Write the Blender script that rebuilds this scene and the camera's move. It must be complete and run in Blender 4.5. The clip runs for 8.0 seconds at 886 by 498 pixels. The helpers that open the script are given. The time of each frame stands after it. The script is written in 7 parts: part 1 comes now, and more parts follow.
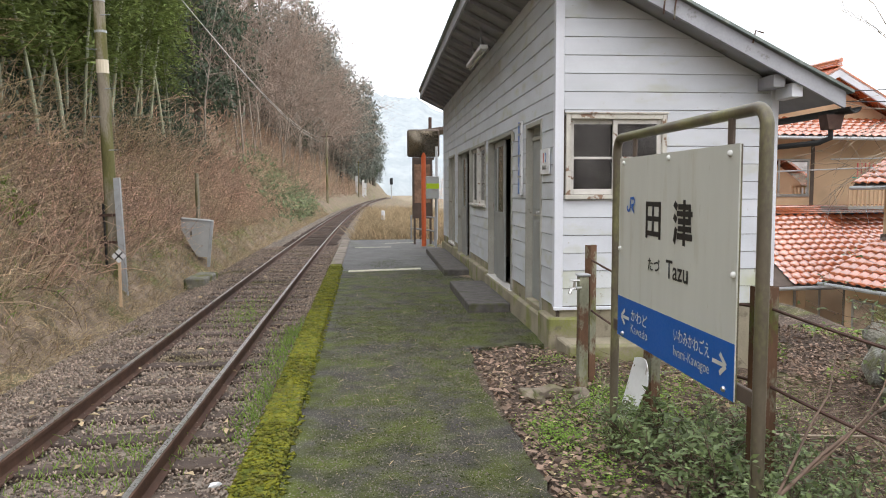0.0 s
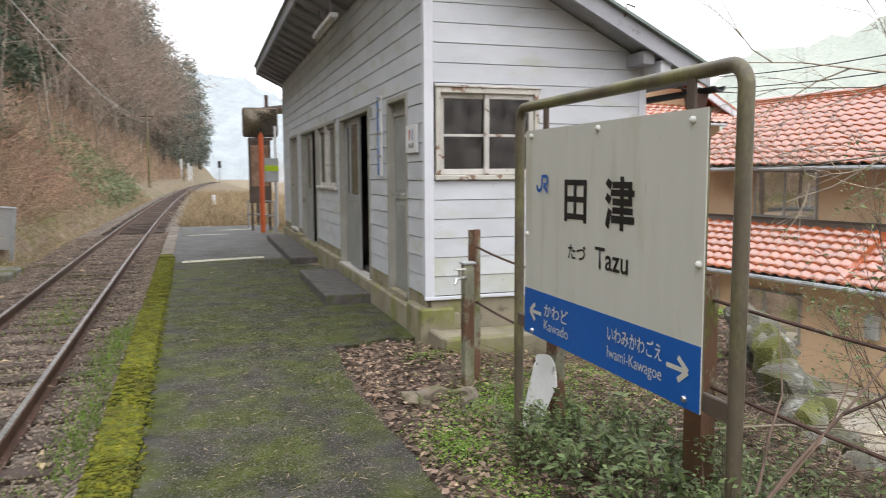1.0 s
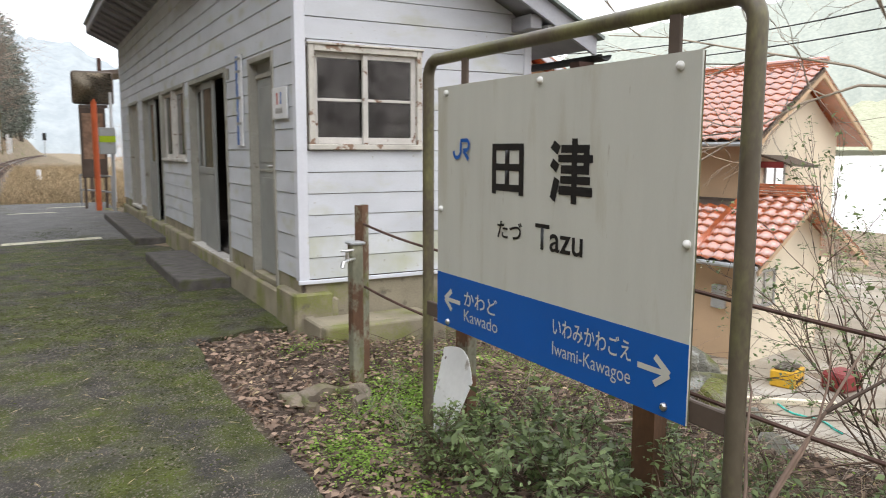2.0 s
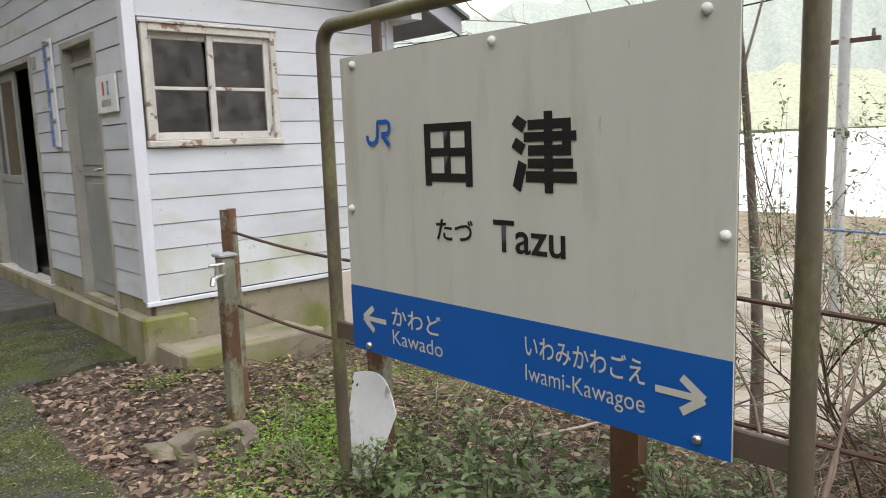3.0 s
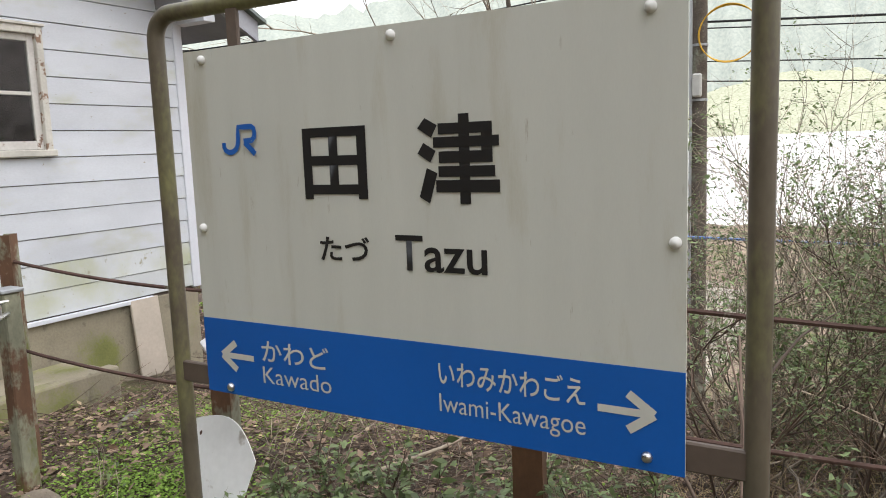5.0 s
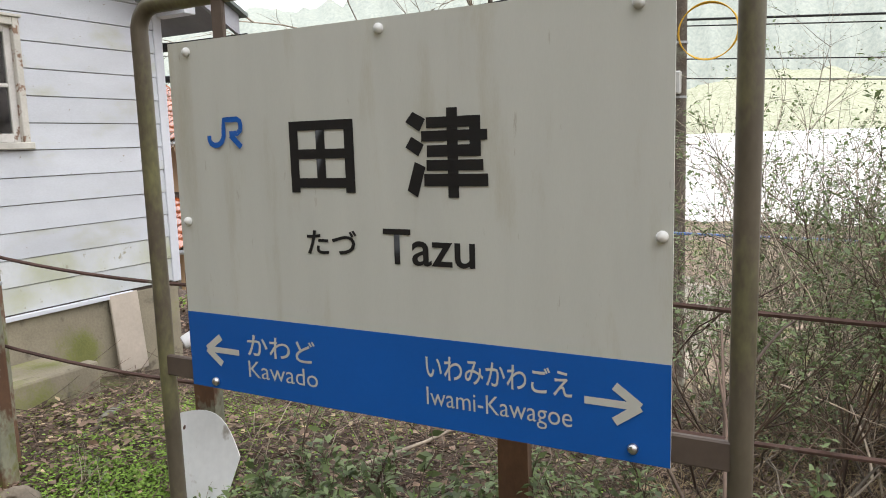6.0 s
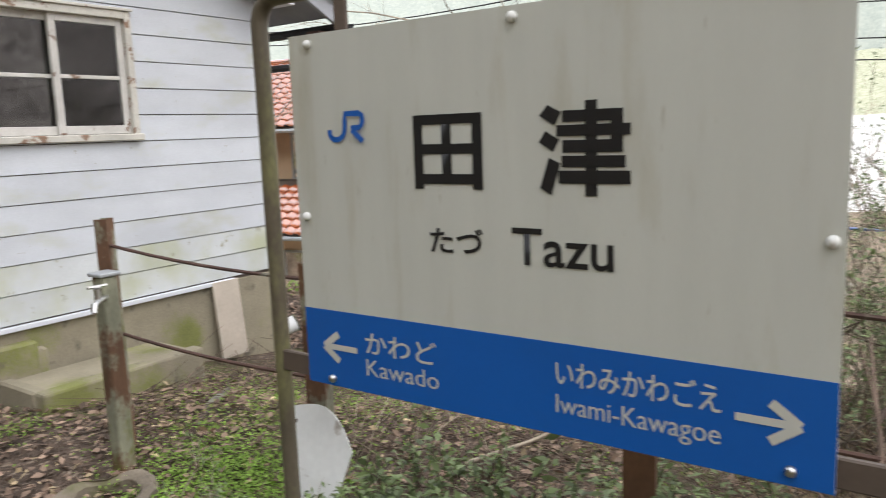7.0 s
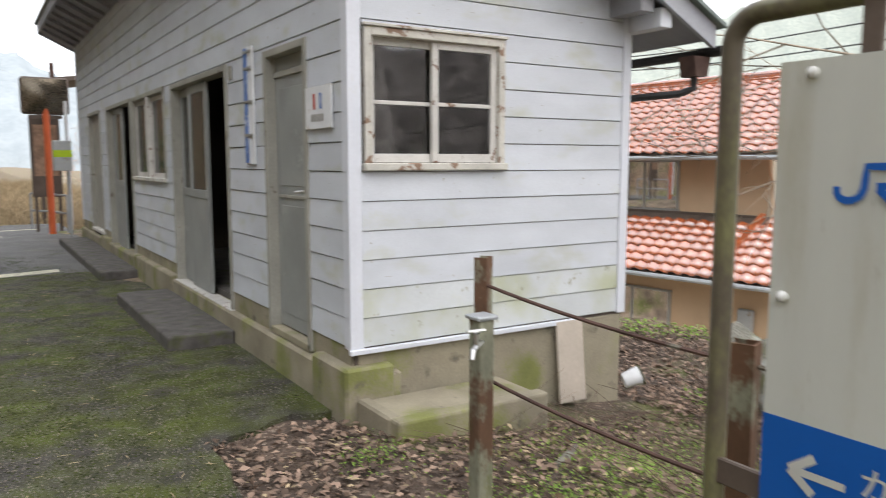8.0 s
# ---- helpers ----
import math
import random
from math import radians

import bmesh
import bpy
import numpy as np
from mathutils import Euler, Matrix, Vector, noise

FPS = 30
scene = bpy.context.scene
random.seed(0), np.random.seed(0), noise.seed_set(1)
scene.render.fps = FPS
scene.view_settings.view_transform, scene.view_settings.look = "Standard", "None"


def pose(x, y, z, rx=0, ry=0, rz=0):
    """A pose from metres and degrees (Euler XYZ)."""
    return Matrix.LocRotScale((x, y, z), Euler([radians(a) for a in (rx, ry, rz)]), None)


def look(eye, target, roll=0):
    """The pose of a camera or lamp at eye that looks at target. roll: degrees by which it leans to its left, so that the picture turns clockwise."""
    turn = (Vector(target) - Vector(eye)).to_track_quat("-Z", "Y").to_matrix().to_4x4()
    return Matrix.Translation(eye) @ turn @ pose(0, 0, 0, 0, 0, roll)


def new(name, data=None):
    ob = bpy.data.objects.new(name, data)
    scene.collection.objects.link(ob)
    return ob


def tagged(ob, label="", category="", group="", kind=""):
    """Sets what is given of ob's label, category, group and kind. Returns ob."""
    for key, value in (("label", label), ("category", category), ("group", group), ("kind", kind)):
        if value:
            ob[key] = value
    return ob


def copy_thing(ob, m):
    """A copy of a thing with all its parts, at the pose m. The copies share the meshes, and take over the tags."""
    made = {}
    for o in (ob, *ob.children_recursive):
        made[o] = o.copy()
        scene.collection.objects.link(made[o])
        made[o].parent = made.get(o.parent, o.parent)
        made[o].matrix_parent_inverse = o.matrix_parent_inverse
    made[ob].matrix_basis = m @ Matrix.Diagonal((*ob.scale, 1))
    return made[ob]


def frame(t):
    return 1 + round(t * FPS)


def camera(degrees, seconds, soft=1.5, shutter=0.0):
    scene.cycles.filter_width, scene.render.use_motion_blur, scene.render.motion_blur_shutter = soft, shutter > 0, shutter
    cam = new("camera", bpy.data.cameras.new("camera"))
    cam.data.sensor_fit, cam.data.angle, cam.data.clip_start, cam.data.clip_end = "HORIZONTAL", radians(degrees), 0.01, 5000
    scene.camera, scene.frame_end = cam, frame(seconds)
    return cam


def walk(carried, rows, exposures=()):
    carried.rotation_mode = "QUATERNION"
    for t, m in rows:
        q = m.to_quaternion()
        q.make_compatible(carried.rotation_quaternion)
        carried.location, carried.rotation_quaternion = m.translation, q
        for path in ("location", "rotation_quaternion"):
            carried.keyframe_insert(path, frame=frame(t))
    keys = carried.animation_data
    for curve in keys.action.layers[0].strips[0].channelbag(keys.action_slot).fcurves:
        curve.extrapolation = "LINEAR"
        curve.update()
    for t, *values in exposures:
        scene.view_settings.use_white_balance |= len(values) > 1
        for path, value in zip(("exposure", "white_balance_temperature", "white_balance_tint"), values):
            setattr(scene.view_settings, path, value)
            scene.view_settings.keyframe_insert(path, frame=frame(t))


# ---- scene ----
cam = camera(61.1, 8.0, 0.95, 0.25)
PATH = [
    (0, (-0.018, 0.080, 1.546), (0.156, 2.067, 1.391), -0.2),
    (0.5, (-0.033, 0.445, 1.527), (0.233, 2.416, 1.322), 1.1),
    (1, (-0.178, 0.815, 1.516), (0.424, 2.711, 1.316), -0.3),
    (1.5, (-0.138, 1.198, 1.477), (0.643, 3.022, 1.229), 0.5),
    (2, (-0.175, 1.470, 1.464), (0.783, 3.205, 1.201), 0.2),
    (2.2, (-0.137, 1.630, 1.444), (0.921, 3.306, 1.176), -0.2),
    (3.3, (-0.128, 2.255, 1.431), (1.265, 3.661, 1.139), -1.4),
    (3.5, (-0.122, 2.325, 1.431), (1.330, 3.668, 1.134), -0.7),
    (4, (-0.128, 2.462, 1.424), (1.471, 3.627, 1.133), -2.9),
    (4.5, (-0.187, 2.542, 1.416), (1.491, 3.596, 1.148), -1.4),
    (5, (-0.184, 2.553, 1.423), (1.521, 3.562, 1.155), -2.1),
    (6.5, (-0.204, 2.602, 1.418), (1.531, 3.554, 1.135), -1.5),
    (7, (-0.187, 2.718, 1.444), (1.427, 3.857, 1.134), -2.1),
    (7.5, (-0.138, 3.021, 1.469), (1.214, 4.465, 1.175), -3.1),
    (8, (-0.141, 3.313, 1.510), (0.916, 4.995, 1.279), -0.0),
]
walk(cam, [(t, look(eye, target, roll)) for t, eye, target, roll in PATH])

# ---- sky and sun: a bright overcast day ----
world = bpy.data.worlds.new("overcast_sky")
scene.world = world
world.use_nodes = True
wn, wl = world.node_tree.nodes, world.node_tree.links
wn.clear()
sky = wn.new("ShaderNodeTexSky")
sky.sky_type, sky.sun_disc = "NISHITA", False
sky.sun_elevation, sky.sun_rotation = radians(42), radians(150)
sky.air_density, sky.dust_density, sky.ozone_density = 1.0, 6.0, 1.0
veil = wn.new("ShaderNodeMix")
veil.data_type = "RGBA"
veil.inputs[0].default_value = 0.88
sky_scale = wn.new("ShaderNodeVectorMath")
sky_scale.operation = "SCALE"
sky_scale.inputs["Scale"].default_value = 0.12
wl.new(sky.outputs[0], sky_scale.inputs[0])
wl.new(sky_scale.outputs[0], veil.inputs[6])
veil.inputs[7].default_value = (0.99, 1.01, 1.06, 1)
sky_out = wn.new("ShaderNodeBackground")
sky_out.inputs["Strength"].default_value = 1.17
wl.new(veil.outputs[2], sky_out.inputs["Color"])
wo = wn.new("ShaderNodeOutputWorld")
wl.new(sky_out.outputs[0], wo.inputs[0])

sun = new("sun", bpy.data.lights.new("sun", "SUN"))
sun.data.energy, sun.data.angle, sun.data.color = 0.45, radians(30), (1.0, 0.97, 0.92)
sun.matrix_world = look((-7.0, -10.0, 18.0), (0, 0, 0))
scene.view_settings.exposure = 0.87

# ---- materials ----
def material(name, base, rough=0.85, dark=0.7, light=1.2, scale=3.0, fine=40.0, bump=0.3, depth=0.01, metal=0.0,
             patch=None, patch_scale=2.0, patch_edge=(0.5, 0.6), patch_rough=None, second=None, second_scale=5.0, second_edge=(0.6, 0.66),
             spread=0.0, islands=0.0, stretch=(1, 1, 1), spec=0.4, thin=0.0, coat=0.0):
    """A grainy surface: base colour with coarse and fine variation, up to two kinds of patches, and relief."""
    m = bpy.data.materials.new(name)
    m.use_nodes = True
    n, k = m.node_tree.nodes, m.node_tree.links
    shader = n["Principled BSDF"]
    shader.inputs["Roughness"].default_value = rough
    shader.inputs["Metallic"].default_value = metal
    shader.inputs["Specular IOR Level"].default_value = spec
    shader.inputs["Coat Weight"].default_value, shader.inputs["Coat Roughness"].default_value, shader.inputs["Coat IOR"].default_value = coat, 0.16, 2.5
    where = n.new("ShaderNodeTexCoord").outputs["Object"]
    info = n.new("ShaderNodeObjectInfo")
    shift = n.new("ShaderNodeVectorMath")
    shift.operation = "MULTIPLY_ADD"
    k.new(where, shift.inputs[0])
    shift.inputs[1].default_value = stretch
    off = n.new("ShaderNodeMath")
    off.operation = "MULTIPLY"
    off.inputs[1].default_value = 37.0
    k.new(info.outputs["Random"], off.inputs[0])
    k.new(off.outputs[0], shift.inputs[2])
    at = shift.outputs[0]

    def grain(size, detail=5.0):
        t = n.new("ShaderNodeTexNoise")
        t.inputs["Scale"].default_value, t.inputs["Detail"].default_value = size, detail
        k.new(at, t.inputs["Vector"])
        return t.outputs["Fac"]

    def ranged(value, lo, hi, a, b):
        r = n.new("ShaderNodeMapRange")
        r.inputs[1].default_value, r.inputs[2].default_value, r.inputs[3].default_value, r.inputs[4].default_value = lo, hi, a, b
        k.new(value, r.inputs[0])
        return r.outputs[0]

    def maths(op, a, b):
        r = n.new("ShaderNodeMath")
        r.operation = op
        for s, v in zip(r.inputs, (a, b)):
            if isinstance(v, float):
                s.default_value = v
            else:
                k.new(v, s)
        return r.outputs[0]

    def mixed(f, a, b, kind="MIX"):
        r = n.new("ShaderNodeMix")
        r.data_type, r.blend_type = "RGBA", kind
        for s, v in ((r.inputs[0], f), (r.inputs[6], a), (r.inputs[7], b)):
            if isinstance(v, (float, int)):
                s.default_value = v
            elif isinstance(v, tuple):
                s.default_value = (*v[:3], 1)
            else:
                k.new(v, s)
        return r.outputs[2]

    coarse, small = grain(scale), grain(fine, 3.0)
    shade = maths("MULTIPLY", ranged(coarse, 0.3, 0.7, dark, light), ranged(small, 0.25, 0.75, 0.5 + dark / 2, 0.5 + light / 2))
    if spread:
        shade = maths("MULTIPLY", shade, ranged(info.outputs["Random"], 0.0, 1.0, 1 - spread, 1 + spread))
    if islands:
        shade = maths("MULTIPLY", shade, ranged(n.new("ShaderNodeNewGeometry").outputs["Random Per Island"], 0.0, 1.0, 1 - islands, 1 + islands))
    paint = base
    for colour, size, edge in ((patch, patch_scale, patch_edge), (second, second_scale, second_edge)):
        if colour:
            f = maths("ADD", grain(size, 8.0), ranged(small, 0.2, 0.8, -0.06, 0.06))
            paint = mixed(ranged(f, edge[0], edge[1], 0.0, 1.0), paint, colour)
    grey = n.new("ShaderNodeCombineColor")
    for s in grey.inputs:
        k.new(shade, s)
    k.new(mixed(1.0, paint, grey.outputs[0], "MULTIPLY"), shader.inputs["Base Color"])
    k.new(ranged(small, 0.2, 0.8, rough - 0.08, min(1.0, rough + 0.08)), shader.inputs["Roughness"])
    if bump:
        b = n.new("ShaderNodeBump")
        b.inputs["Strength"].default_value, b.inputs["Distance"].default_value = bump, depth
        k.new(maths("ADD", small, coarse), b.inputs["Height"])
        k.new(b.outputs[0], shader.inputs["Normal"])
    if thin:
        glow = n.new("ShaderNodeBsdfTranslucent")
        k.new(mixed(1.0, paint, grey.outputs[0], "MULTIPLY"), glow.inputs["Color"])
        both = n.new("ShaderNodeMixShader")
        both.inputs[0].default_value = thin
        k.new(shader.outputs[0], both.inputs[1])
        k.new(glow.outputs[0], both.inputs[2])
        k.new(both.outputs[0], n["Material Output"].inputs["Surface"])
    return m


def glass_material(name, tint, rough=0.03):
    m = bpy.data.materials.new(name)
    m.use_nodes = True
    n, k = m.node_tree.nodes, m.node_tree.links
    clear = n.new("ShaderNodeBsdfTransparent")
    clear.inputs["Color"].default_value = (*tint, 1)
    gloss = n.new("ShaderNodeBsdfGlossy")
    gloss.inputs["Roughness"].default_value = rough
    fresnel = n.new("ShaderNodeFresnel")
    fresnel.inputs["IOR"].default_value = 2.1
    both = n.new("ShaderNodeMixShader")
    k.new(fresnel.outputs[0], both.inputs[0])
    k.new(clear.outputs[0], both.inputs[1])
    k.new(gloss.outputs[0], both.inputs[2])
    k.new(both.outputs[0], n["Material Output"].inputs["Surface"])
    return m


SIDING = material("white_painted_boards", (0.575, 0.60, 0.65), 0.6, 0.88, 1.06, 1.5, 60, 0.15, 0.003, patch=(0.45, 0.46, 0.36), patch_scale=2.2, patch_edge=(0.55, 0.80), second=(0.33, 0.31, 0.27), second_scale=24, second_edge=(0.70, 0.75), spread=0.03, stretch=(1, 1, 2.2))
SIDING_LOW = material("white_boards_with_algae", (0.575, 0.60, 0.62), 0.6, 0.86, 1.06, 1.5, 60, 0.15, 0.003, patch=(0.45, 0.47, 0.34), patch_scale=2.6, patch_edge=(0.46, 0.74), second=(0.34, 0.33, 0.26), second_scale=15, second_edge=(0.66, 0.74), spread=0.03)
CORNER = material("white_corner_board", (0.64, 0.66, 0.72), 0.55, 0.92, 1.05, 2, 50, 0.1, 0.003, patch=(0.5, 0.5, 0.42), patch_scale=4, patch_edge=(0.66, 0.8))
FRAME_CREAM = material("flaking_cream_paint", (0.57, 0.55, 0.50), 0.6, 0.8, 1.1, 4, 60, 0.4, 0.003, patch=(0.25, 0.16, 0.11), patch_scale=11, patch_edge=(0.58, 0.63), stretch=(1, 1, 1))
FRAME_WHITE = material("worn_white_frame_paint", (0.6, 0.58, 0.55), 0.6, 0.8, 1.1, 5, 70, 0.35, 0.003, patch=(0.2, 0.12, 0.08), patch_scale=13, patch_edge=(0.62, 0.66))
DOOR_GREY = material("grey_painted_door", (0.30, 0.31, 0.30), 0.55, 0.85, 1.12, 2, 40, 0.15, 0.003, patch=(0.52, 0.53, 0.52), patch_scale=2.5, patch_edge=(0.64, 0.8))
DOOR_FRAME = material("beige_door_frame", (0.36, 0.35, 0.31), 0.6, 0.8, 1.1, 3, 50, 0.2, 0.003, patch=(0.16, 0.13, 0.1), patch_scale=6, patch_edge=(0.64, 0.72))
SOFFIT = material("grey_painted_eaves", (0.27, 0.27, 0.29), 0.6, 0.85, 1.1, 3, 40, 0.2, 0.004, patch=(0.17, 0.16, 0.15), patch_scale=4, patch_edge=(0.6, 0.75))
FASCIA = material("grey_barge_board", (0.36, 0.37, 0.41), 0.55, 0.85, 1.12, 2, 40, 0.2, 0.004, patch=(0.2, 0.19, 0.18), patch_scale=5, patch_edge=(0.62, 0.72))
ROOF_SHEET = material("weathered_roof_sheet", (0.20, 0.24, 0.23), 0.6, 0.75, 1.15, 3, 40, 0.25, 0.004, patch=(0.3, 0.33, 0.29), patch_scale=5, patch_edge=(0.55, 0.7))
CONCRETE = material("mossy_concrete", (0.30, 0.265, 0.195), 0.9, 0.75, 1.15, 3, 60, 0.4, 0.006, patch=(0.20, 0.21, 0.07), patch_scale=2.2, patch_edge=(0.52, 0.66), second=(0.15, 0.13, 0.1), second_scale=7, second_edge=(0.62, 0.72))
BASIN_STONE = material("mossy_broken_concrete", (0.21, 0.175, 0.135), 0.92, 0.65, 1.25, 6, 60, 0.6, 0.008, patch=(0.12, 0.125, 0.05), patch_scale=5, patch_edge=(0.50, 0.64))
STEP_STONE = material("dark_step_concrete", (0.105, 0.096, 0.09), 0.85, 0.7, 1.25, 9, 90, 0.4, 0.006, patch=(0.08, 0.085, 0.04), patch_scale=5, patch_edge=(0.56, 0.7))
ASPHALT = material("mossy_asphalt", (0.066, 0.060, 0.051), 0.78, 0.55, 1.45, 5.0, 120, 1.0, 0.02, spec=0.4, patch=(0.072, 0.088, 0.011), patch_scale=2.8, patch_edge=(0.36, 0.58), second=(0.20, 0.19, 0.16), second_scale=95, second_edge=(0.60, 0.65))
ASPHALT_BARE = material("bare_grey_asphalt", (0.125, 0.122, 0.118), 0.72, 0.75, 1.25, 2.2, 110, 0.8, 0.015, patch=(0.085, 0.09, 0.05), patch_scale=1.6, patch_edge=(0.55, 0.75), second=(0.2, 0.2, 0.19), second_scale=110, second_edge=(0.60, 0.68))
MOSS_EDGE = material("bright_moss_on_kerb", (0.165, 0.165, 0.010), 0.95, 0.5, 1.45, 9, 60, 1.0, 0.03, patch=(0.10, 0.085, 0.03), patch_scale=4, patch_edge=(0.54, 0.72), second=(0.10, 0.12, 0.012), second_scale=14, second_edge=(0.5, 0.6), spread=0.08)
EDGE_STONE = material("bare_kerb_concrete", (0.26, 0.22, 0.19), 0.9, 0.75, 1.2, 3, 60, 0.5, 0.01, patch=(0.12, 0.12, 0.04), patch_scale=4, patch_edge=(0.55, 0.68), spread=0.12)
PAINT_LINE = material("worn_white_line_paint", (0.62, 0.60, 0.46), 0.8, 0.8, 1.1, 6, 60, 0.3, 0.004, patch=(0.2, 0.2, 0.14), patch_scale=9, patch_edge=(0.6, 0.7))
RAIL_SIDE = material("rusty_rail_side", (0.105, 0.058, 0.040), 0.8, 0.7, 1.25, 6, 80, 0.4, 0.004, metal=0.2)
RAIL_TOP = material("polished_rail_head", (0.62, 0.60, 0.60), 0.30, 0.85, 1.1, 3, 60, 0.05, 0.001, metal=0.9)
SLEEPER = material("old_timber_sleeper", (0.098, 0.072, 0.06), 0.92, 0.6, 1.4, 4, 60, 0.6, 0.01, patch=(0.095, 0.075, 0.055), patch_scale=5, patch_edge=(0.55, 0.7), spread=0.25, stretch=(0.4, 3, 3))
BALLAST_BED = material("fine_ballast_bed", (0.27, 0.225, 0.185), 0.95, 0.6, 1.4, 4, 45, 1.0, 0.03, patch=(0.065, 0.052, 0.04), patch_scale=16, patch_edge=(0.5, 0.6))
BALLAST = material("ballast_stones", (0.31, 0.245, 0.20), 0.92, 0.7, 1.3, 4, 50, 0.3, 0.005, islands=0.55, patch=(0.13, 0.125, 0.04), patch_scale=0.8, patch_edge=(0.58, 0.75))
SOIL = material("leaf_litter_soil", (0.27, 0.205, 0.15), 0.97, 0.55, 1.4, 3, 45, 1.0, 0.03, patch=(0.15, 0.165, 0.05), patch_scale=0.9, patch_edge=(0.50, 0.64), second=(0.34, 0.27, 0.19), second_scale=22, second_edge=(0.56, 0.62))
DRY_GRASS = material("dry_straw", (0.52, 0.41, 0.26), 0.95, 0.7, 1.25, 2, 20, 0, islands=0.4, thin=0.3)
LITTER = material("dead_leaves", (0.24, 0.168, 0.125), 0.85, 0.7, 1.25, 9, 60, 0, islands=0.75, thin=0.15)
WEED = material("fresh_weeds", (0.23, 0.36, 0.065), 0.75, 0.8, 1.2, 3, 40, 0, islands=0.35, thin=0.35)
LEAF = material("glossy_shrub_leaves", (0.17, 0.225, 0.095), 0.45, 0.8, 1.2, 3, 40, 0, islands=0.55, thin=0.35)
LEAF_DARK = material("dark_evergreen_leaves", (0.085, 0.115, 0.075), 0.5, 0.7, 1.3, 2, 30, 0, islands=0.5, thin=0.3)
LEAF_BAMBOO = material("bamboo_leaves", (0.215, 0.275, 0.085), 0.6, 0.7, 1.3, 1, 20, 0, islands=0.5, thin=0.35)
CULM = material("bamboo_culms", (0.37, 0.39, 0.27), 0.5, 0.8, 1.2, 2, 30, 0.05, 0.003, spread=0.25)
TWIG = material("grey_brown_twigs", (0.33, 0.275, 0.215), 0.9, 0.7, 1.25, 4, 50, 0.2, 0.003, islands=0.65)
TWIG_RED = material("red_brown_brush", (0.58, 0.41, 0.31), 0.92, 0.7, 1.25, 0.4, 20, 0, islands=0.7, patch=(0.53, 0.43, 0.30), patch_scale=0.35, patch_edge=(0.5, 0.62), thin=0.3)
BARK = material("rough_grey_bark", (0.12, 0.10, 0.082), 0.95, 0.6, 1.35, 4, 40, 0.6, 0.015, patch=(0.17, 0.18, 0.14), patch_scale=4, patch_edge=(0.56, 0.68))
SIGN_FACE = material("grey_cream_enamel", (0.515, 0.522, 0.478), 0.42, 0.96, 1.03, 2.2, 90, 0.05, 0.001, patch=(0.40, 0.38, 0.30), patch_scale=2.6, patch_edge=(0.56, 0.84), second=(0.30, 0.27, 0.21), second_scale=9, second_edge=(0.70, 0.80), stretch=(1, 4.5, 0.8))
SIGN_BLUE = material("blue_sign_band", (0.004, 0.092, 0.39), 0.4, 0.95, 1.05, 3, 90, 0.04, 0.001)
SIGN_BLACK = material("black_lettering", (0.012, 0.012, 0.013), 0.45, 0.9, 1.1, 5, 60, 0)
SIGN_WHITE = material("cream_lettering", (0.50, 0.50, 0.46), 0.45, 0.95, 1.05, 5, 60, 0)
LOGO_BLUE = material("logo_blue", (0.012, 0.10, 0.40), 0.4, 0.95, 1.05, 5, 60, 0)
STEEL_BROWN = material("brown_painted_pipe", (0.11, 0.092, 0.066), 0.42, 0.75, 1.2, 5, 70, 0.15, 0.002, patch=(0.165, 0.16, 0.075), patch_scale=3.5, patch_edge=(0.46, 0.64), stretch=(1, 1, 0.5))
RUST = material("rusted_steel", (0.088, 0.050, 0.040), 0.85, 0.65, 1.3, 7, 80, 0.4, 0.003, patch=(0.2, 0.19, 0.15), patch_scale=5, patch_edge=(0.62, 0.7))
RUST_POST = material("rust_and_moss_post", (0.125, 0.066, 0.038), 0.85, 0.65, 1.3, 5, 60, 0.35, 0.003, patch=(0.22, 0.22, 0.16), patch_scale=4, patch_edge=(0.5, 0.58), second=(0.11, 0.11, 0.03), second_scale=6, second_edge=(0.58, 0.68), stretch=(1, 1, 0.6))
CHROME = material("dull_chrome", (0.6, 0.6, 0.6), 0.3, 0.85, 1.05, 6, 60, 0, metal=1.0)
BOLT = material("white_bolt_cap", (0.7, 0.7, 0.68), 0.4, 0.9, 1.05, 8, 60, 0)
STONE = material("lichen_boulder", (0.20, 0.192, 0.16), 0.95, 0.6, 1.3, 3, 45, 0.8, 0.03, patch=(0.33, 0.335, 0.305), patch_scale=6, patch_edge=(0.56, 0.64), second=(0.125, 0.13, 0.035), second_scale=2.2, second_edge=(0.48, 0.60), spread=0.2)
TILE_RED = material("orange_glazed_roof_tile", (0.54, 0.135, 0.048), 0.22, 0.8, 1.15, 3, 30, 0.1, 0.004, spread=0.1, islands=0.22, patch=(0.40, 0.12, 0.06), patch_scale=2, patch_edge=(0.55, 0.7), spec=0.9, coat=1.0)
STUCCO = material("peach_stucco", (0.60, 0.43, 0.28), 0.9, 0.9, 1.08, 1, 60, 0.2, 0.004, patch=(0.5, 0.36, 0.24), patch_scale=0.9, patch_edge=(0.55, 0.75))
STUCCO_PALE = material("pale_cream_stucco", (0.74, 0.66, 0.52), 0.9, 0.92, 1.06, 1, 60, 0.2, 0.004)
HOUSE_TRIM = material("dark_house_trim", (0.10, 0.075, 0.06), 0.6, 0.8, 1.2, 4, 50, 0.15, 0.003)
ALU = material("aluminium_sash", (0.36, 0.36, 0.35), 0.4, 0.9, 1.1, 5, 60, 0, metal=0.5)
# The dimness of the rooms is put into this dark base colour.
DARK_IN = material("interior_boards_painted_dim", (0.10, 0.08, 0.065), 0.85, 0.8, 1.15, 2, 30, 0.1, 0.004)
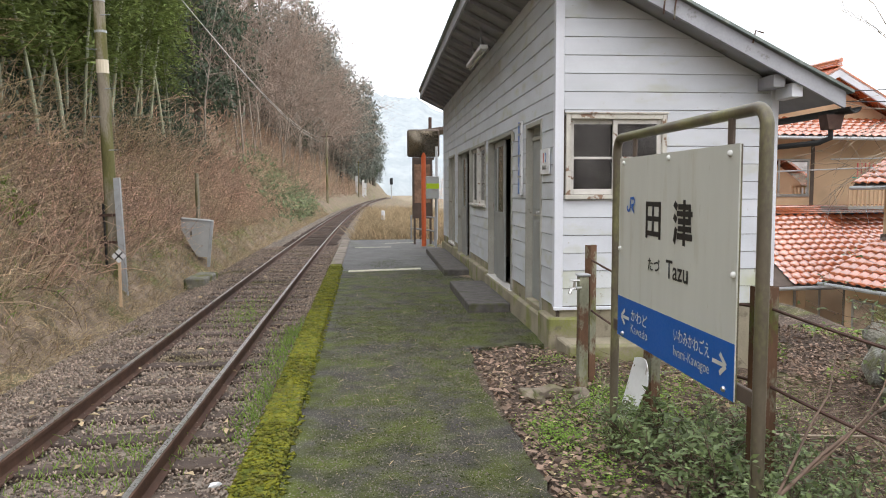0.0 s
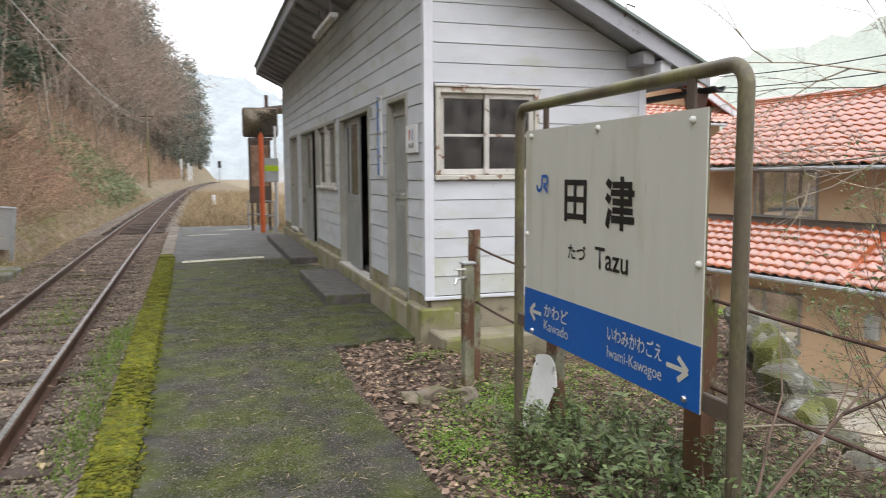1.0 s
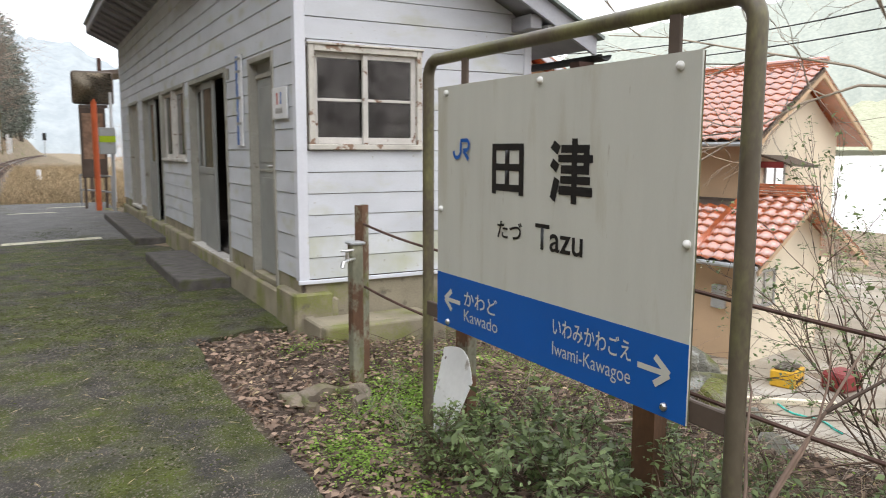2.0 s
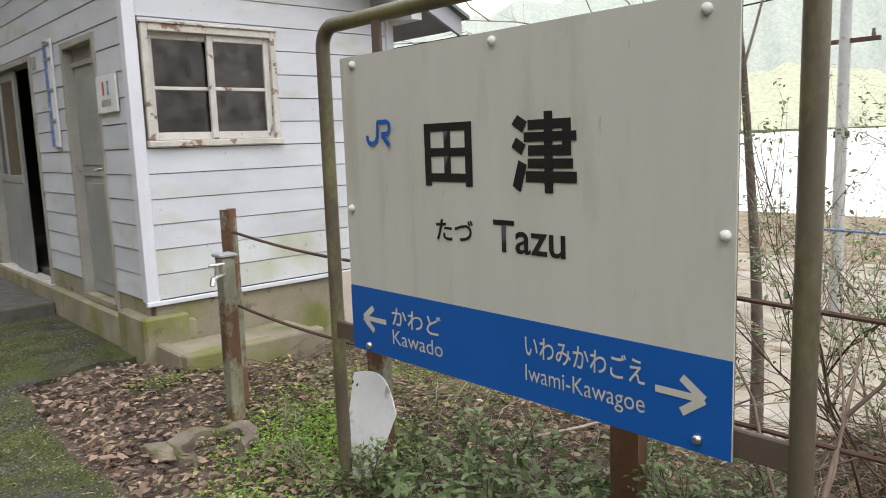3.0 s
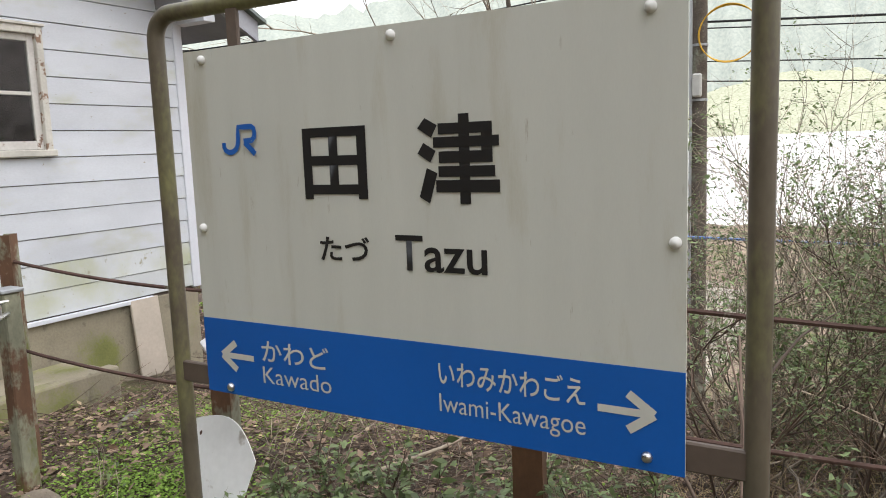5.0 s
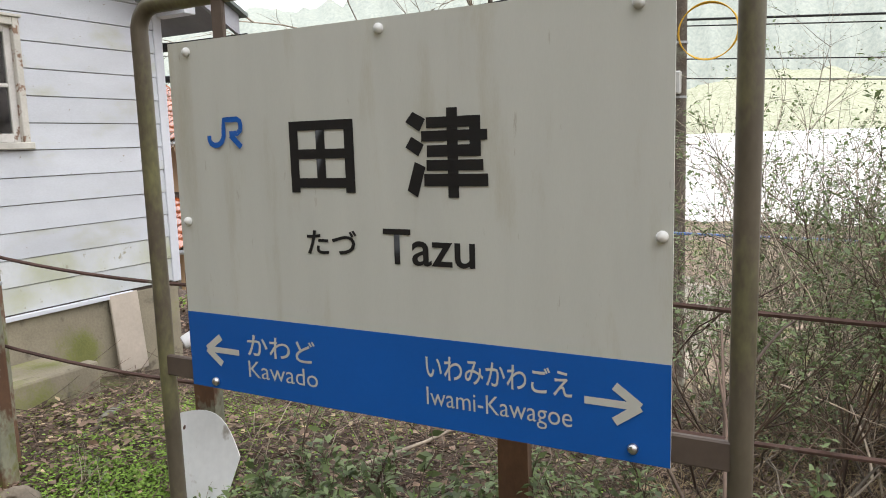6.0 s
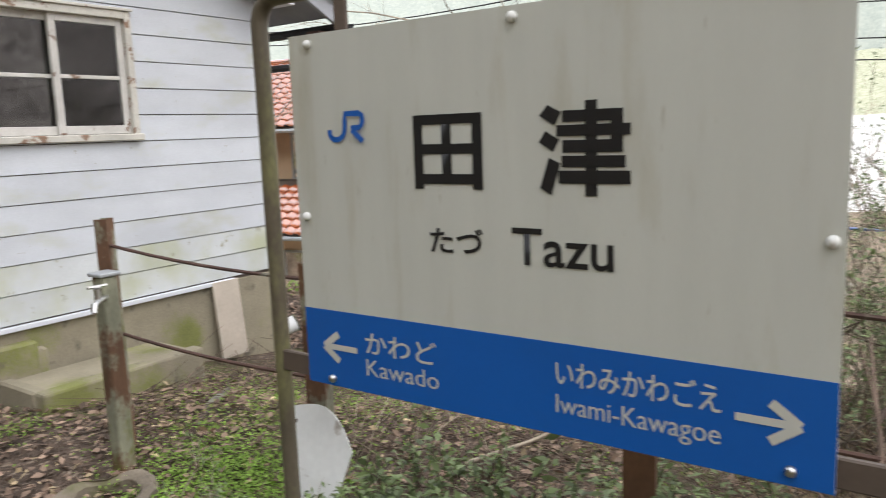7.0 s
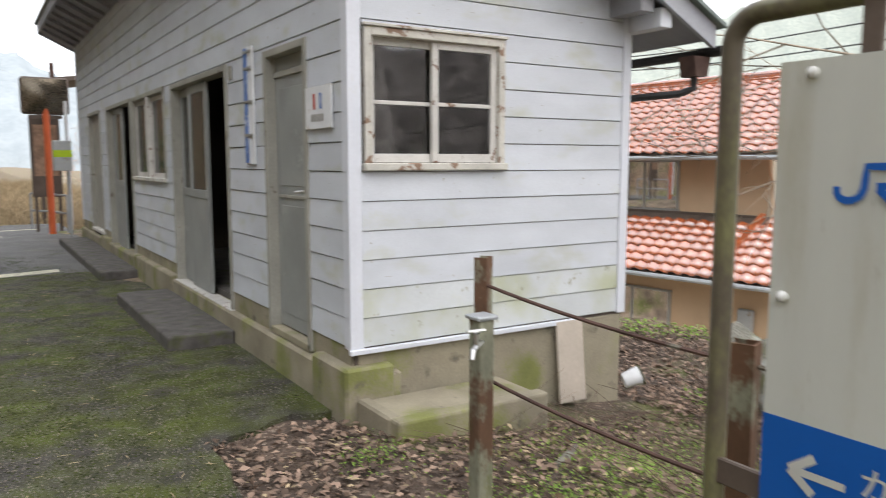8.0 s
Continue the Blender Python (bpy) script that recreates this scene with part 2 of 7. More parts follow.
CURTAIN = material("pale_net_curtain", (0.55, 0.56, 0.58), 0.85, 0.85, 1.1, 14, 40, 0.1, 0.01, stretch=(6, 6, 0.4))
GLASS = glass_material("window_glass", (0.62, 0.63, 0.62))
FROSTED = glass_material("dusty_door_glass", (0.40, 0.39, 0.36), 0.2)
POLE_WOOD = material("mossy_timber_pole", (0.165, 0.155, 0.06), 0.9, 0.7, 1.25, 3, 40, 0.4, 0.01, patch=(0.25, 0.22, 0.17), patch_scale=1.5, patch_edge=(0.5, 0.62), stretch=(2, 2, 0.5))
GALV = material("galvanised_steel", (0.42, 0.44, 0.46), 0.45, 0.85, 1.1, 5, 60, 0.08, 0.002, metal=0.35)
GREY_BOX = material("grey_metal_cabinet", (0.42, 0.43, 0.43), 0.5, 0.85, 1.1, 3, 50, 0.08, 0.002, patch=(0.3, 0.26, 0.2), patch_scale=5, patch_edge=(0.62, 0.72))
ORANGE = material("orange_painted_post", (0.62, 0.13, 0.045), 0.45, 0.85, 1.1, 4, 50, 0.1, 0.002)
LIME = material("lime_sticker", (0.46, 0.62, 0.02), 0.5, 0.92, 1.05, 4, 50, 0)
BLUE_PAINT = material("pale_blue_paint", (0.12, 0.22, 0.52), 0.5, 0.85, 1.1, 6, 50, 0, patch=(0.6, 0.64, 0.72), patch_scale=9, patch_edge=(0.55, 0.7))
WHITE_PAINT = material("chalky_white_paint", (0.74, 0.75, 0.77), 0.6, 0.9, 1.05, 6, 50, 0.1, 0.002, patch=(0.45, 0.4, 0.34), patch_scale=12, patch_edge=(0.66, 0.72))
ENAMEL = material("chipped_white_enamel", (0.78, 0.79, 0.79), 0.45, 0.92, 1.04, 5, 40, 0.06, 0.002, patch=(0.4, 0.37, 0.33), patch_scale=9, patch_edge=(0.66, 0.74))
RED_PAINT = material("faded_red_paint", (0.5, 0.1, 0.09), 0.55, 0.9, 1.1, 6, 50, 0)
BLACK_RUBBER = material("black_cable", (0.02, 0.02, 0.021), 0.6, 0.9, 1.1, 6, 50, 0)
CABLE_GREY = material("weathered_cable", (0.5, 0.5, 0.48), 0.6, 0.9, 1.1, 6, 50, 0)
YELLOW = material("yellow_plastic", (0.68, 0.40, 0.03), 0.5, 0.85, 1.1, 5, 50, 0.05, 0.002)
MAROON = material("maroon_plastic", (0.22, 0.03, 0.03), 0.5, 0.85, 1.1, 5, 50, 0)
YARD = material("packed_earth_yard", (0.34, 0.30, 0.235), 0.92, 0.75, 1.15, 1, 40, 0.3, 0.006, patch=(0.44, 0.41, 0.36), patch_scale=0.8, patch_edge=(0.5, 0.7))
HOSE = material("turquoise_hose", (0.06, 0.5, 0.42), 0.5, 0.9, 1.1, 5, 50, 0)
POSTER = material("faded_poster", (0.30, 0.19, 0.13), 0.8, 0.6, 1.4, 3, 12, 0)
PALE_FIELD = material("blown_out_field_white", (0.85, 0.83, 0.80), 0.9, 0.92, 1.05, 0.05, 2, 0.1, 0.02)
MOSS_TUFT = material("dark_moss_tufts", (0.058, 0.07, 0.016), 0.97, 0.6, 1.4, 2, 60, 0.3, 0.004, islands=0.5)
WALL_GREY = material("grey_green_trim_paint", (0.40, 0.41, 0.40), 0.6, 0.85, 1.1, 3, 50, 0.1, 0.003)
TWIG_FAR = material("pale_red_brown_twigs", (0.43, 0.335, 0.28), 0.92, 0.75, 1.2, 0.4, 20, 0, islands=0.35, thin=0.3)
STEM_FAR = material("grey_tree_stems", (0.33, 0.28, 0.235), 0.92, 0.75, 1.2, 2, 20, 0, islands=0.2)
# Distance haze is put into the needle colour: paler and greyer than LEAF_DARK.
LEAF_FAR = material("cedar_needles_with_painted_haze", (0.20, 0.22, 0.19), 0.7, 0.75, 1.25, 0.3, 20, 0, islands=0.45, thin=0.3)
LEAF_PALE = material("pale_bamboo_grass", (0.24, 0.285, 0.16), 0.7, 0.75, 1.25, 1, 20, 0, islands=0.45, thin=0.35)
MOSS_BANK = material("olive_ground_moss", (0.20, 0.20, 0.065), 0.95, 0.7, 1.25, 3, 40, 0, islands=0.45, thin=0.2)
SOIL_DARK = material("dark_litter_soil", (0.095, 0.068, 0.052), 0.97, 0.5, 1.5, 3, 45, 1.0, 0.03, patch=(0.115, 0.125, 0.04), patch_scale=1.3, patch_edge=(0.54, 0.66), second=(0.25, 0.195, 0.15), second_scale=26, second_edge=(0.57, 0.63))
TWIG_DARK = material("dark_red_brown_stems", (0.15, 0.105, 0.08), 0.85, 0.7, 1.3, 4, 50, 0.2, 0.003, islands=0.5)
BOARD = material("dull_beige_board", (0.47, 0.41, 0.345), 0.75, 0.85, 1.1, 3, 40, 0.1, 0.003, patch=(0.36, 0.31, 0.26), patch_scale=5, patch_edge=(0.55, 0.75))


# ---- mesh helpers ----
def mesh_of(bm, name, mat):
    me = bpy.data.meshes.new(name)
    bmesh.ops.recalc_face_normals(bm, faces=bm.faces[:])
    bm.to_mesh(me)
    bm.free()
    me.materials.append(mat)
    return me


def smooth(me):
    me.shade_smooth()
    return me


def part(name, bm, mat, parent=None, label="", soft=False):
    me = mesh_of(bm, name, mat)
    if soft:
        smooth(me)
        me.set_sharp_from_angle(angle=radians(40))
    ob = new(name, me)
    if parent:
        ob.parent = parent
    return tagged(ob, label) if label else ob


def thing(name, label, category, group="", kind="", at=None):
    ob = new(name)
    ob.empty_display_size = 0.1
    if at is not None:
        ob.matrix_basis = at
    return tagged(ob, label, category, group, kind)


def box(lo, hi, bevel=0.0, bm=None, m=None, segments=1):
    bm = bm or bmesh.new()
    size, mid = Vector(hi) - Vector(lo), (Vector(hi) + Vector(lo)) / 2
    got = bmesh.ops.create_cube(bm, size=1.0, matrix=(m or Matrix()) @ Matrix.Translation(mid) @ Matrix.Diagonal((*size, 1)))
    if bevel:
        edges = list({e for v in got["verts"] for e in v.link_edges})
        bmesh.ops.bevel(bm, geom=edges, offset=bevel, segments=segments, affect="EDGES", profile=0.5)
    return bm


def tube(points, radii, sides=8, bm=None, caps=True):
    """A round bar along a line of points; radii: one number or one for each point."""
    bm = bm or bmesh.new()
    pts = [Vector([float(c) for c in p]) for p in points]
    radii = [float(r) for r in radii] if isinstance(radii, (list, tuple)) else radii
    if not isinstance(radii, list):
        radii = [radii] * len(pts)
    rings = []
    side = None
    for i, p in enumerate(pts):
        d = (pts[min(i + 1, len(pts) - 1)] - pts[max(i - 1, 0)]).normalized()
        if side is None:
            side = d.orthogonal().normalized()
        side = (side - d * side.dot(d)).normalized()
        up = d.cross(side)
        rings.append([bm.verts.new(p + radii[i] * (math.cos(a) * side + math.sin(a) * up)) for a in (2 * math.pi * j / sides for j in range(sides))])
    for a, b in zip(rings, rings[1:]):
        for j in range(sides):
            bm.faces.new((a[j], a[(j + 1) % sides], b[(j + 1) % sides], b[j]))
    if caps:
        bm.faces.new(rings[0][::-1])
        bm.faces.new(rings[-1])
    return bm


def prism(outline, lo, hi, axis="y", bm=None):
    """An outline in two axes drawn out along the third."""
    bm = bm or bmesh.new()

    def at(a, b, c):
        return {"y": (a, c, b), "x": (c, a, b), "z": (a, b, c)}[axis]

    one = [bm.verts.new(at(a, b, lo)) for a, b in outline]
    two = [bm.verts.new(at(a, b, hi)) for a, b in outline]
    bm.faces.new(one)
    bm.faces.new(two[::-1])
    for i in range(len(one)):
        j = (i + 1) % len(one)
        bm.faces.new((one[i], two[i], two[j], one[j]))
    return bm


def raw_mesh(name, verts, faces, mat):
    """A mesh from numpy arrays: vertices (n, 3), faces (m, 3 or 4)."""
    me = bpy.data.meshes.new(name)
    verts, faces = np.asarray(verts, np.float32), np.asarray(faces, np.int32)
    m, w = faces.shape
    me.vertices.add(len(verts))
    me.vertices.foreach_set("co", verts.ravel())
    me.loops.add(m * w)
    me.loops.foreach_set("vertex_index", faces.ravel())
    me.polygons.add(m)
    me.polygons.foreach_set("loop_start", np.arange(0, m * w, w, dtype=np.int32))
    me.update(calc_edges=True)
    me.validate()
    me.materials.append(mat)
    return me


def turns(n, rng, tilt=None):
    """n random turns as 3 x 3 arrays; tilt: how far from lying flat, in radians."""
    yaw = rng.uniform(0, 2 * np.pi, n)
    a = rng.normal(0, tilt, n) if tilt is not None else np.arccos(rng.uniform(-1, 1, n))
    b = rng.uniform(0, 2 * np.pi, n)
    axis = np.stack([np.cos(b), np.sin(b), np.zeros(n)], 1)
    c, s = np.cos(a), np.sin(a)
    K = np.zeros((n, 3, 3))
    K[:, 0, 1], K[:, 0, 2], K[:, 1, 0] = -axis[:, 2], axis[:, 1], axis[:, 2]
    K[:, 1, 2], K[:, 2, 0], K[:, 2, 1] = -axis[:, 0], -axis[:, 1], axis[:, 0]
    tip = np.eye(3) + s[:, None, None] * K + (1 - c)[:, None, None] * (K @ K)
    spin = np.zeros((n, 3, 3))
    spin[:, 0, 0] = spin[:, 1, 1] = np.cos(yaw)
    spin[:, 0, 1], spin[:, 1, 0], spin[:, 2, 2] = -np.sin(yaw), np.sin(yaw), 1
    return tip @ spin


def scatter(name, places, sizes, shape, faces, mat, rng, tilt=None):
    """Many small copies of one shape, at places, joined into one mesh."""
    shape, faces = np.asarray(shape, float), np.asarray(faces)
    n = len(places)
    R = turns(n, rng, tilt)
    sizes = np.asarray(sizes, float)
    sizes = sizes[:, None, None] if sizes.ndim == 1 else sizes[:, None, :]
    v = np.einsum("nij,nkj->nki", R, shape[None] * sizes) + np.asarray(places)[:, None, :]
    f = faces[None] + (np.arange(n) * len(shape))[:, None, None]
    return raw_mesh(name, v.reshape(-1, 3), f.reshape(-1, faces.shape[1]), mat)


LEAF_SHAPE = ((-0.5, 0, 0.0), (0.0, -0.22, 0.07), (0.5, 0, -0.04), (0.0, 0.22, 0.07))
LEAF_FACES = ((0, 1, 2, 3),)
STONE_SHAPE = ((0.5, 0.05, 0), (-0.45, 0.1, 0.05), (0.1, 0.42, -0.05), (0, -0.4, 0.05), (0.05, 0, 0.33), (0, 0.05, -0.3))
STONE_FACES = ((0, 2, 4), (2, 1, 4), (1, 3, 4), (3, 0, 4), (2, 0, 5), (1, 2, 5), (3, 1, 5), (0, 3, 5))


def strands(name, lines, radii, mat, sides=3):
    """Many thin tapered stalks in one mesh. lines: (n, k, 3); radii: (n,) at the foot, to a third at the tip."""
    lines = np.asarray(lines, float)
    n, k, _ = lines.shape
    d = np.gradient(lines, axis=1)
    d /= np.linalg.norm(d, axis=2, keepdims=True) + 1e-9
    ref = np.where(np.abs(d[..., 2:3]) > 0.9, np.array([1.0, 0, 0]), np.array([0, 0, 1.0]))
    a = np.cross(d, ref)
    a /= np.linalg.norm(a, axis=2, keepdims=True) + 1e-9
    b = np.cross(d, a)
    taper = np.linspace(1, 0.3, k)[None, :, None]
    rings = []
    for j in range(sides):
        g = 2 * np.pi * j / sides
        rings.append(lines + np.asarray(radii)[:, None, None] * taper * (math.cos(g) * a + math.sin(g) * b))
    v = np.stack(rings, 2).reshape(-1, 3)
    base = (np.arange(n) * k * sides)[:, None, None]
    rows = (np.arange(k - 1) * sides)[None, :, None]
    j = np.arange(sides)[None, None, :]
    j2 = (j + 1) % sides
    f = np.stack([base + rows + j, base + rows + j2, base + rows + sides + j2, base + rows + sides + j], -1).reshape(-1, 4)
    return raw_mesh(name, v, f, mat)


LEAN_TRACK = -0.018


def track_off(y):
    """How far the line of the track has swung from x = 0 at y."""
    y = np.asarray(y, float)
    return LEAN_TRACK * y + 2.3e-4 * np.clip(y - 15, 0, 240) ** 2


def track_x(x, y):
    """x of a line beside the track, given its x at y = 0."""
    got = x + track_off(y)
    return float(got) if got.ndim == 0 else got


def ramp(v, a, b):
    t = np.clip((np.asarray(v, float) - a) / (b - a), 0, 1)
    return t * t * (3 - 2 * t)


# ---- the land: one sheet ----
def hill_toe(y):
    return -4.2 + 0.0 * np.asarray(y, float)


def bank_edge(y):
    return np.interp(y, [3.4, 3.95, 7.0, 8.6], [5.4, 3.5, 5.05, 6.5])


def ground_z(x, y):
    x, y = np.asarray(x, float), np.asarray(y, float)
    s = x - track_off(y)
    z = np.full(np.broadcast(x, y).shape, -0.42)
    up = np.maximum(hill_toe(y) - s, 0)
    top = 26 + 8 * np.sin(y * 0.021 + 1) - 14 * ramp(y, 120, 330)
    z = z + np.minimum(1.05 * up, 6) + 0.62 * np.maximum(np.minimum(up - 5.7, top), 0)
    z = z - 0.32 * ramp(s, -3.95, -3.6)
    z = z - 0.18 * np.exp(-((s + 3.95) / 0.25) ** 2)
    z = z + 0.25 * ramp(up, 0, 2) * np.sin(x * 1.3 + 2 * np.sin(y * 0.45)) + 0.5 * ramp(up, 1, 8) * np.sin(y * 0.31 + x * 0.2)
    side = ramp(s, -0.62, -0.40)
    bank = -0.035 + 0.05 * np.sin(x * 2.1 + y * 1.7) * ramp(x, 1.0, 1.6) - 0.30 * ramp(x, 2.3, 4.0) - 2.66 * ramp(x - bank_edge(y), 0.0, 1.1)
    wild = -0.25 - 2.7 * ramp(x, 4.0, 12.0)
    far = ramp(y, 22.5, 24.5)
    z = z * (1 - side) + side * (bank * (1 - far) + wild * far)
    return z - 3.0 * ramp(x, 30, 60)


def sheet(xs, ys, height):
    X, Y = np.meshgrid(xs, ys)
    v = np.stack([X, Y, height(X, Y)], -1).reshape(-1, 3)
    w = len(xs)
    i = (np.arange(len(ys) - 1)[:, None] * w + np.arange(w - 1)[None]).ravel()
    return v, np.stack([i, i + 1, i + w + 1, i + w], 1)


xs = np.concatenate([np.linspace(-160, -30, 27)[:-1], np.linspace(-30, -5, 42)[:-1], np.linspace(-5, 8, 105)[:-1], np.linspace(8, 60, 40)[:-1], np.linspace(60, 900, 30)])
ys = np.concatenate([np.linspace(-300, -12, 20)[:-1], np.linspace(-12, 30, 170)[:-1], np.linspace(30, 120, 60)[:-1], np.linspace(120, 900, 60)])
ground = new("ground", smooth(raw_mesh("ground", *sheet(xs, ys, ground_z), SOIL)))
ground.data.materials.append(SOIL_DARK)
mid = ground.data.polygons
for face in mid:
    if face.center.x > 0.4 and -8 < face.center.y < 12 and face.center.x < 8:
        face.material_index = 1
tagged(ground, "brown leaf-littered earth rising into a steep bank beside the track", "ground", kind="structure")

# Near-white base colour imitates an overexposed field, not a white surface.
field = new("ground_field", raw_mesh("ground_field", *sheet(np.linspace(66, 206, 15), np.linspace(-260, 200, 14), lambda x, y: np.interp(x, [66, 96, 206], [-6.1, -2.9, 2.0]) + 0 * y), PALE_FIELD))
tagged(field, "flat field along the river below the village, painted overexposed white", "field", kind="structure")
yard_pts = [(8.0, 6.2), (12.5, 5.2), (22, 5), (26, 10), (26, 24), (9.5, 24), (8.2, 14), (7.8, 6)]
yard = part("pavement_yard", prism(yard_pts, -3.1, -2.96, "z"), YARD)
tagged(yard, "pale concrete yard in front of the tiled houses", "pavement", kind="structure")


# ---- distance: hills with the haze painted into their colours ----
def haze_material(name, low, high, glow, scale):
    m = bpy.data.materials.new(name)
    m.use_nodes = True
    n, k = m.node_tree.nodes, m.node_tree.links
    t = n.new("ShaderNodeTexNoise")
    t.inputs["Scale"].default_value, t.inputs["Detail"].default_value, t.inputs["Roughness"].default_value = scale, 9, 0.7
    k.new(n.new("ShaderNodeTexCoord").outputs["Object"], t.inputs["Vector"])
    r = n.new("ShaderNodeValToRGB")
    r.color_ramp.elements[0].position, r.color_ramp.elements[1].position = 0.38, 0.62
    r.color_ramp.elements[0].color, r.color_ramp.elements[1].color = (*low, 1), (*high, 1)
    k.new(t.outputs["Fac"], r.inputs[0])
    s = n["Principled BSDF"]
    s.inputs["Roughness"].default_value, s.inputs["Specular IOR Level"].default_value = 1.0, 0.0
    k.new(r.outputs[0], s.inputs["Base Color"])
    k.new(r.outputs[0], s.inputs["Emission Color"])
    # The hills give off no light of their own; this emission brightens the painted haze.
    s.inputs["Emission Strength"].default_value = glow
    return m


def ridge(name, label, near, az0, az1, profile, mat, lumps, seed, steps=220, rows=26, foot=-7.0):
    """A far hillside in an arc about the station: profile gives its height in degrees by azimuth (clockwise from the track)."""
    rng = np.random.default_rng(seed)
    az = np.radians(np.linspace(az0, az1, steps))
    f = np.linspace(0, 1, rows)[:, None]
    ph = rng.uniform(0, 6.28, 12)
    wave = sum(np.sin(np.degrees(az) * (0.35 * 1.6**j) + ph[j]) / 1.5**j for j in range(9))
    top = near * 1.35 * np.tan(np.radians(np.array([profile(a) for a in np.degrees(az)]))) * (1 + 0.05 * wave)
    d = near * (1 + 0.35 * f) + lumps * 0.5 * np.sin(np.degrees(az) * 3 + f * 9)
    z = foot + f**0.8 * (top - foot) + rng.normal(0, lumps * 0.14, (rows, steps)) * f
    v = np.stack([d * np.sin(az), d * np.cos(az), np.broadcast_to(z, d.shape)], -1).reshape(-1, 3)
    i = (np.arange(rows - 1)[:, None] * steps + np.arange(steps - 1)[None]).ravel()
    ob = new(name, smooth(raw_mesh(name, v, np.stack([i, i + 1, i + steps + 1, i + steps], 1), mat)))
    return tagged(ob, label, "hills", kind="structure")


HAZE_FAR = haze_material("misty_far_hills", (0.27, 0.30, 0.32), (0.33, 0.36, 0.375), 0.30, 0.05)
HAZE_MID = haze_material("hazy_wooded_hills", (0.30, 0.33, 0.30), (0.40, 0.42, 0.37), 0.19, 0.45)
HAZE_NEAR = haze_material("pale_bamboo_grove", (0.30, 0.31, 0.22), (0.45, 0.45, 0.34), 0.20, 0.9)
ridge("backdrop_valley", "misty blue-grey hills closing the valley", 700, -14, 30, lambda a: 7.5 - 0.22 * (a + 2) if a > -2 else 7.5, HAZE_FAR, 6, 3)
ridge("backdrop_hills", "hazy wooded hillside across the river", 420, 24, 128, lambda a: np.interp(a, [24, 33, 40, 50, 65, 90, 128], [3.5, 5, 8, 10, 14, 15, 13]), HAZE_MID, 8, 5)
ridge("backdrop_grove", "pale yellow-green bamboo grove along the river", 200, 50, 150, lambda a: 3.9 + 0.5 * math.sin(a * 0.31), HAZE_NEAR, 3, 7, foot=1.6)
# Out of view: added, and toned, for what the window panes mirror.
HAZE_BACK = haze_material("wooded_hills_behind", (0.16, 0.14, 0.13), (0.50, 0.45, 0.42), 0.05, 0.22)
ridge("backdrop_behind", "unseen wooded hills behind, for the window panes to reflect", 130, 120, 300, lambda a: 12 + 3 * math.sin(a * 0.2), HAZE_BACK, 5, 9)


# ---- platform ----
Y0, Y1 = -6.0, 24.0
rng = np.random.default_rng(11)
outline = [(track_x(-0.47, Y0), Y0), (0.86, Y0)]
y = Y0 + 0.12
while y < 7.05:
    outline.append((0.83 + 0.035 * math.sin(y * 1.9) + rng.uniform(-0.02, 0.02), y))
    y += 0.14
for x, yy in ((0.86, 7.2), (0.98, 7.32), (1.14, 7.36), (1.26, 7.46), (1.42, 7.5), (1.55, 7.42), (1.68, 7.44)):
    outline.append((x + rng.uniform(-0.015, 0.015), yy + rng.uniform(-0.02, 0.02)))
outline += [(1.68, 14.62), (track_x(-0.47, 14.62), 14.62)]
platform = part("platform", prism(outline, -0.5, 0.0, "z"), ASPHALT)
part("bare_asphalt", prism([(track_x(-0.47, 14.62), 14.62), (1.68, 14.62), (1.68, Y1), (track_x(-0.47, Y1), Y1)], -0.5, 0.0, "z"), ASPHALT_BARE, platform, "bare grey asphalt")
tagged(platform, "low asphalt platform overgrown with dark green moss", "platform", kind="structure")
part("crack_lip", tube([(p[0] - 0.01, p[1], -0.012) for p in outline[2:58]], 0.022, 5), STEP_STONE, platform, "crumbling dark asphalt edge")

kerb = thing("platform_edge", "platform edge of kerb blocks under bright yellow-green moss", "kerb", kind="structure")
blocks = {}
for kind, mat in (("moss", MOSS_EDGE), ("bare", EDGE_STONE)):
    bm = box((-0.125, 0.004, -0.5), (0.125, 0.996, 0.018), 0.018)
    blocks[kind] = mesh_of(bm, "kerb_block", mat)
for i in range(int(Y1 - Y0)):
    yy = Y0 + i
    b = new("kerb_block", blocks["moss" if yy < 15.5 else "bare"])
    b.parent = kerb
    b.matrix_basis = pose(track_x(-0.59, yy + 0.5) + rng.uniform(-0.006, 0.006), yy, rng.uniform(-0.006, 0.004), 0, 0, math.degrees(-LEAN_TRACK))

for name, y_a, x_a, y_b, x_b, w in (("platform_line", 14.45, -0.58, 14.80, 0.84, 0.30), ("platform_line", 20.6, -0.62, 20.75, 0.35, 0.12), ("platform_line", 22.2, 0.2, 22.35, 1.1, 0.14)):
    ln = part(name, prism([(x_a, y_a), (x_b, y_b), (x_b, y_b + w), (x_a, y_a + w)], -0.01, 0.004, "z"), PAINT_LINE)
    tagged(ln, "worn cream painted stripe across the platform", "painted line", kind="structure")

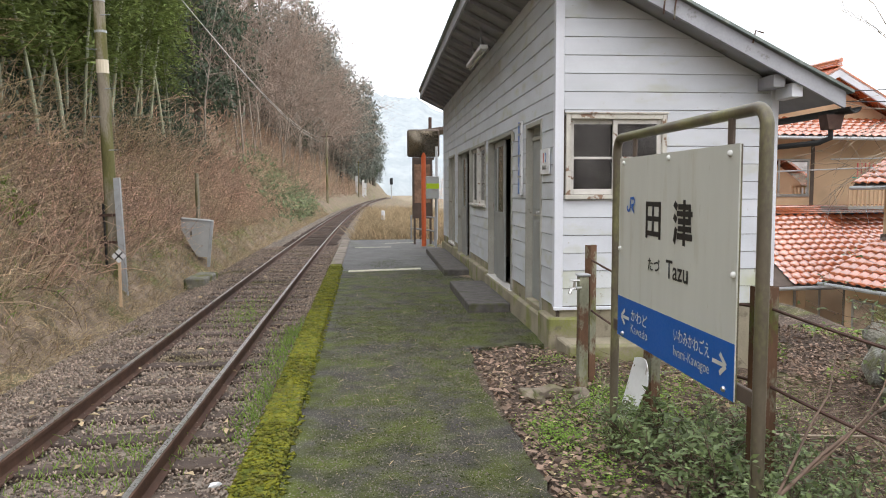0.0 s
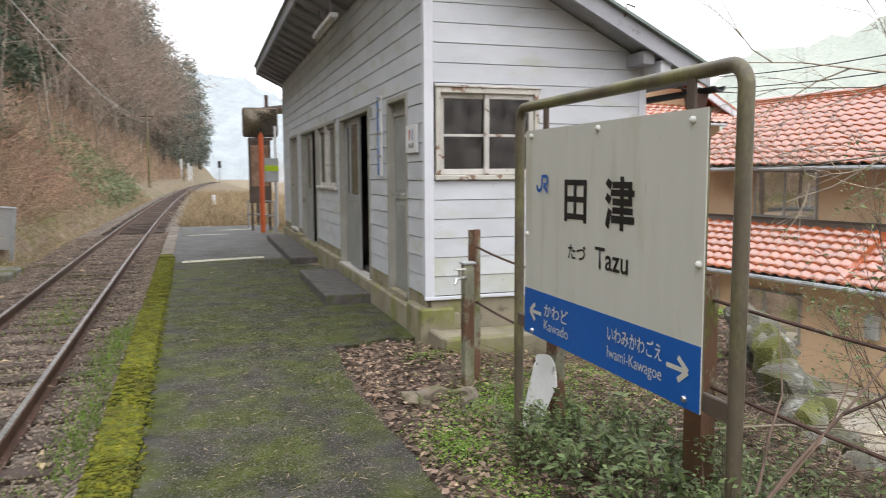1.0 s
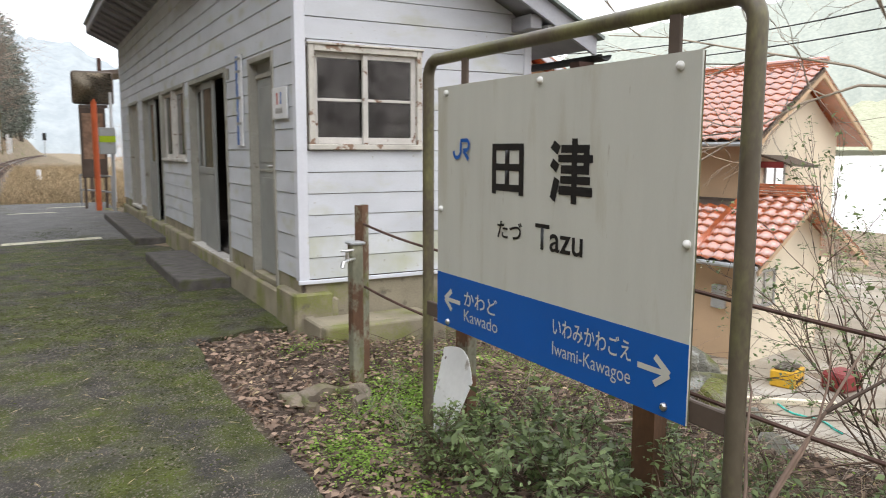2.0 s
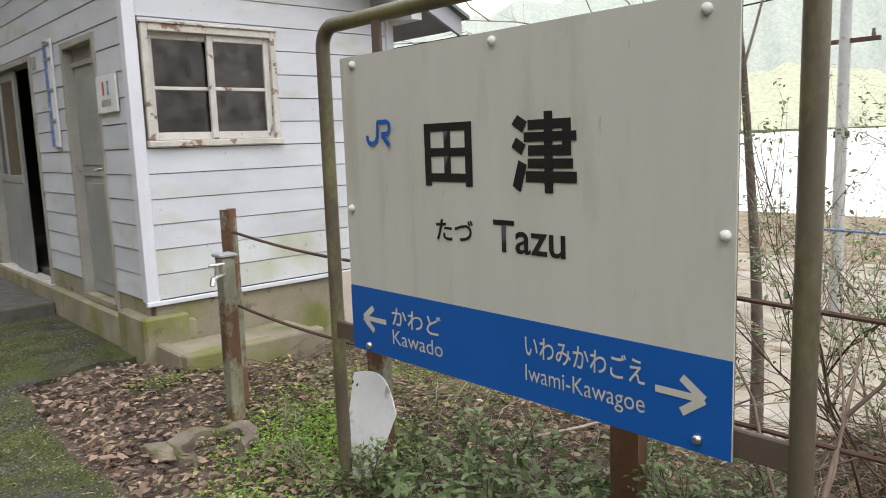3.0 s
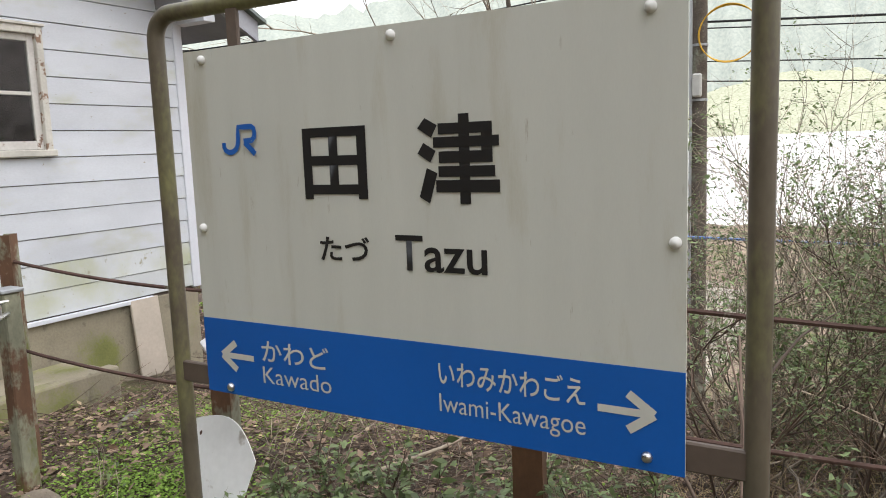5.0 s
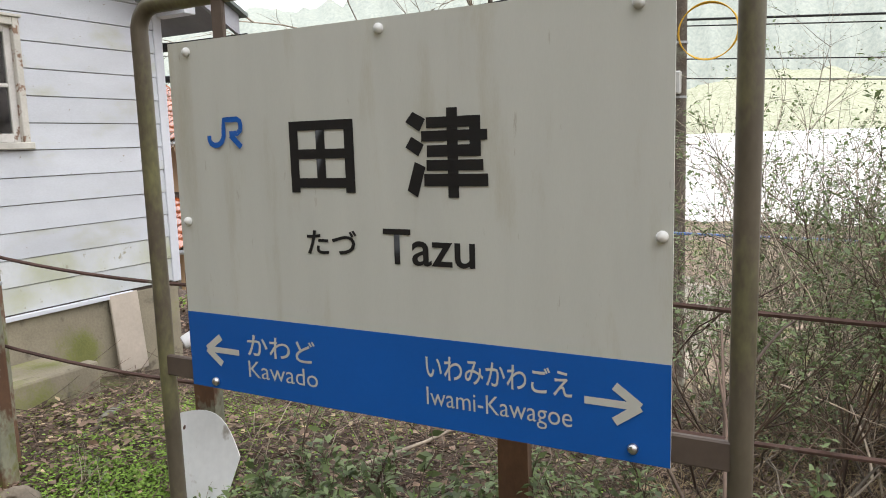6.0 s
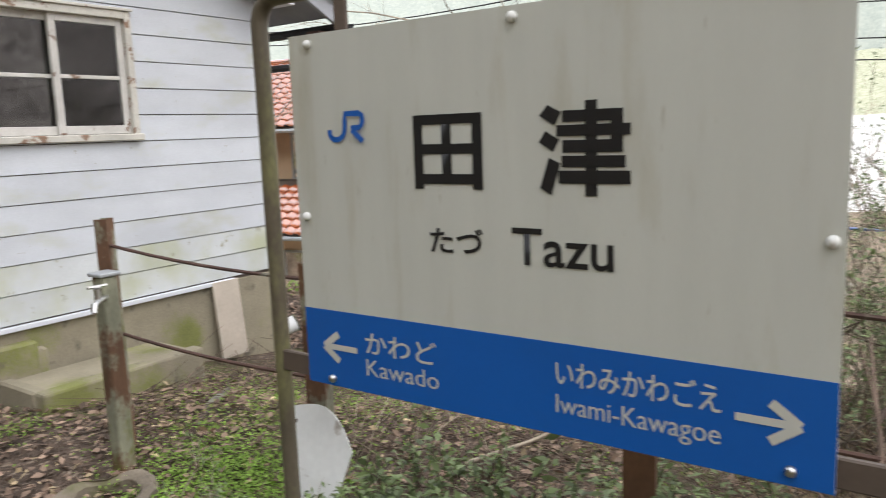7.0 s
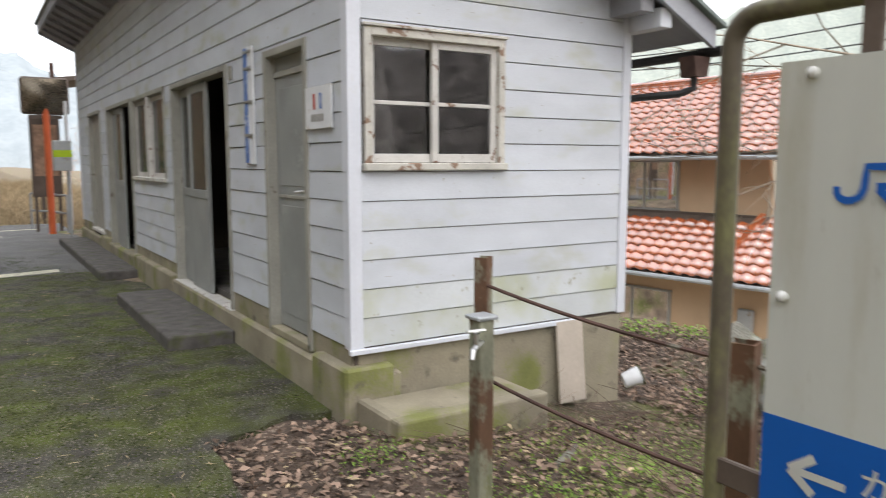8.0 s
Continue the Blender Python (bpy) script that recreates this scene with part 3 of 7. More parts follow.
# ---- track ----
track = thing("railway_track", "single rusty railway line on old timber sleepers", "railway track", kind="structure")
prof_foot = [(-0.061, -0.15), (0.061, -0.15), (0.061, -0.138), (0.012, -0.122), (0.009, -0.05), (0.032, -0.036), (0.032, -0.006), (0.024, 0.0), (-0.024, 0.0), (-0.032, -0.006), (-0.032, -0.036), (-0.009, -0.05), (-0.012, -0.122), (-0.061, -0.138)]
RAIL_Z = -0.30
RAIL_Y = [-12.0, 5.0, 15.0] + list(np.linspace(20, 215, 40))
for x0 in (-2.545, -1.475):
    bm = bmesh.new()
    rings = [[bm.verts.new((track_x(x0, yy) + a, yy, RAIL_Z + b)) for a, b in prof_foot] for yy in RAIL_Y]
    for r0, r1 in zip(rings, rings[1:]):
        for i in range(len(prof_foot)):
            j = (i + 1) % len(prof_foot)
            bm.faces.new((r0[i], r0[j], r1[j], r1[i]))
    rail = part("rail", bm, RAIL_SIDE, track)
    bm = bmesh.new()
    ends = [[bm.verts.new((track_x(x0, yy) + a, yy, RAIL_Z + 0.002)) for a in (-0.022, 0.022)] for yy in RAIL_Y]
    for e, f in zip(ends, ends[1:]):
        bm.faces.new((e[0], e[1], f[1], f[0]))
    part("running_surface", bm, RAIL_TOP, rail, "polished rail head")
sleeper = mesh_of(box((-1.02, -0.105, -0.14), (1.02, 0.105, 0.0), 0.012), "sleeper", SLEEPER)
for i in range(170):
    yy = -4 + 0.64 * i
    s = new("sleeper", sleeper)
    s.parent = track
    s.matrix_basis = pose(track_x(-2.01, yy) + rng.uniform(-0.04, 0.04), yy + rng.uniform(-0.04, 0.04), RAIL_Z - 0.145 + rng.uniform(-0.012, 0.012), 0, 0, math.degrees(-LEAN_TRACK) + rng.uniform(-1.2, 1.2))

bed_v, bed_f = sheet(np.linspace(-3.85, -0.6, 24), np.linspace(-12, 216, 190), lambda x, y: -0.490 + 0.02 * np.sin(x * 5) * np.sin(y * 3) + 0.13 * ramp(x, -1.15, -0.8) - 0.1 * ramp(-x, 3.2, 3.8))
bed_v[:, 0] += track_off(bed_v[:, 1])
bed = new("ballast_bed", raw_mesh("ballast_bed", bed_v, bed_f, BALLAST_BED))
tagged(bed, "brown-grey crushed stone bed under the track", "ballast", kind="structure")
n = 68000
bx, by = rng.uniform(-3.75, -0.70, n), -2.5 + 30 * rng.random(n) ** 1.15
bz = -0.462 + 0.10 * ramp(bx, -1.15, -0.8) - 0.1 * ramp(-bx, 3.2, 3.8) + rng.uniform(-0.015, 0.03, n)
stones = new("ballast_stones", scatter("ballast_stones", np.stack([track_x(bx, by), by, bz], 1), np.stack([rng.uniform(0.022, 0.052, n), rng.uniform(0.022, 0.045, n), rng.uniform(0.018, 0.036, n)], 1), STONE_SHAPE, STONE_FACES, BALLAST, rng))
tagged(stones, "loose brown-grey ballast stones", "ballast", kind="stuff")


# ---- station building ----
WX, WXB, WY, WYB = 1.73, 3.93, 7.295, 19.50
SILL, PITCH = 0.405, 0.1740


def roof_under(x):
    return 2.37 + 0.497 * (4.36 - x)


def wall_mesh(u0, u1, z0, top, openings, across, flip):
    """A wall with rectangular openings: upright pieces between the openings' edges. across: its two faces; flip: whether it runs along y."""
    bm = bmesh.new()
    cuts = sorted({u0, u1, *[v for o in openings for v in o[:2]]})
    for a, b in zip(cuts, cuts[1:]):
        mid = (a + b) / 2
        holes = sorted((o[2], o[3]) for o in openings if o[0] < mid < o[1])
        lo = z0
        for h0, h1 in holes + [(None, None)]:
            hi_a, hi_b = (h0, h0) if h0 is not None else (top(a), top(b))
            if hi_a - lo > 0.001:
                if flip:
                    prism([(a, lo), (b, lo), (b, hi_b), (a, hi_a)], across[0], across[1], "x", bm)
                else:
                    prism([(a, lo), (b, lo), (b, hi_b), (a, hi_a)], across[0], across[1], "y", bm)
            lo = h1
    return bm


FRONT = [(7.93, 8.655, 0.27, 2.265), (9.665, 11.61, 0.24, 2.28), (12.03, 13.90, 1.31, 2.30), (14.06, 16.0, 0.22, 2.31), (16.80, 18.05, 0.34, 2.32)]
END = [(1.85, 2.777, 1.502, 2.238)]
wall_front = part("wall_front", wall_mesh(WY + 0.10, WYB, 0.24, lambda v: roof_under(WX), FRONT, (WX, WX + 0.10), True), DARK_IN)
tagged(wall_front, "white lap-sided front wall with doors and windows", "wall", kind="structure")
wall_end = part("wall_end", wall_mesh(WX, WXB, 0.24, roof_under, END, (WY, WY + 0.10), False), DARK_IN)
tagged(wall_end, "white lap-sided end wall with one sliding window", "wall", kind="structure")
wall_back = part("wall_back", wall_mesh(WY + 0.1, WYB, 0.24, lambda v: roof_under(WXB), [], (WXB - 0.10, WXB), True), SIDING)
tagged(wall_back, "white back wall of the station", "wall", kind="structure")
wall_far = part("wall_far", wall_mesh(WX + 0.1, WXB - 0.1, 0.24, roof_under, [], (WYB - 0.10, WYB), False), SIDING)
tagged(wall_far, "white far end wall of the station", "wall", kind="structure")
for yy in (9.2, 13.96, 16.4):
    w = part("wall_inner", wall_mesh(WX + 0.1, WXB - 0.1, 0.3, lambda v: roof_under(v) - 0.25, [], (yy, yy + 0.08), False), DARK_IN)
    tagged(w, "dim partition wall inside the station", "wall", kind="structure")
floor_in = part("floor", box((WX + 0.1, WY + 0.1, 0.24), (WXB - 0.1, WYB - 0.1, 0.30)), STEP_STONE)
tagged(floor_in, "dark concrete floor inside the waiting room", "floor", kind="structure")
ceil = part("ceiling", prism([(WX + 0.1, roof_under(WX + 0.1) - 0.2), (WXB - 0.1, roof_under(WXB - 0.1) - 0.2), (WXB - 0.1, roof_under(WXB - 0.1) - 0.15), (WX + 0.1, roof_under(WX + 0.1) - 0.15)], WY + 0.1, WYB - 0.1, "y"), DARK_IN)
tagged(ceil, "dim sloping ceiling of the station", "ceiling", kind="structure")


def board_spans(u0, u1, z0, z1, openings, margin):
    spans = [(u0, u1)]
    for a, b, lo, hi in openings:
        if lo - 0.045 < z1 - 0.01 and hi + 0.03 > z0 + 0.01:
            cut = []
            for p, q in spans:
                if b + margin <= p or a - margin >= q:
                    cut.append((p, q))
                    continue
                if a - margin - p > 0.02:
                    cut.append((p, a - margin))
                if q - (b + margin) > 0.02:
                    cut.append((b + margin, q))
            spans = cut
    return spans


def lap_at(z0, lo, hi):
    """The cut of a lap board whose foot is at z0, between two heights."""
    def out(z):
        return 0.020 - 0.007 * (z - z0) / PITCH
    foot = lo + (0.004 if lo == z0 else 0.0)
    return [(0.0, foot), (out(lo) - 0.003, foot), (out(lo), foot + 0.003), (out(hi), hi), (0.0, hi)]


def edge_at(u0, u1, top, z):
    """How far along a wall a board may reach at the height z under a falling roof."""
    if top(u1) >= z:
        return u1
    return max(u0 + 0.01, u1 - (z - top(u1)) / (top(u0) - top(u1)) * (u1 - u0))


def boards(owner, u0, u1, top, openings, axis, face):
    k = 0
    while SILL + k * PITCH < top(u0) - 0.03:
        z0 = SILL + k * PITCH
        z1 = z0 + PITCH
        hi = min(z1, top(u0))
        reach = edge_at(u0, u1, top, z0)
        bands = [(a, b, z0, hi) for a, b in board_spans(u0, reach, z0, z1, openings, 0.045)]
        for a, b, lo, up in openings:
            if z0 < lo - 0.045 < z1 - 0.01:
                bands.append((a - 0.045, b + 0.045, z0, lo - 0.045))
            if z0 + 0.01 < up + 0.03 < z1:
                bands.append((a - 0.045, b + 0.045, up + 0.03, z1))
        for a, b, lo, up in bands:
            bm = prism([(face - d, z) for d, z in lap_at(z0, lo, up)], a, b, axis)
            if axis == "x":
                for v in bm.verts:
                    v.co.x = min(v.co.x, edge_at(u0, u1, top, v.co.z))
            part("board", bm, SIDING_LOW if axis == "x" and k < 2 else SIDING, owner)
        k += 1


boards(wall_front, WY + 0.06, WYB, lambda v: roof_under(WX), FRONT, "y", WX)
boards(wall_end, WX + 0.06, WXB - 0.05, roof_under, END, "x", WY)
for x, y, p in ((WX, WY, wall_end), (WXB, WY, wall_end), (WX, WYB, wall_front)):
    bm = box((x - 0.028 if x == WX else x - 0.06, y - 0.028 if y == WY else y - 0.06, SILL - 0.01), (x + 0.06 if x == WX else x + 0.02, y + 0.06 if y == WY else y + 0.02, roof_under(x) - 0.02), 0.004)
    part("corner_board", bm, CORNER, p)
part("drip_sill", box((WX - 0.035, WY - 0.045, SILL - 0.035), (WXB - 0.45, WY - 0.012, SILL - 0.004), 0.004), CORNER, wall_end)

found = part("foundation", box((WX - 0.065, WY - 0.06, -0.25), (WX + 0.30, WYB + 0.05, 0.245), 0.018), CONCRETE)
part("plinth", box((WX + 0.03, WY - 0.008, -0.6), (WXB, WY + 0.3, SILL - 0.02), 0.01), CONCRETE, found)
part("plinth", box((WXB - 0.3, WY + 0.3, -0.8), (WXB, WYB, SILL - 0.02), 0.01), CONCRETE, found)
part("corner_block", box((WX - 0.085, WY - 0.075, -0.25), (WX + 0.24, WY + 0.45, 0.30), 0.018), CONCRETE, found)
for y0, y1 in ((WY + 0.0, 7.88), (8.70, 9.615), (11.66, 14.01), (16.05, 16.75), (18.1, WYB)):
    part("base_strip", box((WX - 0.012, y0, 0.235), (WX + 0.01, y1, SILL + 0.004), 0.003), CONCRETE, found)
part("plinth_block", box((WX - 0.09, 11.7, -0.2), (WX + 0.1, 13.95, 0.29), 0.015), CONCRETE, found)
part("plinth_block", box((WX - 0.09, 16.1, -0.2), (WX + 0.1, 16.75, 0.31), 0.015), CONCRETE, found)
tagged(found, "mossy concrete plinth under the station walls", "foundation", kind="structure")
ledge = thing("concrete_ledge", "mossy concrete ledge at the foot of the end wall", "ledge")
part("slab", box((1.745, 6.82, -0.3), (2.74, 7.222, 0.102), 0.012), CONCRETE, ledge)
part("kerb", box((1.72, 6.72, -0.3), (2.76, 6.825, 0.122), 0.018, segments=2), CONCRETE, ledge)
part("end_kerb", box((1.715, 6.82, -0.3), (1.80, 7.222, 0.118), 0.014), CONCRETE, ledge)

for x0, y0, y1 in ((1.12, 9.45, 11.9), (1.19, 13.6, 18.7)):
    st = part("doorstep", box((x0, y0, -0.02), (1.66, y1, 0.115), 0.018, segments=2), STEP_STONE)
    tagged(st, "dark concrete doorstep slab on the mossy platform", "step", "doorsteps")

# roof
roof = thing("roof_structure", "single-pitch station roof with grey barge boards", "roof", kind="structure")
RX0, RX1, RY0, RY1 = 1.13, 4.42, 6.92, 19.95
up = roof_under
part("deck", prism([(RX0 + 0.03, up(RX0 + 0.03) + 0.012), (RX1 - 0.03, up(RX1 - 0.03) + 0.012), (RX1 - 0.03, up(RX1 - 0.03) + 0.09), (RX0 + 0.03, up(RX0 + 0.03) + 0.09)], RY0 + 0.04, RY1 - 0.04), SOFFIT, roof)
part("roof_sheet", prism([(RX0 - 0.04, up(RX0 - 0.04) + 0.135), (RX1 + 0.05, up(RX1 + 0.05) + 0.135), (RX1 + 0.05, up(RX1 + 0.05) + 0.165), (RX0 - 0.04, up(RX0 - 0.04) + 0.165)], RY0 - 0.05, RY1 + 0.05), ROOF_SHEET, roof)
for y0 in (RY0, RY1 - 0.035):
    part("barge_board", prism([(RX0, up(RX0) - 0.03), (RX1, up(RX1) - 0.03), (RX1, up(RX1) + 0.128), (RX0, up(RX0) + 0.128)], y0, y0 + 0.035), FASCIA, roof)
part("eave_fascia", box((RX0, RY0 + 0.035, up(RX0) - 0.03), (RX0 + 0.03, RY1 - 0.035, up(RX0) + 0.13), 0.004), FASCIA, roof)
yy = RY0 + 0.35
while yy < RY1 - 0.2:
    part("rafter", prism([(RX0 + 0.04, up(RX0 + 0.04) - 0.05), (WX - 0.03, up(WX - 0.03) - 0.05), (WX - 0.03, up(WX - 0.03) + 0.005), (RX0 + 0.04, up(RX0 + 0.04) + 0.005)], yy - 0.025, yy + 0.025), SOFFIT, roof)
    yy += 0.6
for x in (WX + 0.35, WXB - 0.14):
    part("purlin", box((x - 0.06, RY0 + 0.06, up(x) - 0.14), (x + 0.06, WY, up(x) - 0.02), 0.004), SOFFIT, roof)
part("purlin_end", box((WXB - 0.02, RY0 + 0.05, up(WXB) - 0.16), (WXB + 0.09, WY + 0.02, up(WXB) - 0.03), 0.003), CORNER, roof)
gutter = thing("rain_gutter", "dark rusty gutter and downpipe at the back eaves", "gutter")
half = [(0.06 * math.cos(a), 0.06 * math.sin(a)) for a in np.linspace(math.pi, 2 * math.pi, 9)] + [(0.05 * math.cos(a), 0.05 * math.sin(a)) for a in np.linspace(2 * math.pi, math.pi, 9)]
part("trough", prism([(RX1 + 0.05 + a, up(RX1) - 0.02 + b) for a, b in half], RY0 - 0.08, RY1), BLACK_RUBBER, gutter)
part("hopper", prism([(-0.06, 0.0), (0.06, 0.0), (0.09, 0.14), (-0.09, 0.14)], 6.98, 7.12, "y"), RUST, gutter).matrix_basis = pose(4.36, 0, 2.12)
part("downpipe", tube([(4.36, 7.05, 2.16), (4.36, 7.05, 2.04), (4.28, 7.12, 2.0), (4.0, 7.40, 1.97), (3.94, 7.44, 1.9), (3.94, 7.44, 0.4), (3.94, 7.44, -0.6)], 0.027, 8), BLACK_RUBBER, gutter, soft=True)


# windows and doors
def sash(parent, u0, u1, z0, z1, d0, d1, bar, mat, flip, bars=(), glass=GLASS):
    """A framed pane in an upright plane. d0, d1: its depth; bars: heights of cross bars."""
    def b(a0, a1, c0, c1, e=0.0):
        return box((d0 + e, a0, c0), (d1 - e, a1, c1), 0.003) if flip else box((a0, d0 + e, c0), (a1, d1 - e, c1), 0.003)
    for a0, a1, c0, c1 in ((u0, u0 + bar, z0, z1), (u1 - bar, u1, z0, z1), (u0 + bar, u1 - bar, z0, z0 + bar * 1.2), (u0 + bar, u1 - bar, z1 - bar, z1)):
        part("sash_bar", b(a0, a1, c0, c1), mat, parent)
    for h in bars:
        part("glazing_bar", b(u0 + bar, u1 - bar, h - 0.012, h + 0.012, 0.004), mat, parent)
    mid = (d0 + d1) / 2
    pane = part("pane", box((mid - 0.002, u0 + bar, z0 + bar), (mid + 0.002, u1 - bar, z1 - bar)) if flip else box((u0 + bar, mid - 0.002, z0 + bar), (u1 - bar, mid + 0.002, z1 - bar)), glass, parent)
    pane.visible_shadow = False


win = thing("window_1", "sliding window with flaking cream timber frame", "window", kind="structure")
a0, a1, c0, c1 = END[0]
for lo, hi in (((a0 - 0.038, WY - 0.035, c0 - 0.02), (a0 + 0.008, WY + 0.06, c1 + 0.045)), ((a1 - 0.008, WY - 0.035, c0 - 0.02), (a1 + 0.038, WY + 0.06, c1 + 0.045)), ((a0 + 0.008, WY - 0.035, c1 - 0.004), (a1 - 0.008, WY + 0.06, c1 + 0.045))):
    part("window_frame", box(lo, hi, 0.004), FRAME_CREAM, win)
part("window_head", box((a0 - 0.05, WY - 0.05, c1 + 0.045), (a1 + 0.05, WY + 0.0, c1 + 0.062), 0.003), FRAME_CREAM, win)
part("window_sill", box((a0 - 0.05, WY - 0.06, c0 - 0.045), (a1 + 0.05, WY + 0.06, c0), 0.006), FRAME_CREAM, win)
mid = (a0 + a1) / 2
sash(win, a0 + 0.008, mid + 0.03, c0 + 0.002, c1 - 0.004, WY + 0.03, WY + 0.06, 0.045, FRAME_WHITE, False, ((c0 + c1) / 2 - 0.01,))
sash(win, mid - 0.03, a1 - 0.008, c0 + 0.002, c1 - 0.004, WY - 0.002, WY + 0.028, 0.045, FRAME_WHITE, False, ((c0 + c1) / 2 - 0.01,))


def opening_frame(ob, a, b, z0, z1, sill=True, post=0.05):
    for lo, hi in (((WX - 0.03, a - 0.045, z0 - 0.01), (WX + 0.10, a + 0.012, z1 + 0.03)), ((WX - 0.03, b - 0.012, z0 - 0.01), (WX + 0.10, b + 0.045, z1 + 0.03)), ((WX - 0.03, a + 0.012, z1 - 0.02), (WX + 0.10, b - 0.012, z1 + 0.03))):
        part("door_frame", box(lo, hi, 0.004), DOOR_FRAME, ob)
    if sill:
        part("sill", box((WX - 0.05, a - 0.05, z0 - 0.03), (WX + 0.08, b + 0.05, z0 + 0.012), 0.004), FRAME_WHITE, ob)


def sliding_leaf(ob, a, b, z0, z1, x, glass_from, poster=False):
    leaf = part("door_leaf", box((x, a, z0), (x + 0.034, b, glass_from), 0.004), DOOR_GREY, ob)
    part("mid_rail", box((x - 0.008, a + 0.04, glass_from - 0.06), (x + 0.04, b - 0.04, glass_from + 0.02), 0.003), DOOR_GREY, leaf)
    for p, q in ((a, a + 0.07), (b - 0.07, b)):
        part("stile", box((x, p, glass_from), (x + 0.034, q, z1), 0.003), DOOR_GREY, leaf)
    part("top_rail", box((x, a + 0.07, z1 - 0.08), (x + 0.034, b - 0.07, z1), 0.003), DOOR_GREY, leaf)
    part("pane", box((x + 0.012, a + 0.07, glass_from), (x + 0.018, b - 0.07, z1 - 0.08)), FROSTED, leaf).visible_shadow = False


d1 = thing("door_1", "closed grey painted toilet door with a lever handle", "door", kind="structure")
a, b, z0, z1 = FRONT[0]
opening_frame(d1, a, b, z0, z1, False)
leaf = part("door_leaf", box((WX + 0.045, a + 0.015, z0 + 0.04), (WX + 0.08, b - 0.015, z1 - 0.16), 0.004), DOOR_GREY, d1)
part("upper_panel", box((WX + 0.04, a + 0.10, 1.34), (WX + 0.05, b - 0.10, z1 - 0.24), 0.003), DOOR_GREY, leaf)
part("lower_panel", box((WX + 0.04, a + 0.10, z0 + 0.14), (WX + 0.05, b - 0.10, 1.2), 0.003), DOOR_GREY, leaf)
part("seam", box((WX + 0.036, a + 0.06, 1.255), (WX + 0.046, b - 0.06, 1.275)), DOOR_FRAME, leaf)
part("transom", box((WX + 0.03, a + 0.012, z1 - 0.16), (WX + 0.09, b - 0.012, z1 - 0.12), 0.003), DOOR_FRAME, d1)
part("transom_panel", box((WX + 0.05, a + 0.012, z1 - 0.12), (WX + 0.07, b - 0.012, z1 - 0.02)), DOOR_GREY, d1)
part("threshold", box((WX - 0.03, a - 0.03, z0 - 0.02), (WX + 0.1, b + 0.03, z0 + 0.03), 0.005), CONCRETE, d1)
hd = part("door_handle", tube([(WX + 0.045, a + 0.09, 1.31), (WX - 0.01, a + 0.09, 1.31), (WX - 0.015, a + 0.11, 1.31), (WX - 0.015, a + 0.2, 1.305)], 0.011, 8), CHROME, d1, "chrome lever handle", True)
part("rose", tube([(WX + 0.047, a + 0.09, 1.31), (WX + 0.03, a + 0.09, 1.31)], 0.026, 14), CHROME, hd)

d2 = thing("door_2", "grey sliding waiting-room door standing half open", "door", kind="structure")
a, b, z0, z1 = FRONT[1]
opening_frame(d2, a, b, z0, z1)
sliding_leaf(d2, 10.45, 11.10, z0 + 0.02, z1 - 0.03, WX + 0.015, 1.22)
sliding_leaf(d2, 11.0, b - 0.02, z0 + 0.02, z1 - 0.03, WX + 0.055, 1.22)
w2 = thing("window_2", "tall narrow two-light window in a timber frame", "window", kind="structure")
a, b, z0, z1 = FRONT[2]
opening_frame(w2, a, b, z0, z1)
m = (a + b) / 2
sash(w2, a + 0.02, m - 0.05, z0 + 0.01, z1 - 0.03, WX + 0.02, WX + 0.05, 0.05, FRAME_WHITE, True)
sash(w2, m + 0.05, b - 0.02, z0 + 0.01, z1 - 0.03, WX + 0.02, WX + 0.05, 0.05, FRAME_WHITE, True)
part("mullion", box((WX - 0.03, m - 0.05, z0), (WX + 0.10, m + 0.05, z1), 0.004), FRAME_WHITE, w2)
d3 = thing("door_3", "grey sliding door standing half open", "door", kind="structure")
a, b, z0, z1 = FRONT[3]
opening_frame(d3, a, b, z0, z1)
sliding_leaf(d3, 14.95, 15.55, z0 + 0.02, z1 - 0.03, WX + 0.015, 1.22)
sliding_leaf(d3, 15.45, b - 0.02, z0 + 0.02, z1 - 0.03, WX + 0.055, 1.22)
d4 = thing("door_4", "weathered grey-brown panel door", "door", kind="structure")
a, b, z0, z1 = FRONT[4]
opening_frame(d4, a, b, z0, z1)
part("door_leaf", box((WX + 0.04, a + 0.015, z0 + 0.01), (WX + 0.075, b - 0.015, z1 - 0.03), 0.004), DOOR_FRAME, d4)


# ---- station name board ----
BX, BY0, BY1, BZ0, BZ1, BAND = 1.387, 2.900, 4.346, 0.702, 1.726, 0.934
board = thing("station_name_board", "cream station name board with a blue band on pipe frame", "sign")
FX, FY0, FY1, FZ = 1.42, 2.762, 4.498, 1.852
R = 0.075


def arc(cy, cz, a0, a1):
    return [(FX, cy + R * math.cos(a), cz + R * math.sin(a)) for a in np.linspace(a0, a1, 9)]


line = [(FX, FY1, -0.25), (FX, FY1, 0.6), *arc(FY1 - R, FZ - R, 0, math.pi / 2), *arc(FY0 + R, FZ - R, math.pi / 2, math.pi), (FX, FY0, 0.6), (FX, FY0, -0.25)]
part("pipe_frame", tube(line, 0.026, 14), STEEL_BROWN, board, "brown pipe frame with moss and scuffs", True)
part("face_panel", box((BX, BY0, BZ0), (BX + 0.006, BY1, BZ1)), SIGN_FACE, board)
part("back_panel", box((BX + 0.006, BY0 + 0.002, BZ0 + 0.002), (BX + 0.014, BY1 - 0.002, BZ1 - 0.002)), STEEL_BROWN, board)
part("blue_band", box((BX - 0.0012, BY0, BZ0), (BX, BY1, BAND)), SIGN_BLUE, board)
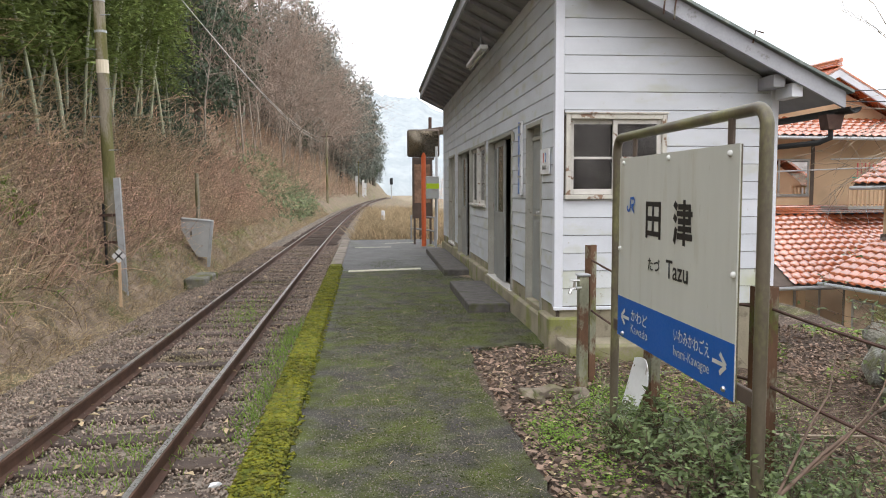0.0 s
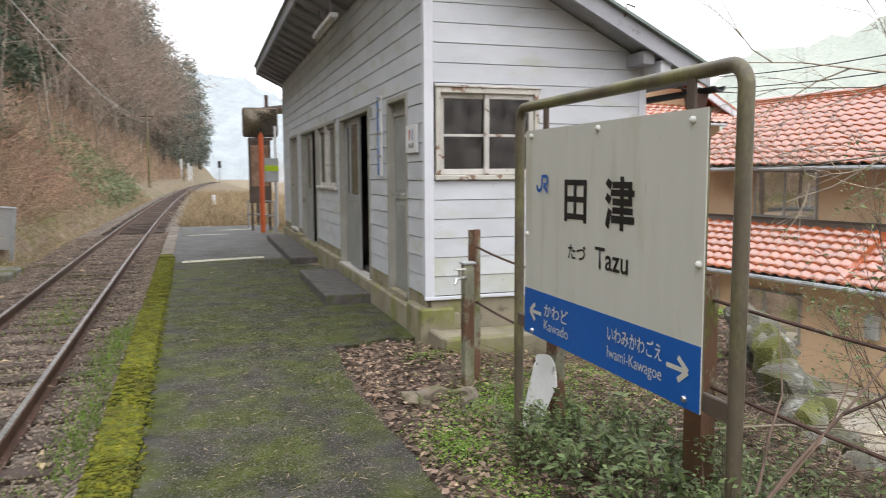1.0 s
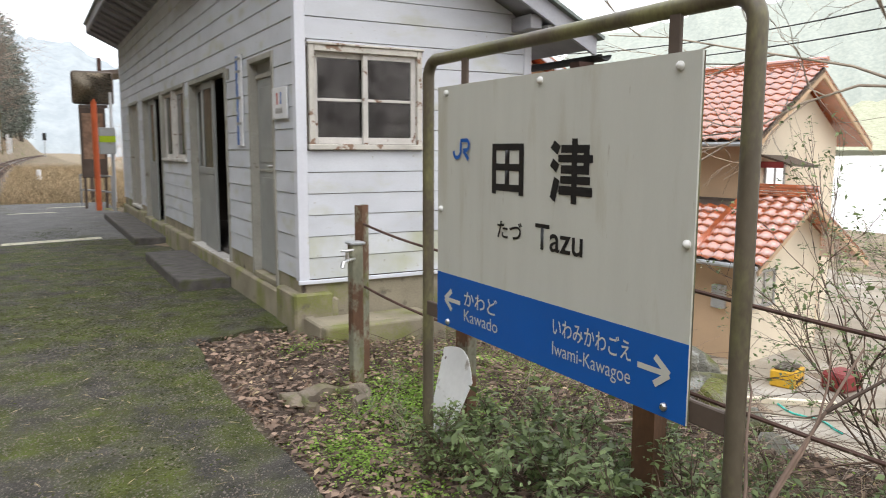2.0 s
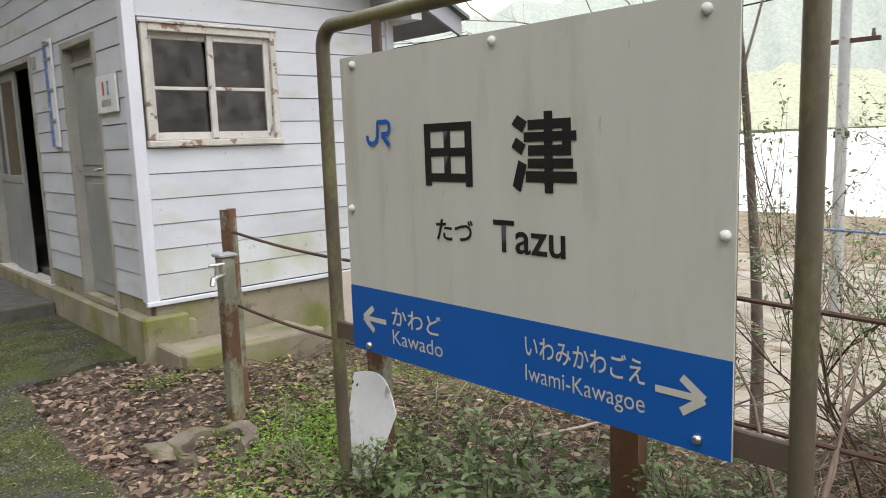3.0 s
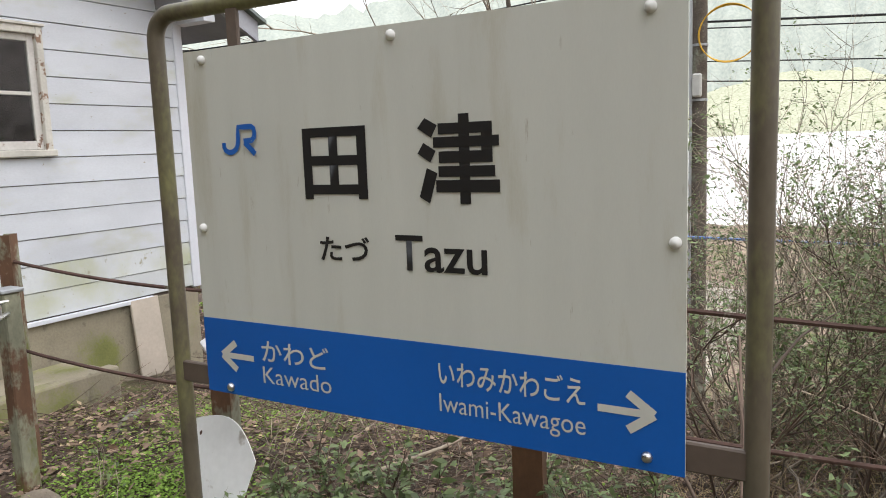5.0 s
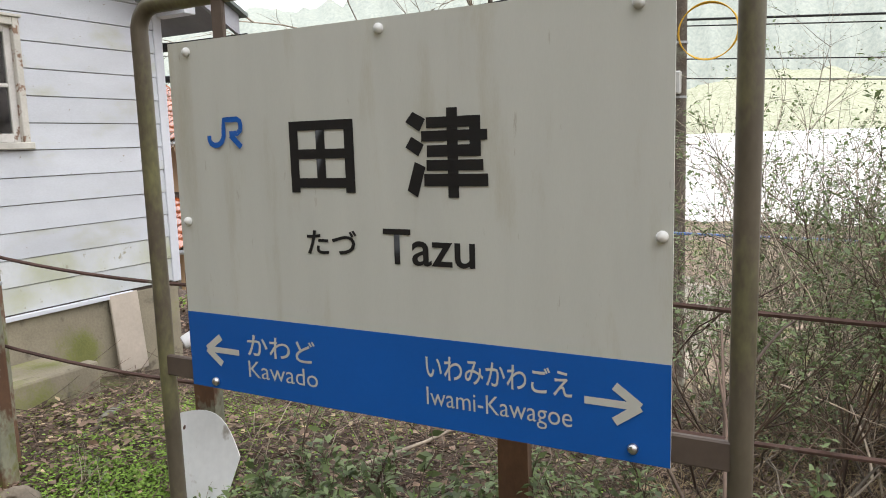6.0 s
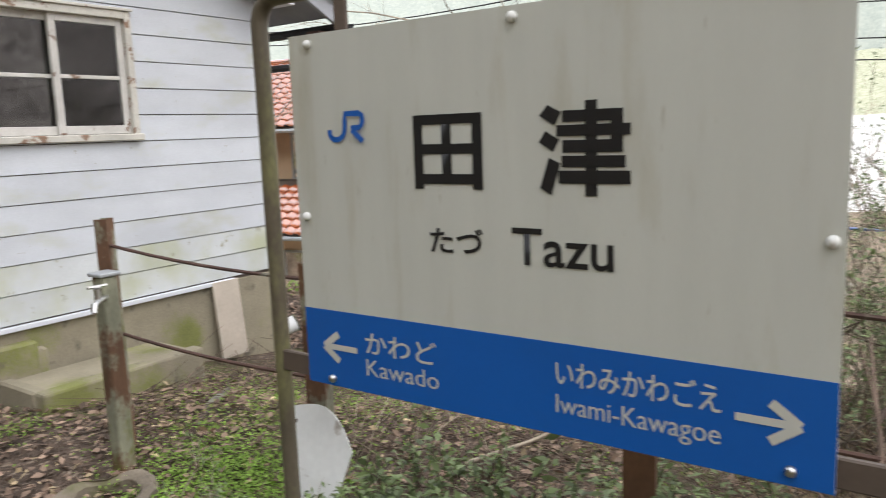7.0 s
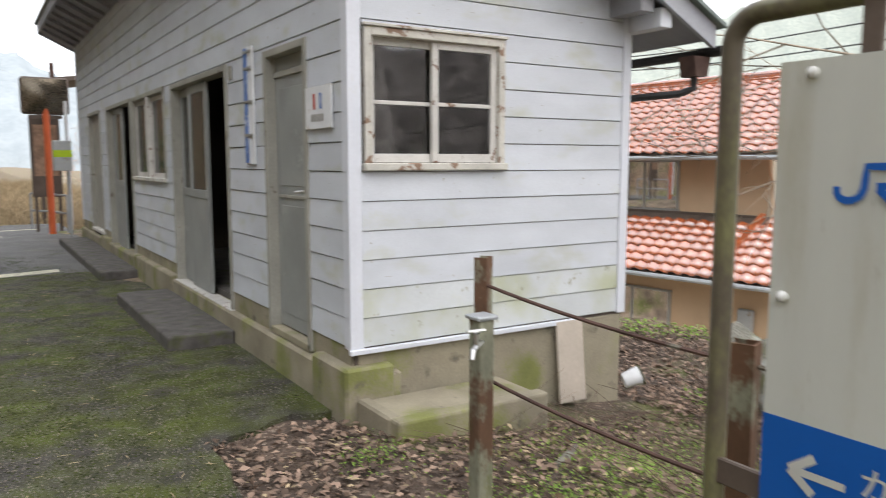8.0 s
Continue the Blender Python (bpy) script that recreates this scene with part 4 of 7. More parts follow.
part("lower_rail", box((BX + 0.016, FY0, 0.708), (BX + 0.034, FY1, 0.775), 0.004), HOUSE_TRIM, board)
for yy in (3.02, 4.16):
    part("hanger", box((BX + 0.016, yy - 0.022, 1.55), (BX + 0.03, yy + 0.022, FZ - 0.01), 0.003), HOUSE_TRIM, board)
for yy, zz in ((4.269, 1.698), (3.609, 1.700), (2.974, 1.690), (4.313, 1.21), (2.922, 1.21), (4.247, 0.724), (2.981, 0.734)):
    part("bolt", tube([(BX, yy, zz), (BX - 0.006, yy, zz), (BX - 0.012, yy, zz), (BX - 0.015, yy, zz)], [0.013, 0.013, 0.009, 0.003], 12), BOLT if zz > BAND else CHROME, board, soft=True)


def on_face(y, z):
    """From the drawing of the face to the board: it is a little larger than drawn."""
    return 2.957 + (y - 2.945) * 1.0264, 0.702 + (z - 0.735) * 1.036


def lettering(name, words, y_left, y_right, z_low, z_high, mat, parent, bold=0.0):
    """Raised words on the face, from their left to their right edge and from foot to top."""
    c = bpy.data.curves.new(name, "FONT")
    c.body, c.size, c.offset, c.resolution_u = words, 1.0, bold, 4
    tmp = new(name, c)
    bpy.context.view_layer.update()
    me = bpy.data.meshes.new_from_object(tmp.evaluated_get(bpy.context.evaluated_depsgraph_get()))
    bpy.data.objects.remove(tmp)
    v = np.empty(len(me.vertices) * 3)
    me.vertices.foreach_get("co", v)
    v = v.reshape(-1, 3)
    lo, hi = v.min(0), v.max(0)
    f = (v - lo) / (hi - lo + 1e-9)
    out = np.stack([np.full(len(v), BX - 0.0024), *on_face(y_left + f[:, 0] * (y_right - y_left), z_low + f[:, 1] * (z_high - z_low))], 1)
    me.vertices.foreach_set("co", out.ravel().astype(np.float32))
    me.materials.clear()
    me.materials.append(mat)
    me.update()
    ob = new(name, me)
    ob.parent = parent
    return ob


lettering("kanji_name", "田", 3.872, 3.668, 1.310, 1.492, SIGN_BLACK, board, 0.022)
lettering("kana_name", "たづ", 3.832, 3.672, 1.150, 1.215, SIGN_BLACK, board, 0.016)
lettering("roman_name", "Tazu", 3.592, 3.338, 1.135, 1.223, SIGN_BLACK, board, 0.012)
lettering("kana_previous", "かわど", 4.070, 3.826, 0.850, 0.912, SIGN_WHITE, board, 0.008)
lettering("roman_previous", "Kawado", 4.070, 3.822, 0.786, 0.834, SIGN_WHITE, board, -0.002)
lettering("kana_next", "いわみかわごえ", 3.482, 3.105, 0.858, 0.922, SIGN_WHITE, board, 0.008)
lettering("roman_next", "Iwami-Kawagoe", 3.482, 3.105, 0.776, 0.836, SIGN_WHITE, board, -0.002)


def flat_shape(name, outlines, mat, parent, rise=0.0004):
    bm = bmesh.new()
    for i, o in enumerate(outlines):
        bm.faces.new([bm.verts.new((BX - 0.0024 - rise * i, *on_face(y, z))) for y, z in o])
    return part(name, bm, mat, parent)


def stroke(points, w):
    """The outline of a bent stripe of width w."""
    left, right = [], []
    for i, (y, z) in enumerate(points):
        y0, z0 = points[max(i - 1, 0)]
        y1, z1 = points[min(i + 1, len(points) - 1)]
        l = math.hypot(y1 - y0, z1 - z0)
        ny, nz = -(z1 - z0) / l * w / 2, (y1 - y0) / l * w / 2
        left.append((y + ny, z + nz))
        right.append((y - ny, z - nz))
    return left + right[::-1]


for y0, s, name in ((4.235, -1, "arrow_to_previous"), (2.945, 1, "arrow_to_next")):
    zc = 0.852 if s < 0 else 0.860
    flat_shape(name, [stroke([(y0 + s * 0.016, zc), (y0 + s * 0.132, zc)], 0.017), stroke([(y0 + s * 0.064, zc + 0.040), (y0 + s * 0.008, zc)], 0.020), stroke([(y0 + s * 0.008, zc), (y0 + s * 0.064, zc - 0.040)], 0.020)], SIGN_WHITE, board)


def ribbon(points, w):
    """The quads of a bent stripe of width w."""
    o = stroke(points, w)
    n = len(points)
    return [[o[i], o[i + 1], o[2 * n - 2 - i], o[2 * n - 1 - i]] for i in range(n - 1)]


def emblem(points):
    return [(4.166 - u / 73 * 0.142, 1.514 - v / 52 * 0.084) for u, v in points]


logo = ribbon(emblem([(4, 30), (4, 37), (7, 43), (14, 47), (22, 46), (29, 41), (33, 32), (34, 18), (35, 5), (50, 5), (61, 5), (66, 9), (67, 16), (66, 23), (61, 28), (46, 29)]), 0.015)
logo += ribbon(emblem([(48, 31), (67, 51)]), 0.016)
flat_shape("logo", logo, LOGO_BLUE, board)


def glyph(a, b, c, d):
    """A quadrilateral or bar of the second character, from its own grid of 230 units to the board."""
    return [(3.517 - u / 230 * 0.217, 1.506 - v / 230 * 0.206) for u, v in (a, b, c, d)]


def bar(u0, v0, u1, v1):
    return glyph((u0, v0), (u1, v0), (u1, v1), (u0, v1))


character = [glyph((24, 6), (60, 26), (42, 58), (2, 32)), glyph((18, 70), (54, 92), (37, 122), (0, 98)), glyph((26, 136), (57, 150), (32, 230), (2, 212)),
             bar(62, 22, 120, 50), bar(150, 22, 182, 50), bar(182, 22, 212, 57), bar(47, 57, 120, 84), bar(150, 57, 230, 84), bar(182, 84, 212, 94), bar(62, 94, 120, 124), bar(150, 94, 212, 124),
             bar(60, 132, 120, 160), bar(150, 132, 218, 160), bar(52, 168, 120, 200), bar(150, 168, 230, 200), bar(120, 0, 150, 230)]
kanji = flat_shape("kanji_name", character[-1:], SIGN_BLACK, board)
for o in character[:-1]:
    flat_shape("stroke", [o], SIGN_BLACK, kanji)


# ---- tiled houses below the station ----
TILE_W, TILE_L = 0.30, 0.27


def tile_mesh():
    bm = bmesh.new()
    wave = [(u / 6 * TILE_W, 0.030 * math.sin(u / 6 * 2 * math.pi - 0.6)) for u in range(7)]
    rows = []
    for v, lift in ((0.0, 0.030), (0.0, 0.052), (TILE_L + 0.03, 0.020)):
        rows.append([bm.verts.new((x, v, z + lift)) for x, z in wave])
    for r0, r1 in zip(rows, rows[1:]):
        for i in range(6):
            bm.faces.new((r0[i], r0[i + 1], r1[i + 1], r1[i]))
    me = mesh_of(bm, "tile", TILE_RED)
    return smooth(me)


TILE = tile_mesh()


def tiled(parent, foot, along, upslope, cols, rows, keep=lambda c, r: True):
    """Tiles over a slope: foot is its lower corner, along runs by the eave, upslope climbs it."""
    along, upslope = Vector(along).normalized(), Vector(upslope).normalized()
    out = along.cross(upslope)
    m = Matrix((along, upslope, out)).transposed().to_4x4()
    for r in range(rows):
        for c in range(cols):
            if keep(c, r):
                t = new("tile", TILE)
                t.parent = parent
                t.matrix_basis = Matrix.Translation(Vector(foot) + along * (c * TILE_W) + upslope * (r * TILE_L)) @ m


def slab(a, b, c, d, thick):
    """A sloping slab on four corners, thick downwards."""
    bm = bmesh.new()
    tops = [bm.verts.new(p) for p in (a, b, c, d)]
    lows = [bm.verts.new(Vector(p) - Vector((0, 0, thick))) for p in (a, b, c, d)]
    bm.faces.new(tops)
    bm.faces.new(lows[::-1])
    for i in range(4):
        bm.faces.new((tops[i], lows[i], lows[(i + 1) % 4], tops[(i + 1) % 4]))
    return bm


def house_window(parent, axis, at, u0, u1, z0, z1, glass=GLASS, curtain=True, mat=ALU):
    """A two-light sliding window proud of a wall that faces -x or -y."""
    flip = axis == "x"

    def b(d0, d1, a0, a1, c0, c1):
        return box((at + d0, a0, c0), (at + d1, a1, c1), 0.004) if flip else box((a0, at + d0, c0), (a1, at + d1, c1), 0.004)
    w = part("window", b(-0.05, 0.0, u0 - 0.05, u1 + 0.05, z0 - 0.08, z0), mat, parent)
    part("head", b(-0.05, 0.0, u0 - 0.05, u1 + 0.05, z1, z1 + 0.05), mat, w)
    for u in (u0, u1, (u0 + u1) / 2):
        part("stile", b(-0.045, -0.002, u - 0.03, u + 0.03, z0, z1), mat, w)
    # With no curtain, a dark sheet stands in for the unlit room.
    part("inside", b(-0.008, -0.003, u0 + 0.03, u1 - 0.03, z0, z1), CURTAIN if curtain else DARK_IN, w)
    p = part("pane", b(-0.03, -0.026, u0 + 0.03, u1 - 0.03, z0, z1), glass, w)
    p.visible_shadow = False
    return w


def ridge_cap(parent, a, b, r=0.11):
    bm = bmesh.new()
    a, b = Vector(a), Vector(b)
    for i in range(3):
        box((-r + 0.02 * i, -0.02, 0.055 * i), (r - 0.02 * i, (b - a).length + 0.02, 0.055 * i + 0.045), 0.008, bm)
    tube([(0, -0.06, 0.185), (0, (b - a).length + 0.06, 0.185)], 0.075, 10, bm)
    d = (b - a).normalized()
    x = d.cross(Vector((0, 0, 1))).normalized()
    bm.transform(Matrix.Translation(a) @ Matrix((x, d, x.cross(d))).transposed().to_4x4())
    return part("ridge_tiles", bm, TILE_RED, parent)


SL = 0.605
SV = math.hypot(1, SL)
house = thing("house", "two-storey peach stucco house with orange glazed tile roofs", "house", at=pose(13.34, 12.26, -0.12, 0, 0, 8.05))
part("upper_wall", prism([(0.7, -2.9), (4.55, -2.9), (4.55, 1.9), (2.63, 3.2), (0.7, 1.9)], 0.62, 6.3, "y"), STUCCO, house)
part("gable_wall", prism([(0.69, -2.9), (4.56, -2.9), (4.56, 2.0), (2.63, 3.25), (0.69, 2.0)], 0.55, 0.615, "y"), STUCCO_PALE, house)
ur = part("roof", slab((0, 0, 1.79), (0, 6.6, 1.79), (2.64, 6.6, 1.79 + 2.64 * SL + 0.09), (2.64, 0, 1.79 + 2.64 * SL + 0.09), 0.10), HOUSE_TRIM, house, "dark eaves under orange tiles")
part("far_slope", slab((2.64, 0, 3.46), (2.64, 6.6, 3.46), (5.3, 6.6, 1.79), (5.3, 0, 1.79), 0.10), TILE_RED, house)
tiled(ur, (-0.05, 6.6, 1.80), (0, -1, 0), (1, 0, 0.638), 22, 12)
ridge_cap(house, (2.64, 6.6, 3.47), (2.64, 0.0, 3.47))
for x0, z0, x1, z1 in ((0.0, 1.79, 2.64, 3.48), (2.64, 3.48, 5.3, 1.79)):
    part("verge_board", prism([(x0, z0 - 0.22), (x1, z1 - 0.22), (x1, z1 - 0.02), (x0, z0 - 0.02)], 0.0, 0.04, "y"), STUCCO, house)
part("gutter", tube([(-0.08, -0.05, 1.72), (-0.08, 6.6, 1.70)], 0.05, 8), GALV, house)
part("downpipe", tube([(-0.05, 0.25, 1.68), (0.3, 0.4, 1.4), (0.6, 0.5, 1.2), (0.63, 0.5, 1.0), (0.63, 0.5, 0.5)], 0.03, 8), STUCCO, house)
house_window(house, "x", 0.70, 2.75, 4.55, 0.55, 1.62, curtain=False)
part("flashing", box((0.62, 0.62, 0.36), (0.70, 6.3, 0.50), 0.005), HOUSE_TRIM, house)
house_window(house, "y", 0.55, 1.3, 2.1, 0.55, 1.2, curtain=True)
aw = part("window_canopy", slab((1.1, -0.15, 1.30), (2.35, -0.15, 1.24), (2.35, 0.55, 1.46), (1.1, 0.55, 1.50), 0.05), HOUSE_TRIM, house)
part("side_board", box((1.1, 0.0, 1.2), (1.14, 0.55, 1.34)), MAROON, aw)
# lower storey
LE, LX, LR = -0.66, -1.20, 0.85
part("lower_wall", box((-0.65, -0.3, -3.05), (2.4, 6.0, -0.42)), STUCCO, house)
part("lower_gable", prism([(-0.66, -3.05), (2.2, -3.05), (2.2, -0.3), (0.85, 0.45), (-0.66, -0.42)], -0.38, -0.31, "y"), STUCCO_PALE, house)
lr = part("roof", slab((LX, -0.9, LE), (LX, 6.2, LE), (LR, 6.2, LE + (LR - LX) * SL), (LR, -0.9, LE + (LR - LX) * SL), 0.09), HOUSE_TRIM, house, "dark eaves under orange tiles")
tiled(lr, (LX - 0.05, 6.2, LE + 0.01), (0, -1, 0), (1, 0, SL), 24, 9, lambda c, r: c > 18 or r < 7)
part("far_slope", slab((LR, -0.9, LE + (LR - LX) * SL), (LR, 0.55, LE + (LR - LX) * SL), (3.5, 0.55, -0.9), (3.5, -0.9, -0.9), 0.09), TILE_RED, house)
ridge_cap(house, (LR, 0.55, LE + (LR - LX) * SL + 0.02), (LR, -0.9, LE + (LR - LX) * SL + 0.02), 0.13)
part("hip_strip", slab((LX - 0.02, 0.60, LE + 0.13), (LX - 0.02, 0.74, LE + 0.13), (0.6, 0.74, LE + 1.8 * SL + 0.13), (0.6, 0.60, LE + 1.8 * SL + 0.13), 0.1), TILE_RED, house)
for x0, z0, x1, z1 in ((LX, LE, LR, LE + (LR - LX) * SL), (LR, LE + (LR - LX) * SL, 3.5, -0.9)):
    part("verge_board", prism([(x0, z0 - 0.2), (x1, z1 - 0.2), (x1, z1), (x0, z0)], -0.9, -0.86, "y"), STUCCO, house)
part("gutter", tube([(LX - 0.09, -0.9, LE - 0.05), (LX - 0.09, 6.2, LE - 0.07)], 0.05, 8), GALV, house)
part("downpipe", tube([(LX - 0.05, -0.55, LE - 0.1), (-0.75, -0.5, LE - 0.32), (-0.70, -0.45, LE - 0.4), (-0.70, -0.45, -3.0)], 0.035, 8), STUCCO, house)
house_window(house, "x", -0.65, 2.0, 3.9, -2.15, -1.15)
house_window(house, "x", -0.65, 4.4, 5.7, -2.15, -1.15)
house_window(house, "y", -0.38, -0.50, 0.28, -1.62, -0.95)
mb = part("meter_box", box((-0.80, 0.1, -1.75), (-0.66, 0.4, -1.25), 0.02), GREY_BOX, house)

# the house behind, its front across the lane
hb = thing("house", "two-storey peach house with skirt roof and balcony", "house", at=pose(12.6, 22.6, -0.3, 0, 0, 8.05))
part("upper_wall", prism([(-1.6, -3.0), (4.6, -3.0), (4.6, 3.8), (1.3, 5.25), (-1.6, 3.8)], 0.0, 6.0, "y"), STUCCO, hb)
for x0, z0, x1, z1 in ((-2.2, 3.75, 1.3, 5.5), (1.3, 5.5, 5.2, 3.6)):
    part("verge_board", prism([(x0, z0 - 0.25), (x1, z1 - 0.25), (x1, z1), (x0, z0)], -0.75, -0.68, "y"), CORNER, hb)
    part("roof_slope", slab((x0, -0.75, z0 + 0.06), (x1, -0.75, z1 + 0.06), (x1, 6.4, z1 + 0.06), (x0, 6.4, z0 + 0.06), 0.1), TILE_RED, hb)
ridge_cap(hb, (1.3, 6.4, 5.56), (1.3, -0.75, 5.56))
skirt = part("roof", slab((-2.2, -1.2, 3.42), (5.2, -1.2, 3.42), (5.2, 0.0, 4.05), (-2.2, 0.0, 4.05), 0.08), HOUSE_TRIM, hb, "skirt roof of orange tiles")
tiled(skirt, (-2.2, -1.2, 3.43), (1, 0, 0), (0, 1, 0.525), 24, 5)
part("gutter", tube([(-2.2, -1.28, 3.36), (5.2, -1.28, 3.36)], 0.05, 8), GALV, hb)
house_window(hb, "y", 0.0, -1.2, 0.9, 1.7, 2.75)
part("post", box((1.0, -0.03, 1.2), (1.12, 0.0, 3.4)), HOUSE_TRIM, hb)
balcony = part("balcony", box((1.3, -1.3, 1.25), (4.8, 0.0, 1.33)), ALU, hb)
for i in range(24):
    part("baluster", box((1.32 + i * 0.15, -1.3, 1.33), (1.36 + i * 0.15, -1.26, 1.92)), STUCCO, balcony)
part("rail", box((1.3, -1.32, 1.92), (4.8, -1.24, 1.98)), STUCCO, balcony)
part("laundry_pole", tube([(0.9, -1.0, 2.75), (4.8, -1.0, 2.85)], 0.02, 6), GALV, hb)
part("laundry_pole", tube([(-1.6, -1.1, 2.35), (4.8, -1.1, 2.60)], 0.02, 6), GALV, hb)
hang = part("clothes_hanger", box((1.75, -1.2, 2.18), (2.75, -0.9, 2.21)), HOSE, hb, "pale blue peg hanger")
for i in range(7):
    part("peg", box((1.8 + i * 0.14, -1.06, 2.2), (1.83 + i * 0.14, -1.03, 2.65)), RED_PAINT if i < 5 else WHITE_PAINT, hang)
lo = part("roof", slab((-2.6, -3.2, -0.72), (5.4, -3.2, -0.72), (5.4, 0.0, 1.12), (-2.6, 0.0, 1.12), 0.08), HOUSE_TRIM, hb, "broad lower roof of orange tiles")
tiled(lo, (-2.6, -3.25, -0.71), (1, 0, 0), (0, 1, 0.575), 26, 13, lambda c, r: c > 1)
ridge_cap(hb, (-1.0, -0.08, 1.1), (5.4, -0.08, 1.1), 0.13)
part("lower_wall", box((-2.0, -2.6, -3.1), (5.0, 0.0, -0.55)), STUCCO, hb)
house_window(hb, "y", -2.6, -1.5, 0.1, -2.3, -0.95)
house_window(hb, "y", -2.6, 0.9, 3.9, -2.5, -1.0, curtain=False)
part("gutter", tube([(-2.6, -3.3, -0.78), (5.4, -3.3, -0.80)], 0.05, 8), GALV, hb)


# ---- fence of rusty posts and rods ----
fence = thing("rod_fence", "rusty fence posts with two sagging steel rods", "fence")


def channel(x, y, top, w=0.075, d=0.055, turn=0.0, foot=-0.35):
    t = 0.006
    bm = prism([(-w / 2, -d / 2), (w / 2, -d / 2), (w / 2, d / 2), (w / 2 - t, d / 2), (w / 2 - t, -d / 2 + t), (-w / 2 + t, -d / 2 + t), (-w / 2 + t, d / 2), (-w / 2, d / 2)], foot, top, "z")
    bm.transform(pose(x, y, 0, 0, 0, turn))
    return bm


part("post", channel(1.66, 5.86, 1.115, turn=35), RUST_POST, fence)
part("post", channel(1.705, 4.63, 1.00, 0.072, 0.075, 20), RUST_POST, fence)
part("post", channel(1.80, 3.45, 1.09, 0.09, 0.09, 15), RUST_POST, fence)
part("post", channel(2.05, 1.05, 1.05, 0.09, 0.09, 10), RUST_POST, fence)


def sag(a, b, drop, n=9):
    a, b = Vector(a), Vector(b)
    return [a.lerp(b, i / (n - 1)) - Vector((0, 0, drop * 4 * (i / (n - 1)) * (1 - i / (n - 1)))) for i in range(n)]


for z0, z1, z2, z3 in ((1.0, 0.93, 0.99, 0.93), (0.60, 0.56, 0.62, 0.60)):
    line = sag((1.66, 5.86, z0), (1.72, 4.63, z1), 0.02) + sag((1.72, 4.63, z1), (1.82, 3.45, z2), 0.015)[1:] + sag((1.82, 3.45, z2), (2.05, 1.05, z3), 0.03)[1:] + sag((2.05, 1.05, z3), (2.2, -2.0, z3 - 0.02), 0.03)[1:]
    part("rod", tube(line, 0.008, 6), RUST, fence, soft=True)

# ---- tap and its basin rim ----
tap = thing("water_tap", "chrome tap on a weathered square standpipe", "tap")
part("standpipe", box((1.525, 5.695, -0.2), (1.60, 5.77, 0.885), 0.006), RUST_POST, tap, "standpipe of pale grey and rusty sides")
part("cap", box((1.513, 5.683, 0.885), (1.612, 5.782, 0.902), 0.004), GALV, tap)
fa = part("faucet", tube([(1.54, 5.70, 0.80), (1.46, 5.63, 0.80), (1.435, 5.61, 0.795), (1.425, 5.60, 0.765)], [0.011, 0.011, 0.013, 0.012], 10), CHROME, tap, "chrome spout", True)
part("valve", tube([(1.475, 5.645, 0.80), (1.475, 5.645, 0.85), (1.475, 5.645, 0.855)], [0.012, 0.010, 0.016], 10), CHROME, fa)
part("cross_handle", tube([(1.435, 5.65, 0.862), (1.515, 5.64, 0.862)], 0.007, 8), CHROME, fa)
bm = bmesh.new()
ring = [(0.22 + 0.025 * math.sin(3 * a + 1), 0.16 + 0.02 * math.sin(2 * a), a) for a in np.linspace(-1.2, 3.9, 22)]
prof = []
for ro, ri, a in ring:
    c, s = math.cos(a), math.sin(a)
    prof.append([bm.verts.new((1.33 + r * c * 1.0, 5.52 + r * s * 0.95, z + 0.012 * math.sin(5 * a))) for r, z in ((ro, -0.1), (ro, 0.02), (ro - 0.02, 0.04), (ri + 0.02, 0.035), (ri, 0.015), (ri, -0.1))])
for p0, p1 in zip(prof, prof[1:]):
    for i in range(5):
        bm.faces.new((p0[i], p0[i + 1], p1[i + 1], p1[i]))
bm.faces.new(prof[0])
bm.faces.new(prof[-1][::-1])
basin = part("basin_rim", bm, BASIN_STONE, soft=True)
tagged(basin, "broken mossy concrete rim around the tap", "basin")


def chunk(name, x, y, z, size, seed, mat, label, category, flat=0.35, group=""):
    """A rough lump: a ball pushed in and out by noise and cut by a few flats."""
    bm = bmesh.new()
    bmesh.ops.create_icosphere(bm, subdivisions=3, radius=1.0)
    r = random.Random(seed)
    cuts = [(Vector((r.uniform(-1, 1), r.uniform(-1, 1), r.uniform(-0.7, 1))).normalized(), r.uniform(0.45, 0.75)) for _ in range(11)]
    for v in bm.verts:
        v.co *= 1 + 0.16 * noise.noise(v.co * 1.5 + Vector((seed * 3.1, 0, 0))) + 0.07 * noise.noise(v.co * 5 + Vector((0, seed, 0)))
        for nrm, d in cuts:
            over = v.co.dot(nrm) - d
            if over > 0:
                v.co -= nrm * over * 0.97
        v.co = Vector((v.co.x * size[0], v.co.y * size[1], v.co.z * size[2]))
    bm.transform(pose(0, 0, 0, r.uniform(-10, 10), r.uniform(-10, 10), r.uniform(0, 360)))
    ob = part(name, bm, mat, soft=True)
    ob.data.set_sharp_from_angle(angle=radians(20))
    ob.matrix_basis = pose(x, y, z)
    return tagged(ob, label, category, group)


